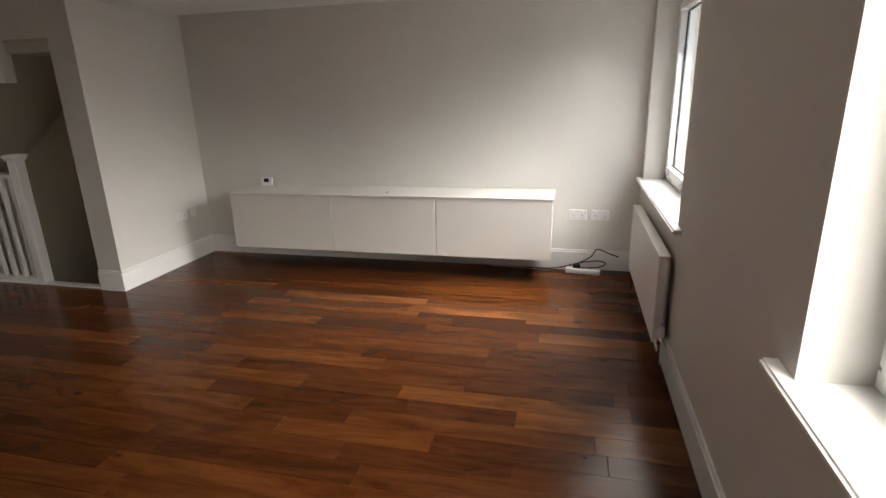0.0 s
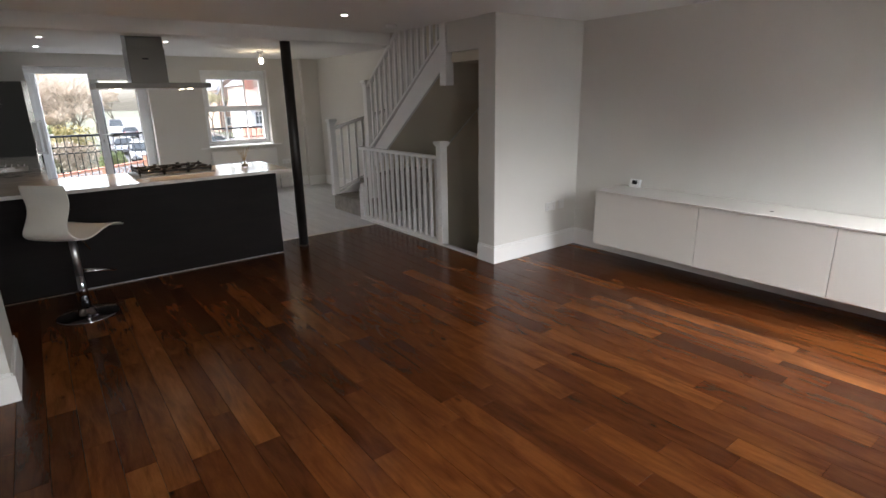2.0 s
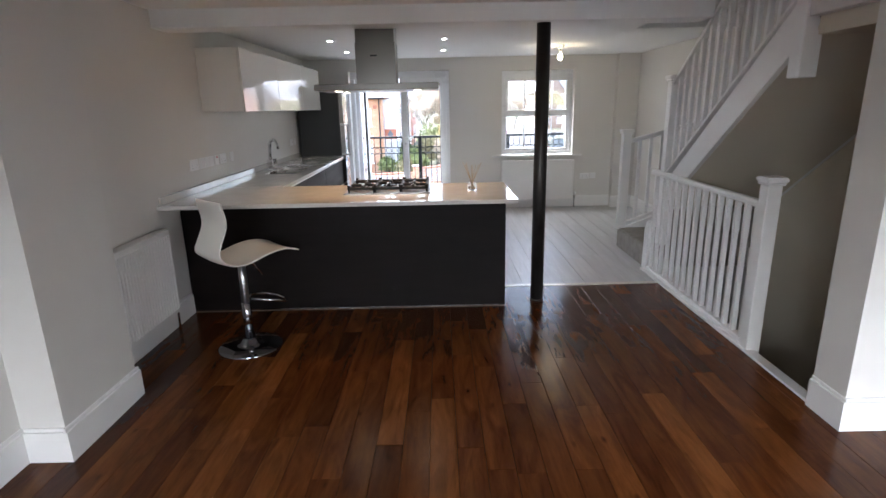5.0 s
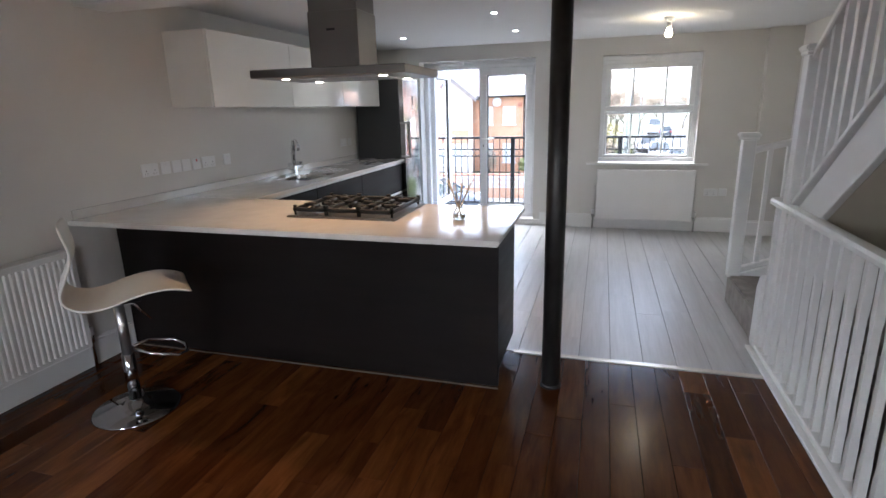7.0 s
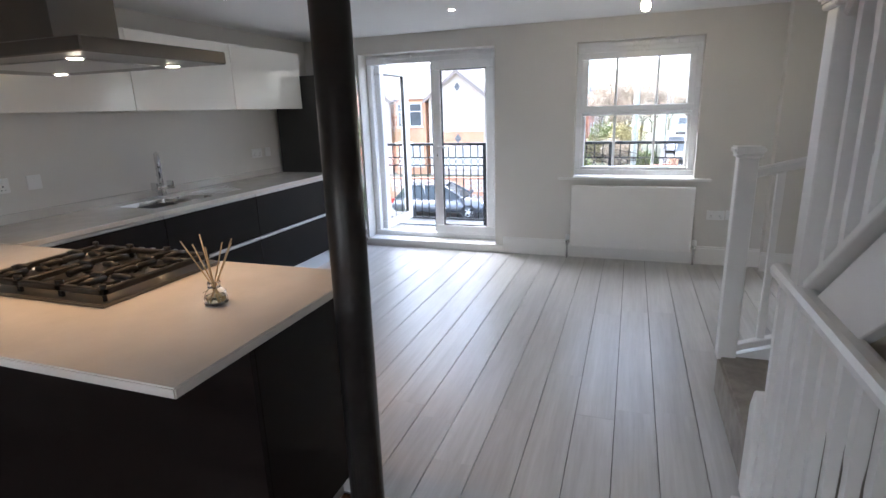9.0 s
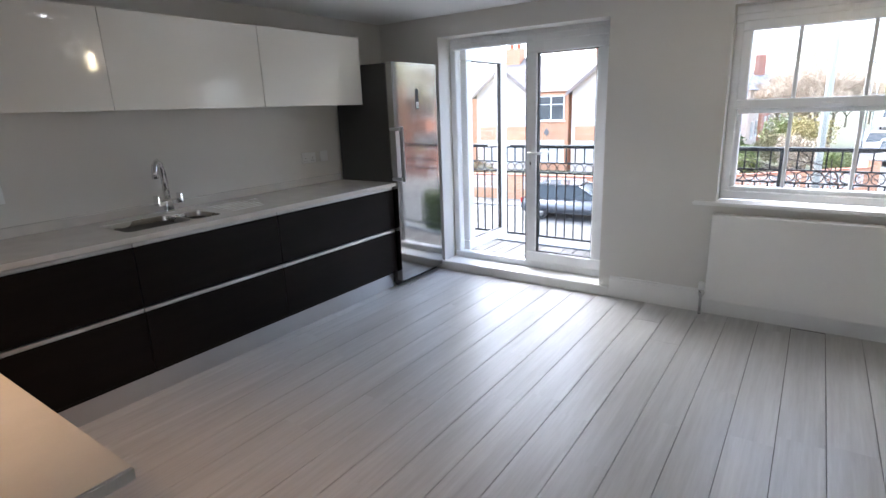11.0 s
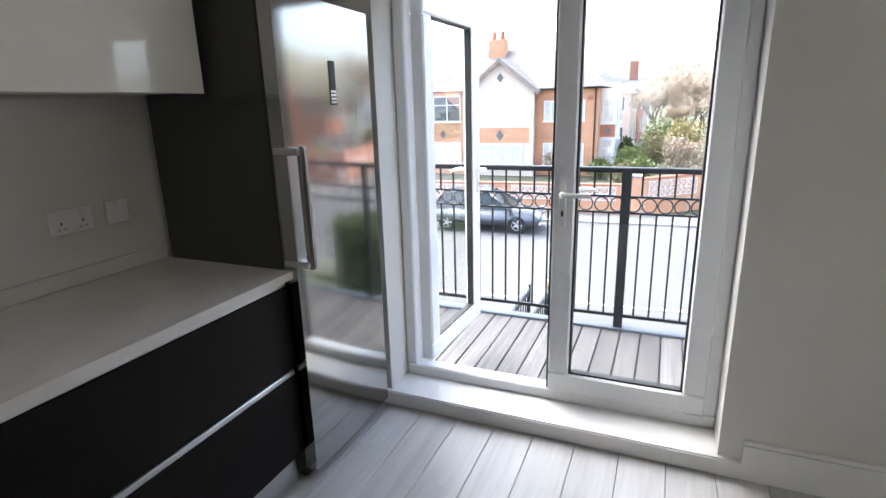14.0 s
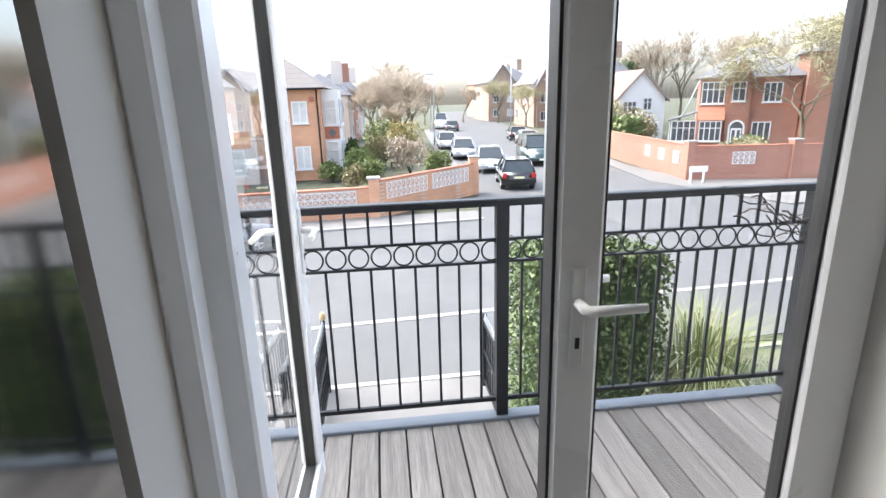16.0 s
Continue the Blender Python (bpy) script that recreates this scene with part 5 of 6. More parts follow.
def segment_box(a, b, t, z0, z1):
    """A wall of thickness t in the plan from a to b."""
    a, b = Vector((*a, 0)), Vector((*b, 0))
    d = (b - a).normalized()
    n = Vector((-d.y, d.x, 0)) * t / 2
    return prism([((a + n).x, (a + n).y), ((b + n).x, (b + n).y), ((b - n).x, (b - n).y), ((a - n).x, (a - n).y)], "z", z0, z1)


def lattice_panel(parent, a, b, z0, z1, face, t):
    """Pierced white screen blocks set into a wall: a frame, a backing and rows of crosses."""
    a, b = Vector((*a, 0)), Vector((*b, 0))
    d, L = (b - a).normalized(), (b - a).length
    n = Vector((d.y, -d.x, 0)) * face
    bm = bm_new()
    rows = max(1, round((z1 - z0) / 0.29))
    cols = max(1, round(L / 0.29))
    s, hgt = L / cols, (z1 - z0) / rows
    def bar(u0, u1, c, e, w=0.035):
        p0, p1 = a + d * u0, a + d * u1
        vs = []
        for q, z in ((p0, c), (p1, e)):
            up = Vector((0, 0, w)) if abs(u1 - u0) > w else d * w
            vs.append([q + Vector((0, 0, z)) + n * (t / 2 + 0.002), q + Vector((0, 0, z)) + up + n * (t / 2 + 0.002), q + Vector((0, 0, z)) + up + n * (t / 2 + 0.035), q + Vector((0, 0, z)) + n * (t / 2 + 0.035)])
        r0, r1 = [[bm.verts.new(v) for v in ring] for ring in vs]
        for k in range(4):
            bm.faces.new((r0[k], r0[(k + 1) % 4], r1[(k + 1) % 4], r1[k]))
        bm.faces.new(r0), bm.faces.new(list(reversed(r1)))
    for r in range(rows + 1):
        bar(0, L, z0 + r * hgt - 0.015, z0 + r * hgt - 0.015)
    for c in range(cols + 1):
        bar(c * s, c * s, z0, z1)
    for r in range(rows):
        for c in range(cols):
            bar(c * s, (c + 1) * s, z0 + r * hgt, z0 + (r + 1) * hgt)
            bar(c * s, (c + 1) * s, z0 + (r + 1) * hgt, z0 + r * hgt)
    bmesh.ops.recalc_face_normals(bm, faces=bm.faces[:])
    part("screen_block", bm, WHITEWASH, parent, "pierced white screen blocks")


def garden_wall(name, points, z1, mat, label, panels, pillars, face):
    w = thing(name, (*points[0], G), label, "garden wall")
    for (a, za), (b, zb) in zip(zip(points, z1), list(zip(points, z1))[1:]):
        part("brickwork", segment_box(a, b, 0.23, G - 0.1, za), mat, w)
        part("coping", segment_box(a, b, 0.29, za, za + 0.06), ROOF_RED, w, "red tile coping")
    for a, b, z0, zt in panels:
        lattice_panel(w, a, b, z0, zt, face, 0.23)
    for (x, y), zt in pillars:
        pl = part("pillar", box((x - 0.22, y - 0.22, G - 0.1), (x + 0.22, y + 0.22, zt)), mat, w)
        part("pillar_cap", box((x - 0.27, y - 0.27, zt), (x + 0.27, y + 0.27, zt + 0.09), 0.02), KERB, pl)


garden_wall("brick_garden_wall", [(-26.9, -22.0), (-29.1, 0.35), (-33.6, 5.15)], [-1.85, -1.62, -1.5], BRICK, "low orange brick garden wall with white screen blocks", [((-27.4, -17.0), (-27.75, -13.5), -2.45, -1.92), ((-27.85, -12.5), (-28.15, -9.5), -2.45, -1.92), ((-28.25, -8.4), (-28.5, -5.4), -2.45, -1.92), ((-28.62, -4.6), (-29.0, -0.4), -2.45, -1.92), ((-29.5, 0.75), (-31.2, 2.55), -2.35, -1.72), ((-31.4, 2.8), (-33.2, 4.7), -2.35, -1.72)], [((-29.1, 0.35), -1.5), ((-33.6, 5.15), -1.3)], 1)
garden_wall("brick_corner_wall", [(-62.0, 19.4), (-34.4, 16.8), (-31.2, 34.0)], [-1.25, -1.3, -1.3], BRICK_RED, "red brick corner garden wall with white pierced blocks", [((-39.9, 17.32), (-39.2, 17.25), -2.25, -1.65), ((-37.9, 17.13), (-37.2, 17.06), -2.25, -1.65), ((-36.0, 16.95), (-35.3, 16.88), -2.25, -1.65), ((-34.0, 18.9), (-33.8, 20.0), -2.2, -1.6), ((-33.1, 23.8), (-32.9, 24.9), -2.2, -1.6)], [((-34.4, 16.8), -1.05), ((-33.45, 22.0), -1.05)], 1)


def street_sign():
    s = thing("street_sign", (-33.3, 16.6, G), "small white street name plate on two short posts", "street sign")
    for y in (16.3, 17.0):
        part("post", box((-33.33, y - 0.04, G - 0.1), (-33.25, y + 0.04, G + 0.75)), WHITEWASH, s)
    part("plate", box((-33.25, 16.15, G + 0.55), (-33.21, 17.15, G + 0.85), 0.01), WHITEWASH, s)


street_sign()


def house_window(parent, face, u0, u1, z0, z1, at, panes=(2, 1), dark=True):
    """A window on a wall plane: face is the plane's axis and sign, at its place, u the other axis."""
    axis, s = face
    def bx(ua, ub, w0, w1, c, d, bevel=0.0):
        a, b = (at + w0 * s, ua, c), (at + w1 * s, ub, d)
        if axis == "y":
            a, b = (ua, at + w0 * s, c), (ub, at + w1 * s, d)
        return box(a, b, bevel)
    win = part("window", bx(u0, u1, 0.0, 0.03, z0, z1), NET if not dark else DARKGLASS, parent)
    f = 0.07
    bm = bm_new()
    for ua, ub, c, d in ((u0, u1, z0, z0 + f), (u0, u1, z1 - f, z1), (u0, u0 + f, z0 + f, z1 - f), (u1 - f, u1, z0 + f, z1 - f)):
        a, b = ((at + 0.03 * s, ua, c), (at + 0.09 * s, ub, d)) if axis == "x" else ((ua, at + 0.03 * s, c), (ub, at + 0.09 * s, d))
        add_box(bm, a, b)
    for k in range(1, panes[0]):
        u = u0 + (u1 - u0) * k / panes[0]
        a, b = ((at + 0.03 * s, u - 0.035, z0 + f), (at + 0.085 * s, u + 0.035, z1 - f)) if axis == "x" else ((u - 0.035, at + 0.03 * s, z0 + f), (u + 0.035, at + 0.085 * s, z1 - f))
        add_box(bm, a, b)
    for k in range(1, panes[1]):
        z = z0 + (z1 - z0) * (0.35 + 0.3 * k)
        a, b = ((at + 0.03 * s, u0 + f, z - 0.03), (at + 0.08 * s, u1 - f, z + 0.03)) if axis == "x" else ((u0 + f, at + 0.03 * s, z - 0.03), (u1 - f, at + 0.08 * s, z + 0.03))
        add_box(bm, a, b)
    part("window_frame", bm, WHITEWASH, win)
    part("window_sill", bx(u0 - 0.06, u1 + 0.06, 0.0, 0.13, z0 - 0.08, z0), WHITEWASH, win)
    return win


def diamond(parent, face, u, z, r, at):
    axis, s = face
    outline = [(u - r, z), (u, z - r * 1.3), (u + r, z), (u, z + r * 1.3)]
    part("diamond_ornament", prism(outline, axis, at, at + 0.03 * s), SLATE, parent, "dark diamond shaped ornament")


def roof_hip(x0, x1, y0, y1, z0, zr, over=0.35):
    """A hipped roof over a rectangle, ridge along its longer side."""
    x0, x1, y0, y1 = x0 - over, x1 + over, y0 - over, y1 + over
    bm = bm_new()
    c = [bm.verts.new(v) for v in ((x0, y0, z0), (x1, y0, z0), (x1, y1, z0), (x0, y1, z0))]
    if y1 - y0 > x1 - x0:
        h = (x1 - x0) / 2
        r = [bm.verts.new(((x0 + x1) / 2, y0 + h * 0.85, zr)), bm.verts.new(((x0 + x1) / 2, y1 - h * 0.85, zr))]
        for f in ((c[0], c[1], r[0]), (c[1], c[2], r[1], r[0]), (c[2], c[3], r[1]), (c[3], c[0], r[0], r[1])):
            bm.faces.new(f)
    else:
        h = (y1 - y0) / 2
        r = [bm.verts.new((x0 + h * 0.85, (y0 + y1) / 2, zr)), bm.verts.new((x1 - h * 0.85, (y0 + y1) / 2, zr))]
        for f in ((c[0], c[1], r[1], r[0]), (c[1], c[2], r[1]), (c[2], c[3], r[0], r[1]), (c[3], c[0], r[0])):
            bm.faces.new(f)
    bm.faces.new(list(reversed(c)))
    return bm


def gable_block(parent, x_front, x_back, y0, y1, z_eave, z_top, wall_mat, roof_mat, depth_over=0.3):
    """A cross gable that looks along +x: its wall with a pointed top and two roof slopes."""
    ym = (y0 + y1) / 2
    part("gable_wall", prism([(y0, G - 0.1), (y1, G - 0.1), (y1, z_eave), (ym, z_top), (y0, z_eave)], "x", x_front - 0.3, x_front), wall_mat, parent)
    for a, b in ((y0, ym), (ym, y1)):
        lo = a if a != ym else b
        ext = -0.35 if lo == y0 else 0.35
        k = (z_top - z_eave) / (ym - y0)
        zl = z_eave - 0.35 * k
        pts = [(lo + ext, zl), (ym, z_top), (ym, z_top + 0.14), (lo + ext, zl + 0.14)]
        part("gable_roof", prism(pts, "x", x_back, x_front + depth_over), roof_mat, parent)
        brd = [(lo + ext, zl - 0.12), (ym, z_top - 0.12), (ym, z_top + 0.08), (lo + ext, zl + 0.08)]
        part("bargeboard", prism(brd, "x", x_front + depth_over, x_front + depth_over + 0.05), VERGE, parent)


def house_a():
    h = thing("semi_detached_house", (-43, -10, G), "orange brick semi-detached house with pale rendered gables and tiled roof", "house")
    x, zE = -41.0, 2.3
    part("wall", box((-50.0, -22.0, G - 0.1), (x, -2.7, zE)), BRICK, h)
    part("roof", roof_hip(-50.0, x, -22.0, -2.7, zE, 5.1), ROOF, h)
    gable_block(h, x + 0.9, x - 3.0, -10.75, -6.45, zE, 4.0, RENDER, ROOF)
    gable_block(h, x + 0.9, x - 3.0, -18.2, -13.9, zE, 4.0, RENDER, ROOF)
    f = ("x", 1)
    for yc in (-8.6, -16.05):
        part("brick_band", box((x + 0.9, yc - 1.9, -1.0), (x + 0.93, yc + 1.9, -0.05)), BRICK, h)
        house_window(h, f, yc - 1.5, yc + 1.5, -2.6, -1.1, x + 0.9, (4, 1), dark=False)
        diamond(h, f, yc, 3.0, 0.22, x + 0.9)
        diamond(h, f, yc, -0.52, 0.26, x + 0.93)
    # flat brick bay with four-light windows between the gables
    part("bay", box((x, -13.55, G - 0.1), (x + 0.7, -11.1, 2.15)), BRICK, h)
    house_window(h, f, -13.3, -11.35, 0.35, 2.0, x + 0.7, (2, 2))
    house_window(h, f, -13.3, -11.35, -2.5, -1.0, x + 0.7, (2, 2), dark=False)
    diamond(h, f, -12.65, -0.45, 0.22, x + 0.7)
    for u0, u1 in ((-6.0, -5.1), (-4.35, -3.45)):
        house_window(h, f, u0, u1, 0.3, 1.55, x, (2, 1), dark=False)
        house_window(h, f, u0, u1, -2.4, -1.05, x, (2, 1), dark=False)
    house_window(h, f, -20.6, -19.4, 0.05, 1.35, x, (2, 1), dark=False)
    dish = part("satellite_dish", lathe(-5.0, 0.0, [(0.03, 0.0), (0.2, 0.03), (0.32, 0.10)], 16), LAMPGREY, h)
    dish.matrix_basis = Matrix.Translation((x + 0.25, -4.75, 1.85)) @ Matrix.Rotation(radians(80), 4, "Y") @ Matrix.Translation((5.0, 0, 0))
    part("alarm_box", box((x, -3.3, 1.5), (x + 0.1, -3.0, 1.8), 0.02), ROOF_RED, h)
    part("gutter", tube([(x + 0.4, -6.6, zE - 0.05), (x + 0.4, -2.4, zE - 0.05)], 0.06, 8), IRON, h)
    part("downpipe", tube([(x + 0.08, -2.85, zE - 0.05), (x + 0.08, -2.85, G)], 0.045, 8), IRON, h)
    # two-storey white bay on the street side
    part("side_bay", box((-45.2, -2.7, G - 0.1), (-42.2, -1.7, 2.2)), WHITEWASH, h)
    g = ("y", 1)
    house_window(h, g, -44.9, -42.5, 0.1, 1.6, -1.7, (3, 2))
    house_window(h, g, -44.9, -42.5, -2.5, -0.9, -1.7, (3, 2))
    house_window(h, f, -2.55, -1.85, 0.1, 1.6, -42.2, (1, 2), dark=False)
    house_window(h, f, -2.55, -1.85, -2.5, -0.9, -42.2, (1, 2), dark=False)
    part("tile_panel", box((-42.2, -2.65, -0.75), (-42.15, -1.75, 0.0)), ROOF_RED, h)
    diamond(h, f, -2.2, -0.38, 0.24, -42.15)
    for cx, cy in ((-45.0, -10.2), (-45.0, -17.5)):
        ch = part("chimney", box((cx - 0.45, cy - 0.6, 3.2), (cx + 0.45, cy + 0.6, 5.75)), BRICK, h)
        for dy in (-0.3, 0.3):
            part("chimney_pot", lathe(cx, cy + dy, [(0.16, 5.75), (0.13, 6.25), (0.15, 6.3)], 10), ROOF_RED, ch)


house_a()


def far_house(name, x0, x1, y0, y1, z_eave, z_ridge, wall_mat, roof_mat, label, gable=True, wins=3):
    h = thing(name, ((x0 + x1) / 2, (y0 + y1) / 2, G), label, "house", "houses along the side street")
    part("wall", box((x0, y0, G - 0.1), (x1, y1, z_eave)), wall_mat, h)
    part("roof", roof_hip(x0, x1, y0, y1, z_eave, z_ridge), roof_mat, h)
    if gable:
        gable_block(h, x1 + 0.5, x0, y0 + 0.3, y0 + (y1 - y0) * 0.55, z_eave, z_ridge - 0.3, wall_mat, roof_mat)
    at = x1 + (0.5 if gable else 0.0)
    for k in range(wins):
        u = y0 + 0.8 + k * (y1 - y0 - 1.0) / wins
        inside = gable and u + 0.6 < y0 + (y1 - y0) * 0.55
        for z in (-2.1, 0.5):
            house_window(h, ("x", 1), u, u + 1.1, z, z + 1.3, at if inside else x1, (2, 1), dark=(k % 2 == 0))
    side = y0 if (y0 + y1) / 2 > 14 else y1
    s = -1 if side == y0 else 1
    for k in range(2):
        u = x0 + 1.0 + k * (x1 - x0) / 2.2
        for z in (-2.1, 0.5):
            house_window(h, ("y", s), u, u + 1.3, z, z + 1.4, side, (2, 1), dark=(k == 0))
    ch = part("chimney", box(((x0 + x1) / 2 - 0.5, y1 - 1.6, z_ridge - 0.9), ((x0 + x1) / 2 + 0.5, y1 - 0.6, z_ridge + 1.2)), wall_mat, h)
    return h


far_house("terraced_house", -66, -57, -7.0, -1.9, 2.0, 4.0, RENDER, SLATE, "pale rendered house with dark timber gables")
far_house("terraced_house", -80, -70, -7.2, -1.9, 2.3, 4.6, BRICK_RED, SLATE, "red brick house with slate roof and gable")
far_house("terraced_house", -96, -85, -6.8, -1.6, 2.6, 5.0, RENDER, SLATE, "pale house with slate roof beyond the gardens")
far_house("terraced_house", -100, -88, 24.0, 31.0, 3.2, 6.5, BRICK_BROWN, SLATE, "brick house with steep slate roof behind hedges")
far_house("terraced_house", -84, -76, 24.5, 34.0, 3.6, 7.0, BRICK_BROWN, SLATE, "brown brick house with slate roof and bay")
far_house("terraced_house", -128, -112, 22.0, 31.0, 4.2, 7.6, BRICK_BROWN, SLATE, "distant brick house with slate roof")
far_house("terraced_house", -150, -135, 24.0, 34.0, 4.6, 8.0, BRICK, ROOF, "distant brick house with tiled roof")


def white_bungalow():
    h = thing("white_house", (-64, 24, G), "low white rendered house with a brown tiled roof and front gable", "house")
    part("wall", box((-68.0, 20.0, G - 0.1), (-60.6, 29.0, 0.9)), WHITEWASH, h)
    part("roof", prism([(-60.1, 0.75), (-64.3, 3.05), (-68.5, 0.75), (-68.5, 0.60), (-60.1, 0.60)], "y", 19.6, 25.5), ROOF_BROWN, h)
    gable_block(h, -60.0, -66.0, 24.2, 29.3, 1.0, 3.6, WHITEWASH, ROOF_BROWN)
    f = ("x", 1)
    for u0, u1, z0, z1, at, n in ((20.4, 21.7, -1.0, 0.4, -60.6, 3), (22.0, 23.6, -1.0, 0.4, -60.6, 3), (24.9, 26.3, -0.8, 0.7, -60.0, 3), (27.0, 27.9, -0.2, 1.0, -60.0, 2)):
        house_window(h, f, u0, u1, z0, z1, at, (n, 2))
    for cx, cy in ((-64.3, 21.2), (-64.3, 24.0)):
        ch = part("chimney", box((cx - 0.45, cy - 0.5, 2.3), (cx + 0.45, cy + 0.5, 4.0)), BRICK_RED, h)
        for dy in (-0.25, 0.25):
            part("chimney_pot", lathe(cx, cy + dy, [(0.14, 4.0), (0.11, 4.4), (0.13, 4.45)], 10), ROOF_RED, ch)


white_bungalow()


def house_c():
    h = thing("detached_house", (-50, 30, G), "red brick detached house with slate roof, bays and arched porch", "house")
    x, y, zE = -47.5, 25.2, 2.4
    part("wall", box((x - 6.5, y, G - 0.1), (x, y + 6.6, zE)), BRICK_RED, h)
    part("roof", roof_hip(x - 6.5, x, y, y + 6.6, zE, 4.6), SLATE, h)
    gable_block(h, x + 0.3, x - 3.0, y + 1.85, y + 3.4, zE, 3.8, BRICK_RED, SLATE)
    f = ("x", 1)
    part("bay", box((x, y + 0.02, G - 0.1), (x + 0.6, y + 1.75, -0.62)), BRICK_RED, h)
    part("bay_roof", prism([(x, -0.62), (x + 0.8, -0.64), (x, 0.42)], "y", y - 0.05, y + 1.82), ROOF_RED, h)
    house_window(h, f, y + 0.12, y + 1.65, -2.2, -0.7, x + 0.6, (4, 2))
    house_window(h, f, y + 0.10, y + 1.70, 0.55, 2.15, x, (4, 2))
    house_window(h, f, y + 2.15, y + 3.05, 0.7, 2.1, x + 0.3, (2, 2))
    cy, r = y + 2.68, 0.55
    def arch(r, top):
        return [(cy - r, G), (cy + r, G)] + [(cy + r * math.cos(q), top + r * math.sin(q)) for q in [math.pi * k / 12 for k in range(13)]]
    porch = part("porch_surround", prism(arch(r, -1.2), "x", x + 0.3, x + 0.37), WHITEWASH, h, "white arched porch surround")
    part("porch_glass", prism(arch(r - 0.13, -1.2), "x", x + 0.37, x + 0.38), DARKGLASS, porch)
    part("porch_door", box((x + 0.38, cy - 0.36, G), (x + 0.41, cy + 0.36, -1.25), 0.01), WHITEWASH, porch)
    for k in (-1, 1):
        part("door_pane", box((x + 0.41, cy + k * 0.17 - 0.10, -2.5), (x + 0.415, cy + k * 0.17 + 0.10, -1.4)), DARKGLASS, porch)
    house_window(h, f, y + 3.7, y + 4.95, -2.3, -0.8, x, (3, 1))
    house_window(h, f, y + 4.2, y + 5.4, 0.6, 2.0, x, (3, 1))
    part("sill_course", box((x, y + 3.4, 0.25), (x + 0.04, y + 6.6, 0.40)), ROOF_RED, h)
    lean = part("sun_room", box((x - 2.6, y - 1.9, G - 0.1), (x - 0.3, y, -2.3)), BRICK_RED, h)
    part("sun_room_roof", prism([(y - 2.1, -0.75), (y, -0.1), (y, 0.0), (y - 2.1, -0.65)], "x", x - 2.8, x - 0.1), SLATE, lean)
    house_window(h, f, y - 1.85, y - 0.05, -2.3, -0.7, x - 0.3, (4, 2))
    house_window(h, ("y", -1), x - 2.5, x - 0.35, -2.3, -0.75, y - 1.9, (4, 2))
    part("ladder", tube([(x + 0.4, y - 1.2, -0.6), (x + 0.15, y - 0.1, 2.3)], 0.05, 6), LAMPGREY, h)
    part("end_wall", box((x - 3.5, y + 6.7, G - 0.1), (x + 0.9, y + 14.0, 3.9)), BRICK_RED, h)
    part("end_roof", roof_hip(x - 3.5, x + 0.9, y + 6.7, y + 14.0, 3.9, 5.6), SLATE, h)
    pivot = Matrix.Translation((x, y, 0))
    h.matrix_basis = pivot @ Matrix.Rotation(radians(-30), 4, "Z") @ pivot.inverted() @ h.matrix_basis


house_c()


# ---------------------------------------------------------------- outside: planting
def leaf_cloud(bm, rnd, centre, radii, n, size, blade=1.6):
    """Small leaf quads scattered through an uneven rounded mass."""
    for _ in range(n):
        v = Vector((rnd.gauss(0, 1), rnd.gauss(0, 1), rnd.gauss(0, 1))).normalized() * (0.55 + 0.45 * rnd.random() ** 0.5)
        wob = 0.75 + 0.5 * noise.noise(v * 1.7 + Vector(centre))
        p = Vector(centre) + Vector((v.x * radii[0], v.y * radii[1], v.z * radii[2])) * wob
        a = Vector((rnd.uniform(-1, 1), rnd.uniform(-1, 1), rnd.uniform(-1, 1))).normalized()
        b = a.orthogonal().normalized()
        s = size * rnd.uniform(0.6, 1.3)
        bm.faces.new([bm.verts.new(p + q) for q in (a * s * blade, b * s, -a * s * blade, -b * s)])


def hedge_block(name, x0, x1, y0, y1, z0, z1, mat, label, n, size, seed):
    rnd = random.Random(seed)
    h = thing(name, ((x0 + x1) / 2, (y0 + y1) / 2, z0), label, "hedge")
    bm = bm_new()
    for _ in range(n):
        p = [rnd.uniform(x0, x1), rnd.uniform(y0, y1), rnd.uniform(z0, z1)]
        k = rnd.choice((0, 0, 1, 1, 2, 2))
        lo, hi = ((x0, x1), (y0, y1), (z0, z1))[k]
        near = rnd.random() < 0.9
        if near:
            p[k] = (hi if (k == 2 or rnd.random() < 0.5) else lo) + rnd.gauss(0, 0.06)
        c = Vector(p) + Vector((0, 0, 0.10 * noise.noise(Vector(p) * 1.5)))
        a = Vector((rnd.uniform(-1, 1), rnd.uniform(-1, 1), rnd.uniform(-1, 1))).normalized()
        b = a.orthogonal().normalized()
        s = size * rnd.uniform(0.6, 1.4)
        bm.faces.new([bm.verts.new(c + q) for q in (a * s * 1.6, b * s, -a * s * 1.6, -b * s)])
    part("leaves", bm, mat, h)
    # solid dark box added behind the leaves as their inner shade
    part("core", box((x0 + 0.1, y0 + 0.1, z0), (x1 - 0.1, y1 - 0.1, z1 - 0.12)), LEAF_SHADE, h)


hedge_block("privet_hedge", -13.9, -12.9, 2.12, 3.55, G, -0.2, PRIVET, "clipped green privet hedge below the balcony", 22000, 0.017, 3)
hedge_block("far_hedge", -58, -50, 20.4, 22.0, G, -0.6, EVERGREEN, "clipped green street hedge in front of the houses", 4000, 0.12, 6)


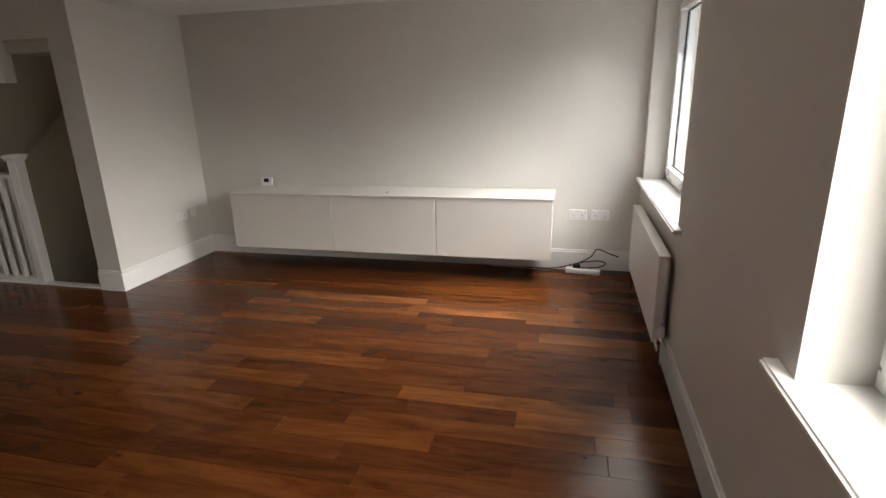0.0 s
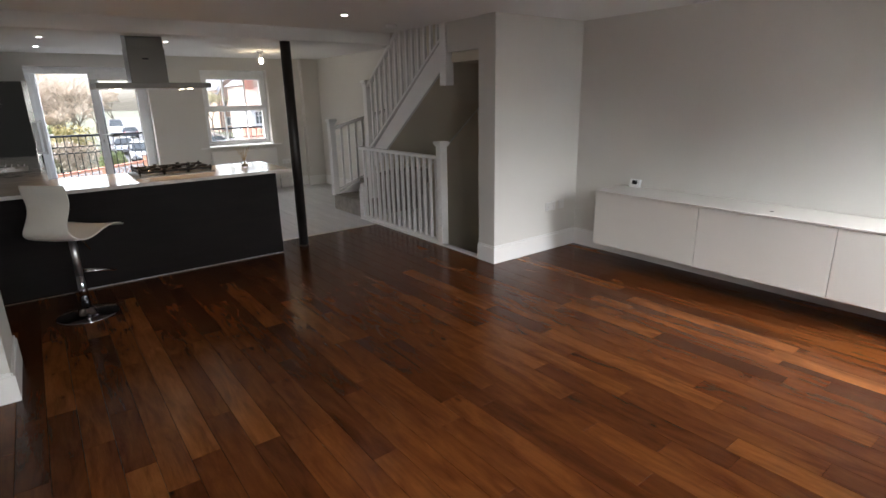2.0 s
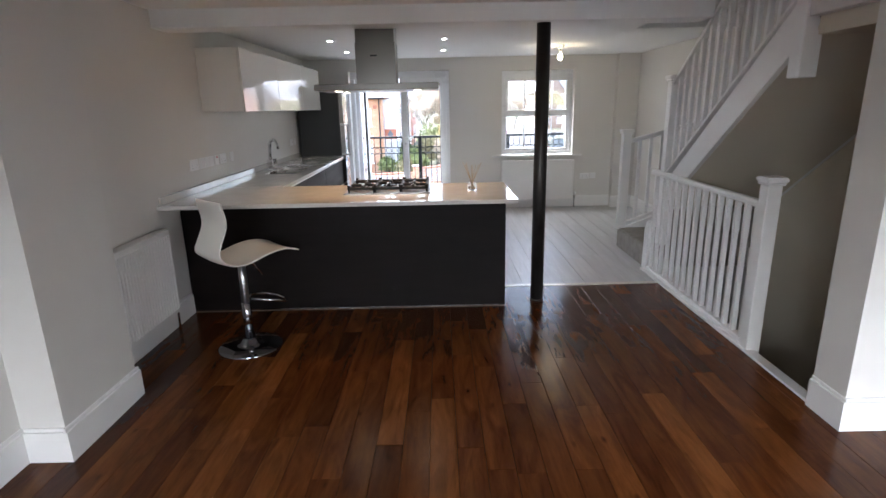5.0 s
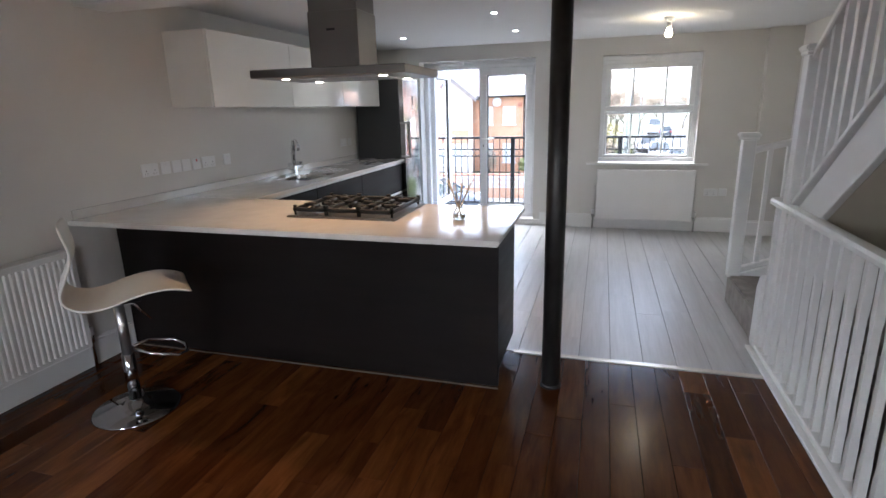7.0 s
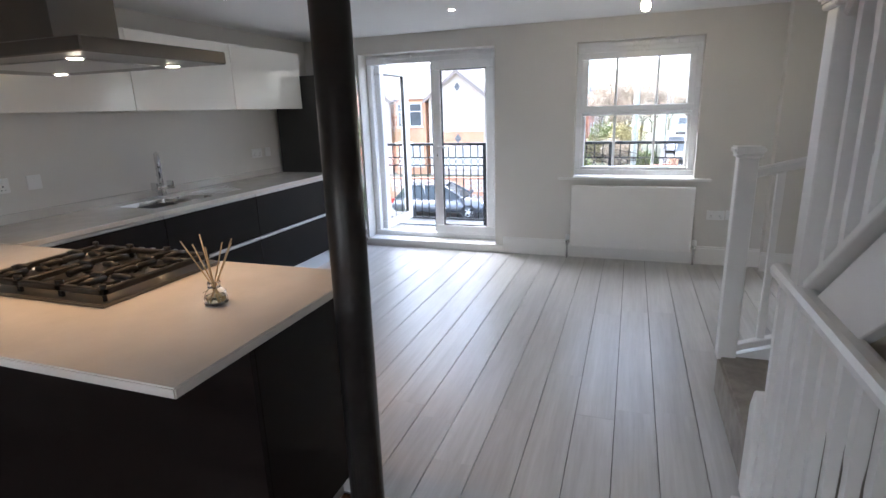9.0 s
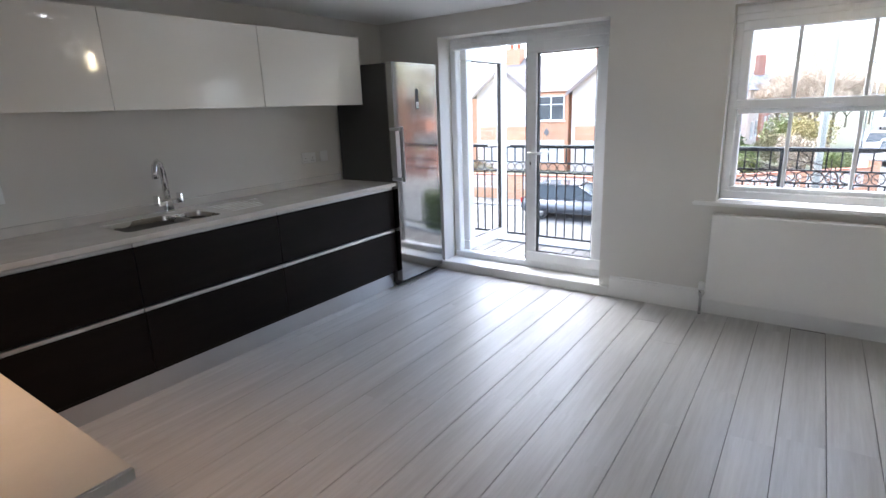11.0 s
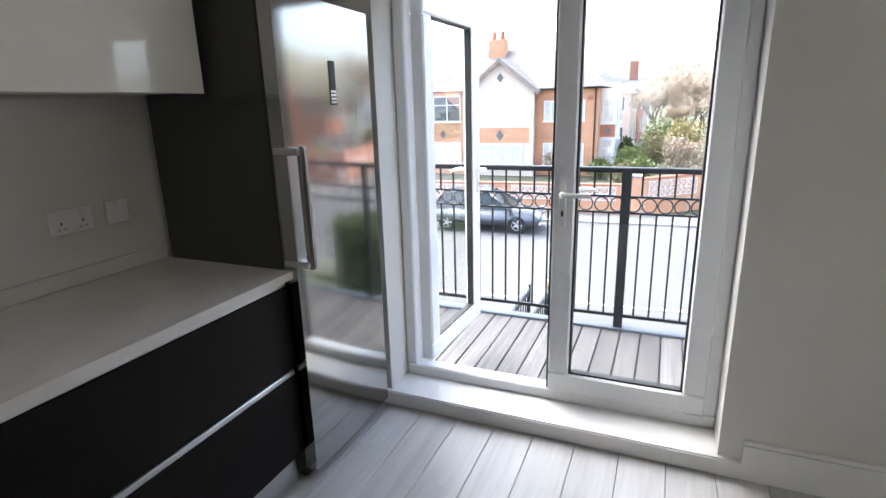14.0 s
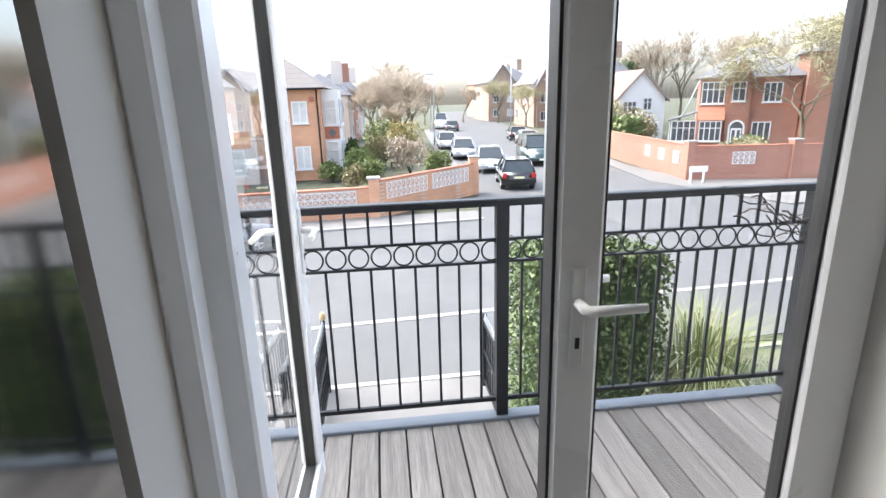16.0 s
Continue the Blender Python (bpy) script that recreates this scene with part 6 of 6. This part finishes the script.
def shrub(name, x, y, r, hgt, mat, label, n, size, seed):
    rnd = random.Random(seed)
    s = thing(name, (x, y, G), label, "shrub")
    bm = bm_new()
    for k in range(7):
        a = rnd.uniform(0, 6.28)
        c = (x + math.cos(a) * r * 0.45, y + math.sin(a) * r * 0.45, G + hgt * rnd.uniform(0.35, 0.62))
        leaf_cloud(bm, rnd, c, (r * 0.7, r * 0.7, hgt * 0.42), n // 7, size)
    part("leaves", bm, mat, s)
    st = bm_new()
    for k in range(4):
        a = rnd.uniform(0, 6.28)
        add_tube(st, [(x, y, G - 0.1), (x + math.cos(a) * r * 0.3, y + math.sin(a) * r * 0.3, G + hgt * 0.5)], [0.05, 0.02], 5)
    part("stems", st, BARK, s)


shrub("dome_bush", -43.0, -1.15, 0.6, 2.4, PRIVET, "dark evergreen bush beside the bay window", 1800, 0.06, 22)
shrub("dome_bush", -40.5, -0.6, 1.0, 1.95, EVERGREEN, "broad dark green bush in the garden", 2600, 0.05, 35)
shrub("dome_bush", -36.8, 0.2, 0.72, 1.7, EVERGREEN, "bright green clipped dome bush in the garden", 2600, 0.045, 21)
shrub("dome_bush", -38.0, 3.9, 0.8, 1.95, EVERGREEN, "round green bush at the garden corner", 2400, 0.045, 23)
shrub("flowering_shrub", -36.2, -0.8, 0.6, 1.5, OLIVE, "straggly olive shrub behind the garden wall", 1200, 0.04, 36)
shrub("flowering_shrub", -41.5, 2.5, 1.5, 2.5, TWIG, "pale brown spring shrub behind the wall", 3400, 0.045, 24)
shrub("flowering_shrub", -50.0, 2.8, 1.6, 3.4, YELLOW, "yellow flowering forsythia shrub", 3200, 0.05, 25)
shrub("flowering_shrub", -46.0, 1.4, 1.7, 2.5, OLIVE, "olive brown spring shrub in the garden", 2600, 0.05, 26)
shrub("flowering_shrub", -52.0, 0.7, 1.5, 3.4, EVERGREEN, "loose evergreen shrub in the garden", 2600, 0.06, 27)
shrub("wall_shrub", -39.9, -5.15, 0.62, 1.7, TWIG, "reddish shrub against the brick house", 1000, 0.045, 28)
shrub("wall_shrub", -39.9, -2.2, 0.8, 1.3, EVERGREEN, "small green shrub against the brick house", 1200, 0.06, 29)
shrub("garden_shrub", -37.6, 22.0, 1.6, 2.1, OLIVE, "straggly shrub behind the corner wall", 1800, 0.06, 30)
shrub("garden_shrub", -43.0, 26.8, 1.2, 1.8, EVERGREEN, "green shrub in front of the bay window", 1600, 0.06, 31)
shrub("garden_shrub", -55.0, 23.5, 2.6, 3.4, OLIVE, "straggly brown hedge by the white house", 2200, 0.09, 32)
shrub("garden_shrub", -30.2, -12.0, 1.2, 1.8, OLIVE, "yellowish shrub behind the garden wall", 1500, 0.06, 33)
shrub("garden_shrub", -30.6, -16.0, 1.3, 1.9, EVERGREEN, "green shrub behind the garden wall", 1500, 0.06, 34)


def tree(name, x, y, hgt, spread, mat, label, seed, leaves=0, leaf_size=0.1, depth=5, sprays=9, droop=0.25, girth=0.02, fork=0.35):
    """A tapered trunk with forking limbs; sprays of fine twigs and a few buds or leaves at the ends."""
    rnd = random.Random(seed)
    t = thing(name, (x, y, G), label, "tree")
    wood, crown = bm_new(), bm_new()
    def grow(p, d, ln, r, k):
        q = p + d * ln
        mid = p + d * ln * 0.5 + Vector((rnd.uniform(-1, 1), rnd.uniform(-1, 1), 0)) * ln * 0.08
        add_tube(wood, [p, mid, q], [r, r * 0.85, r * 0.7], 7 if k > 3 else 4 if k > 1 else 3, cap=False)
        if k <= 1:
            for _ in range(sprays if k == 0 else sprays // 3):
                e = (d + Vector((rnd.uniform(-1, 1), rnd.uniform(-1, 1), rnd.uniform(-0.7, 0.9))) * 1.0).normalized()
                s = e.orthogonal().normalized() * hgt * 0.0011
                L = ln * rnd.uniform(0.8, 1.9)
                m = q + e * L * 0.5 + Vector((0, 0, -0.3 * droop * L))
                f = q + e * L + Vector((0, 0, -droop * L))
                crown.faces.new([crown.verts.new(v) for v in (q - s, m - s * 0.7, f, m + s * 0.7, q + s)])
                for _ in range(leaves):
                    c = q + e * L * rnd.uniform(0.2, 1.0) + Vector((rnd.gauss(0, 0.2), rnd.gauss(0, 0.2), rnd.gauss(0, 0.2)))
                    a = Vector((rnd.uniform(-1, 1), rnd.uniform(-1, 1), rnd.uniform(-1, 1))).normalized()
                    b = a.orthogonal().normalized()
                    crown.faces.new([crown.verts.new(c + v * leaf_size * rnd.uniform(0.6, 1.3)) for v in (a * 1.5, b * 0.7, -a * 1.5, -b * 0.7)])
            if k == 0:
                return
        for _ in range(3 if k > 1 else 2 + (rnd.random() < 0.6)):
            e = (d * 0.8 + Vector((rnd.uniform(-1, 1), rnd.uniform(-1, 1), rnd.uniform(-0.2, 0.6))) * spread).normalized()
            grow(q, e, ln * rnd.uniform(0.66, 0.92), r * 0.56, k - 1)
    grow(Vector((x, y, G - 0.1)), Vector((rnd.uniform(-0.1, 0.1), rnd.uniform(-0.1, 0.1), 1)).normalized(), hgt * fork * 0.62, hgt * girth, depth)
    part("trunk", wood, BARKPALE, t)
    part("crown", crown, mat, t)


BARKPALE = surface("pale_olive_bark", (0.17, 0.145, 0.10), 0.9, vary=0.25, scale=6, bump=0.5, fine=30)
tree("bare_tree", -39.8, 27.8, 11.5, 1.0, TWIGOLIVE, "large spreading tree with fine olive spring twigs", 41, leaves=2, leaf_size=0.035, sprays=14, droop=0.7, girth=0.013)
tree("bare_tree", -38.6, 30.2, 12.5, 1.0, TWIGOLIVE, "large spreading tree with fine olive spring twigs", 42, leaves=2, leaf_size=0.035, sprays=14, droop=0.75, girth=0.013)
for i, (x, y, hh) in enumerate(((-55, 0.6, 8.0), (-58, 2.6, 9.8), (-54, 2.6, 6.4), (-62, 3.8, 8.8), (-60, 0.4, 8.8), (-66, 2.2, 10.6), (-98, 6.0, 8.0), (-106, 9.0, 9.0), (-118, 13.0, 10.0), (-112, 17.0, 9.0))):
    tree("street_tree", x, y, hh, 0.62, TWIG, "bare pale brown tree beside the side street", 50 + i, sprays=14, droop=0.05, fork=0.3)
for i, (x, y, hh) in enumerate(((-57.0, 21.5, 5.0), (-88, 22.8, 8.0), (-106, 22.5, 9.0))):
    tree("hedge_tree", x, y, hh, 0.8, TWIGOLIVE, "olive spring tree above the street hedge", 80 + i, leaves=1, leaf_size=0.06)
for i, (x, y, hh) in enumerate(((-78, 38, 13), (-84, 45, 14), (-74, 49, 13), (-90, 36, 14), (-82, 54, 14), (-95, 60, 15), (-70, 44, 12), (-66, 52, 13), (-86, 40, 14))):
    tree("tall_tree", x, y, hh, 0.5, TWIG, "tall bare grey tree on the skyline", 60 + i, sprays=8, droop=0.05)
tree("ivy_tree", -78, 33.2, 9.5, 0.16, PRIVET, "tall narrow tree covered in dark ivy", 71, leaves=7, leaf_size=0.13, depth=4, sprays=6)


def pampas(x, y, seed, n=420, hgt=1.9):
    rnd = random.Random(seed)
    p = thing("pampas_grass", (x, y, G), "tall arching clump of straw coloured grass", "grass clump")
    bm = bm_new()
    for _ in range(n):
        a, lean, L = rnd.uniform(0, 6.28), rnd.uniform(0.15, 0.75), hgt * rnd.uniform(0.7, 1.25)
        d = Vector((math.cos(a), math.sin(a), 0))
        s = Vector((-d.y, d.x, 0)) * 0.008
        b0 = Vector((x, y, G)) + d * rnd.uniform(0, 0.25)
        m = b0 + d * lean * L * 0.35 + Vector((0, 0, L * 0.65))
        e = b0 + d * lean * L + Vector((0, 0, L * (0.85 - lean * 0.35)))
        for q0, q1, w0, w1 in ((b0, m, 1, 0.9), (m, e, 0.9, 0.1)):
            bm.faces.new([bm.verts.new(v) for v in (q0 - s * w0, q0 + s * w0, q1 + s * w1, q1 - s * w1)])
    part("blades", bm, STRAW, p)


pampas(-13.4, 4.35, 5, 700, 2.2)
pampas(-12.6, 5.0, 6, 600, 1.9)
pampas(-11.9, 4.3, 7, 500, 1.5)


def vine():
    v = thing("climbing_vine", (X_R, 3.2, Z_D), "dark leafless climber wound round the railing", "climber")
    rnd = random.Random(9)
    bm = bm_new()
    for k in range(13):
        hang = k >= 9
        y = rnd.uniform(2.25, 2.9) if not hang else rnd.uniform(2.95, 3.35)
        z, a, c = rnd.uniform(0.82, 1.02), rnd.uniform(-0.6, 0.6), rnd.uniform(0, 6.28)
        if hang:
            a = -1.45
        pts = []
        for i in range(26):
            pts.append((X_R + 0.022 * math.cos(c + i * 0.7), y, z))
            a += rnd.uniform(-0.55, 0.55) - (0.10 * (a + 1.4) if hang else 0.14 * a + (z - 0.85) * 0.9)
            y, z = y + 0.030 * math.cos(a), z + 0.030 * math.sin(a)
            z = max(z, 0.02)
            if i % 6 == 5:
                p = Vector(pts[-1])
                q = Vector((rnd.uniform(-1, 1), rnd.uniform(-1, 1), rnd.uniform(-1, 1))).normalized()
                w = q.orthogonal().normalized()
                bm.faces.new([bm.verts.new(p + g) for g in (q * 0.0, w * 0.007 + q * 0.012, q * 0.026, -w * 0.007 + q * 0.012)])
        part("stem", tube(pts, [0.0045 - 0.0001 * i for i in range(26)], 5), BARKDARK, v)
    part("dry_leaves", bm, BARKDARK, v)


BARKDARK = surface("dark_stem", (0.05, 0.035, 0.03), 0.8, vary=0.2)
vine()


# ---------------------------------------------------------------- outside: vehicles, gates, lamp columns
TYRE = surface("tyre_rubber", (0.025, 0.025, 0.027), 0.8, vary=0.1)
CARGLASS = surface("car_glass", (0.04, 0.05, 0.055), 0.06, vary=0.1, bump=0.0)
TAIL = surface("tail_light", (0.40, 0.02, 0.02), 0.2, bump=0.0)
HEADLIGHT = surface("headlight_glass", (0.65, 0.67, 0.70), 0.1, bump=0.0)
NUMBERPLATE = surface("pale_number_plate", (0.70, 0.66, 0.42), 0.5, bump=0.0)


def car_paint(name, c):
    return surface(name, c, 0.22, metal=0.3, vary=0.03, bump=0.0, coat=0.8)


def car(paint, label, x, y, heading, L=4.3, W=1.78, H=1.5, van=False):
    """A car about its own middle: nose to local +x; lower body, cabin, glass, wheels, lamps."""
    c = thing("parked_car", (0, 0, 0), label, "car")
    h, w = L / 2, W / 2
    sill, belt = 0.28, H * 0.60
    low = [(-h, 0.38), (-h + 0.12, sill), (h - 0.15, sill), (h, 0.42), (h - 0.03, 0.62), (h - 0.25, belt - 0.16), (h * 0.42, belt), (-h + 0.10, belt + 0.02), (-h, belt - 0.2)]
    bm = prism(low, "y", -w, w)
    bmesh.ops.bevel(bm, geom=bm.edges[:], offset=0.07, segments=2, affect="EDGES", clamp_overlap=True)
    for f in bm.faces:
        f.smooth = True
    part("body", bm, paint, c)
    front, back = (h * 0.52, -h + (0.05 if van else 0.18))
    tf, tb = (h * 0.12, -h + (0.12 if van else 0.62))
    def shell(inset, grow):
        m = bm_new()
        lo = [m.verts.new((px, s * (w - 0.05), belt - 0.02)) for px, s in ((front + grow, -1), (front + grow, 1), (back - grow, 1), (back - grow, -1))]
        hi = [m.verts.new((px, s * (w - 0.24), H - inset)) for px, s in ((tf + grow, -1), (tf + grow, 1), (tb - grow, 1), (tb - grow, -1))]
        m.faces.new(list(reversed(lo))), m.faces.new(hi)
        for k in range(4):
            m.faces.new((lo[k], lo[(k + 1) % 4], hi[(k + 1) % 4], hi[k]))
        bmesh.ops.bevel(m, geom=m.edges[:], offset=0.04, segments=2, affect="EDGES", clamp_overlap=True)
        return m
    part("glasshouse", shell(0.05, 0.0), CARGLASS, c)
    roof = bm_new()
    add_box(roof, (tb - 0.02, -w + 0.24, H - 0.06), (tf + 0.02, w - 0.24, H), 0.03, 2)
    top = part("roof", roof, paint, c)
    for s in (-1, 1):
        for xa, xb in ((front, tf), (back, tb), ((front + back) / 2 - 0.1, (tf + tb) / 2 - 0.05)):
            part("pillar", tube([(xa, s * (w - 0.045), belt), (xb, s * (w - 0.235), H - 0.03)], 0.035, 6), paint, top)
    for sx in (h * 0.62, -h * 0.62):
        for s in (-1, 1):
            rings = [(0.20, 0.10), (0.31, 0.10), (0.325, 0.06), (0.325, -0.06), (0.31, -0.10), (0.20, -0.10)]
            tyre = bm_new()
            vs = [[tyre.verts.new((sx + r * math.cos(a), s * (w - 0.10) + o, 0.325 + r * math.sin(a))) for a in [2 * math.pi * k / 22 for k in range(22)]] for r, o in rings]
            for a, b in zip(vs, vs[1:] + vs[:1]):
                for k in range(22):
                    tyre.faces.new((a[k], a[(k + 1) % 22], b[(k + 1) % 22], b[k]))
            bmesh.ops.recalc_face_normals(tyre, faces=tyre.faces[:])
            wo = part("wheel", tyre, TYRE, c)
            rim = bm_new()
            yo = s * (w - 0.02)
            for k in range(5):
                a = 2 * math.pi * k / 5
                add_tube(rim, [(sx, yo, 0.325), (sx + 0.2 * math.cos(a), yo - s * 0.01, 0.325 + 0.2 * math.sin(a))], [0.045, 0.03], 6)
            add_tube(rim, [(sx + 0.2 * math.cos(a), yo - s * 0.01, 0.325 + 0.2 * math.sin(a)) for a in [2 * math.pi * k / 18 for k in range(19)]], 0.018, 5, cap=False)
            part("rim", rim, ALU, wo)
    for s in (-1, 1):
        part("headlight", box((h - 0.24, s * (w - 0.45), 0.58), (h - 0.02, s * (w - 0.07), 0.74), 0.03), HEADLIGHT, c)
        part("tail_light", box((-h + 0.12, s * (w - 0.24), 0.64), (-h - 0.01, s * (w - 0.05), belt), 0.02), TAIL, c)
        part("mirror", box((front - 0.12, s * (w - 0.02), belt), (front + 0.06, s * (w + 0.14), belt + 0.14), 0.03), paint, c)
    part("front_plate", box((h - 0.02, -0.26, 0.42), (h + 0.015, 0.26, 0.53)), WHITEWASH, c)
    part("rear_plate", box((-h - 0.015, -0.26, 0.62), (-h + 0.02, 0.26, 0.73)), NUMBERPLATE, c)
    c.matrix_basis = Matrix.Translation((x, y, G - 0.07)) @ Matrix.Rotation(radians(heading), 4, "Z")
    return c


NAVY, SILVER, BLACKCAR = car_paint("grey_blue_car_paint", (0.12, 0.13, 0.15)), car_paint("silver_car_paint", (0.50, 0.51, 0.52)), car_paint("black_car_paint", (0.02, 0.02, 0.022))
GREENVAN, WHITECAR = car_paint("dark_green_van_paint", (0.03, 0.06, 0.055)), car_paint("white_car_paint", (0.72, 0.72, 0.72))
car(NAVY, "blue grey estate car parked at the far kerb", -25.5, -4.7, 94, 4.25, 1.8, 1.42)
car(BLACKCAR, "black hatchback parked in the side street", -35.6, 7.7, 173, 3.9, 1.72, 1.5)
car(SILVER, "silver hatchback parked in the side street", -42.0, 7.7, -7, 4.1, 1.75, 1.5)
car(SILVER, "silver car parked further up the side street", -50.0, 7.2, -4, 4.2, 1.75, 1.5)
car(WHITECAR, "white car parked further up the side street", -58.6, 7.0, -4, 4.2, 1.75, 1.5)
car(GREENVAN, "dark green people carrier parked across the side street", -44.9, 11.6, -4, 4.9, 1.95, 1.95, van=True)
car(SILVER, "silver car parked across the side street", -59.0, 14.8, 173, 4.2, 1.75, 1.45)
car(BLACKCAR, "dark car parked across the side street", -66.0, 15.6, 173, 4.2, 1.75, 1.45)
car(NAVY, "blue grey car parked across the side street", -86.0, 11.2, 176, 4.2, 1.75, 1.45)
car(WHITECAR, "white van parked far up the side street", -93.0, 10.4, -4, 5.4, 1.98, 2.4, van=True)
car(BLACKCAR, "black hatchback parked facing out of the side street", -39.4, 12.0, -4, 3.9, 1.72, 1.48)


def lamp_column(x, y, hgt, label):
    c = thing("street_lamp", (x, y, G), label, "street lamp")
    part("base", lathe(x, y, [(0.09, G - 0.1), (0.09, G + 1.2), (0.065, G + 1.3)], 14), LAMPGREY, c)
    part("column", tube([(x, y, G + 1.25), (x, y, G + hgt)], [0.062, 0.045], 12), LAMPGREY, c)
    part("lantern", box((x - 0.15, y - 0.75, G + hgt - 0.05), (x + 0.15, y + 0.05, G + hgt + 0.1), 0.04), LAMPGREY, c)


lamp_column(-15.6, 3.10, 9.5, "tall pale grey street lamp column at the kerb")
lamp_column(-62.0, 6.2, 6.8, "slim pale street lamp column up the side street")
lamp_column(-66.0, 15.0, 8.5, "slim pale street lamp column up the side street")
lamp_column(-84.0, 8.0, 7.0, "slim pale street lamp column up the side street")


def gate(x0, x1, y, label):
    g = thing("iron_gate", ((x0 + x1) / 2, y, G), label, "gate", "open driveway gates")
    part("gate_frame", bar_gate(x0, x1, y), IRON, g)
    n = 10
    for k in range(n):
        x = x0 + (x1 - x0) * (k + 0.5) / n
        bar = part("bar", box((x - 0.01, y - 0.01, G + 0.08), (x + 0.01, y + 0.01, G + 1.13)), IRON, g)
        part("finial", lathe(x, y, [(0.012, G + 1.13), (0.03, G + 1.18), (0.004, G + 1.27)], 8), LAMPGREY, bar)


def bar_gate(x0, x1, y):
    bm = bm_new()
    for z in (0.08, 0.60, 1.08):
        add_box(bm, (x0, y - 0.02, G + z), (x1, y + 0.02, G + z + 0.05))
    for x in (x0, x1):
        add_box(bm, (x - 0.03, y - 0.03, G), (x + 0.03, y + 0.03, G + 1.25))
    return bm


gate(-15.8, -14.2, -0.70, "black iron driveway gate with pale finials, open")
gate(-15.8, -14.2, -0.35, "black iron driveway gate with pale finials, open")
gate(-15.6, -14.3, 2.15, "black iron driveway gate with pale finials, open")
solo("gate_finial_ball", lathe(-15.8, -0.35, [(0.03, G + 1.25), (0.055, G + 1.30), (0.035, G + 1.36), (0.01, G + 1.38)], 12), REED, "terracotta ball finial on the gate post", "finial")

# ---------------------------------------------------------------- floor boards
def boards(owner_name, label, at, x0, x1, y0, y1, width, lengths, mat, seed, z_top, gap, clip=None, limit=300):
    """Floor boards in staggered rows along x, each an object of its own on shared meshes."""
    owner = thing(owner_name, at, label, "floor", kind="structure")
    rnd = random.Random(seed)
    sizes = {}
    def board(ln):
        if ln not in sizes and len(lengths) == 1:
            c, w, e = 0.0012, width / 2 - gap, ln / 2
            sizes[ln] = mesh_of("floor_board", prism([(-w, -0.009), (w, -0.009), (w, -c), (w - c, 0.0), (-w + c, 0.0), (-w, -c)], "x", -e, e), mat)
        if ln not in sizes:
            sizes[ln] = mesh_of("floor_board", box((-ln / 2 + 0.0002, -width / 2 + gap, -0.009), (ln / 2 - 0.0002, width / 2 - gap, 0.0), 0.0012), mat)
        return sizes[ln]
    count, y = 0, y0
    while y < y1 - 0.02:
        x = x0 - rnd.random() * max(lengths)
        while x < x1 - 0.01:
            ln = rnd.choice(lengths)
            a, b = max(x, x0), min(x + ln, x1)
            x += ln
            if b - a < 0.04:
                continue
            ln2 = round((b - a) / 0.01) * 0.01
            w1 = min(y + width, y1)
            cy = y + width / 2
            if clip and clip((a + b) / 2, cy):
                continue
            ob = new("floor_board", board(ln2))
            ob.parent = owner
            ob.matrix_parent_inverse = owner.matrix_basis.inverted()
            ob.matrix_basis = Matrix.Translation(((a + b) / 2, cy, z_top + (rnd.uniform(-0.0006, 0.0) if len(lengths) > 1 else 0.0)))
            count += 1
        y += width
    return count


boards("floor", "dark glossy walnut plank floor with warm variation", (-2, 1.5, 0), X_THR + 0.006, X_E, Y_K, 3.475, 0.1265, [0.55, 0.75, 0.95, 1.15, 1.35], WALNUT, 11, 0.0, 0.0007)
boards("floor_alcove", "dark glossy walnut plank floor with warm variation", (-1, 4.1, 0), -2.95, X_E, 3.475, Y_N - 0.002, 0.1265, [0.55, 0.75, 0.95, 1.15, 1.35], WALNUT, 12, 0.0, 0.0007)
boards("floor_kitchen", "pale grey wood-effect laminate floor", (-7, 2, 0), X_W, X_THR - 0.006, -0.476, 3.52, 0.185, [1.38], LAMINATE, 13, 0.0, 0.0017)
boards("floor_stair_foot", "pale grey wood-effect laminate floor", (-7.7, 4, 0), X_W, -6.47, 3.594, Y_NK, 0.185, [1.38], LAMINATE, 14, 0.0, 0.0017)
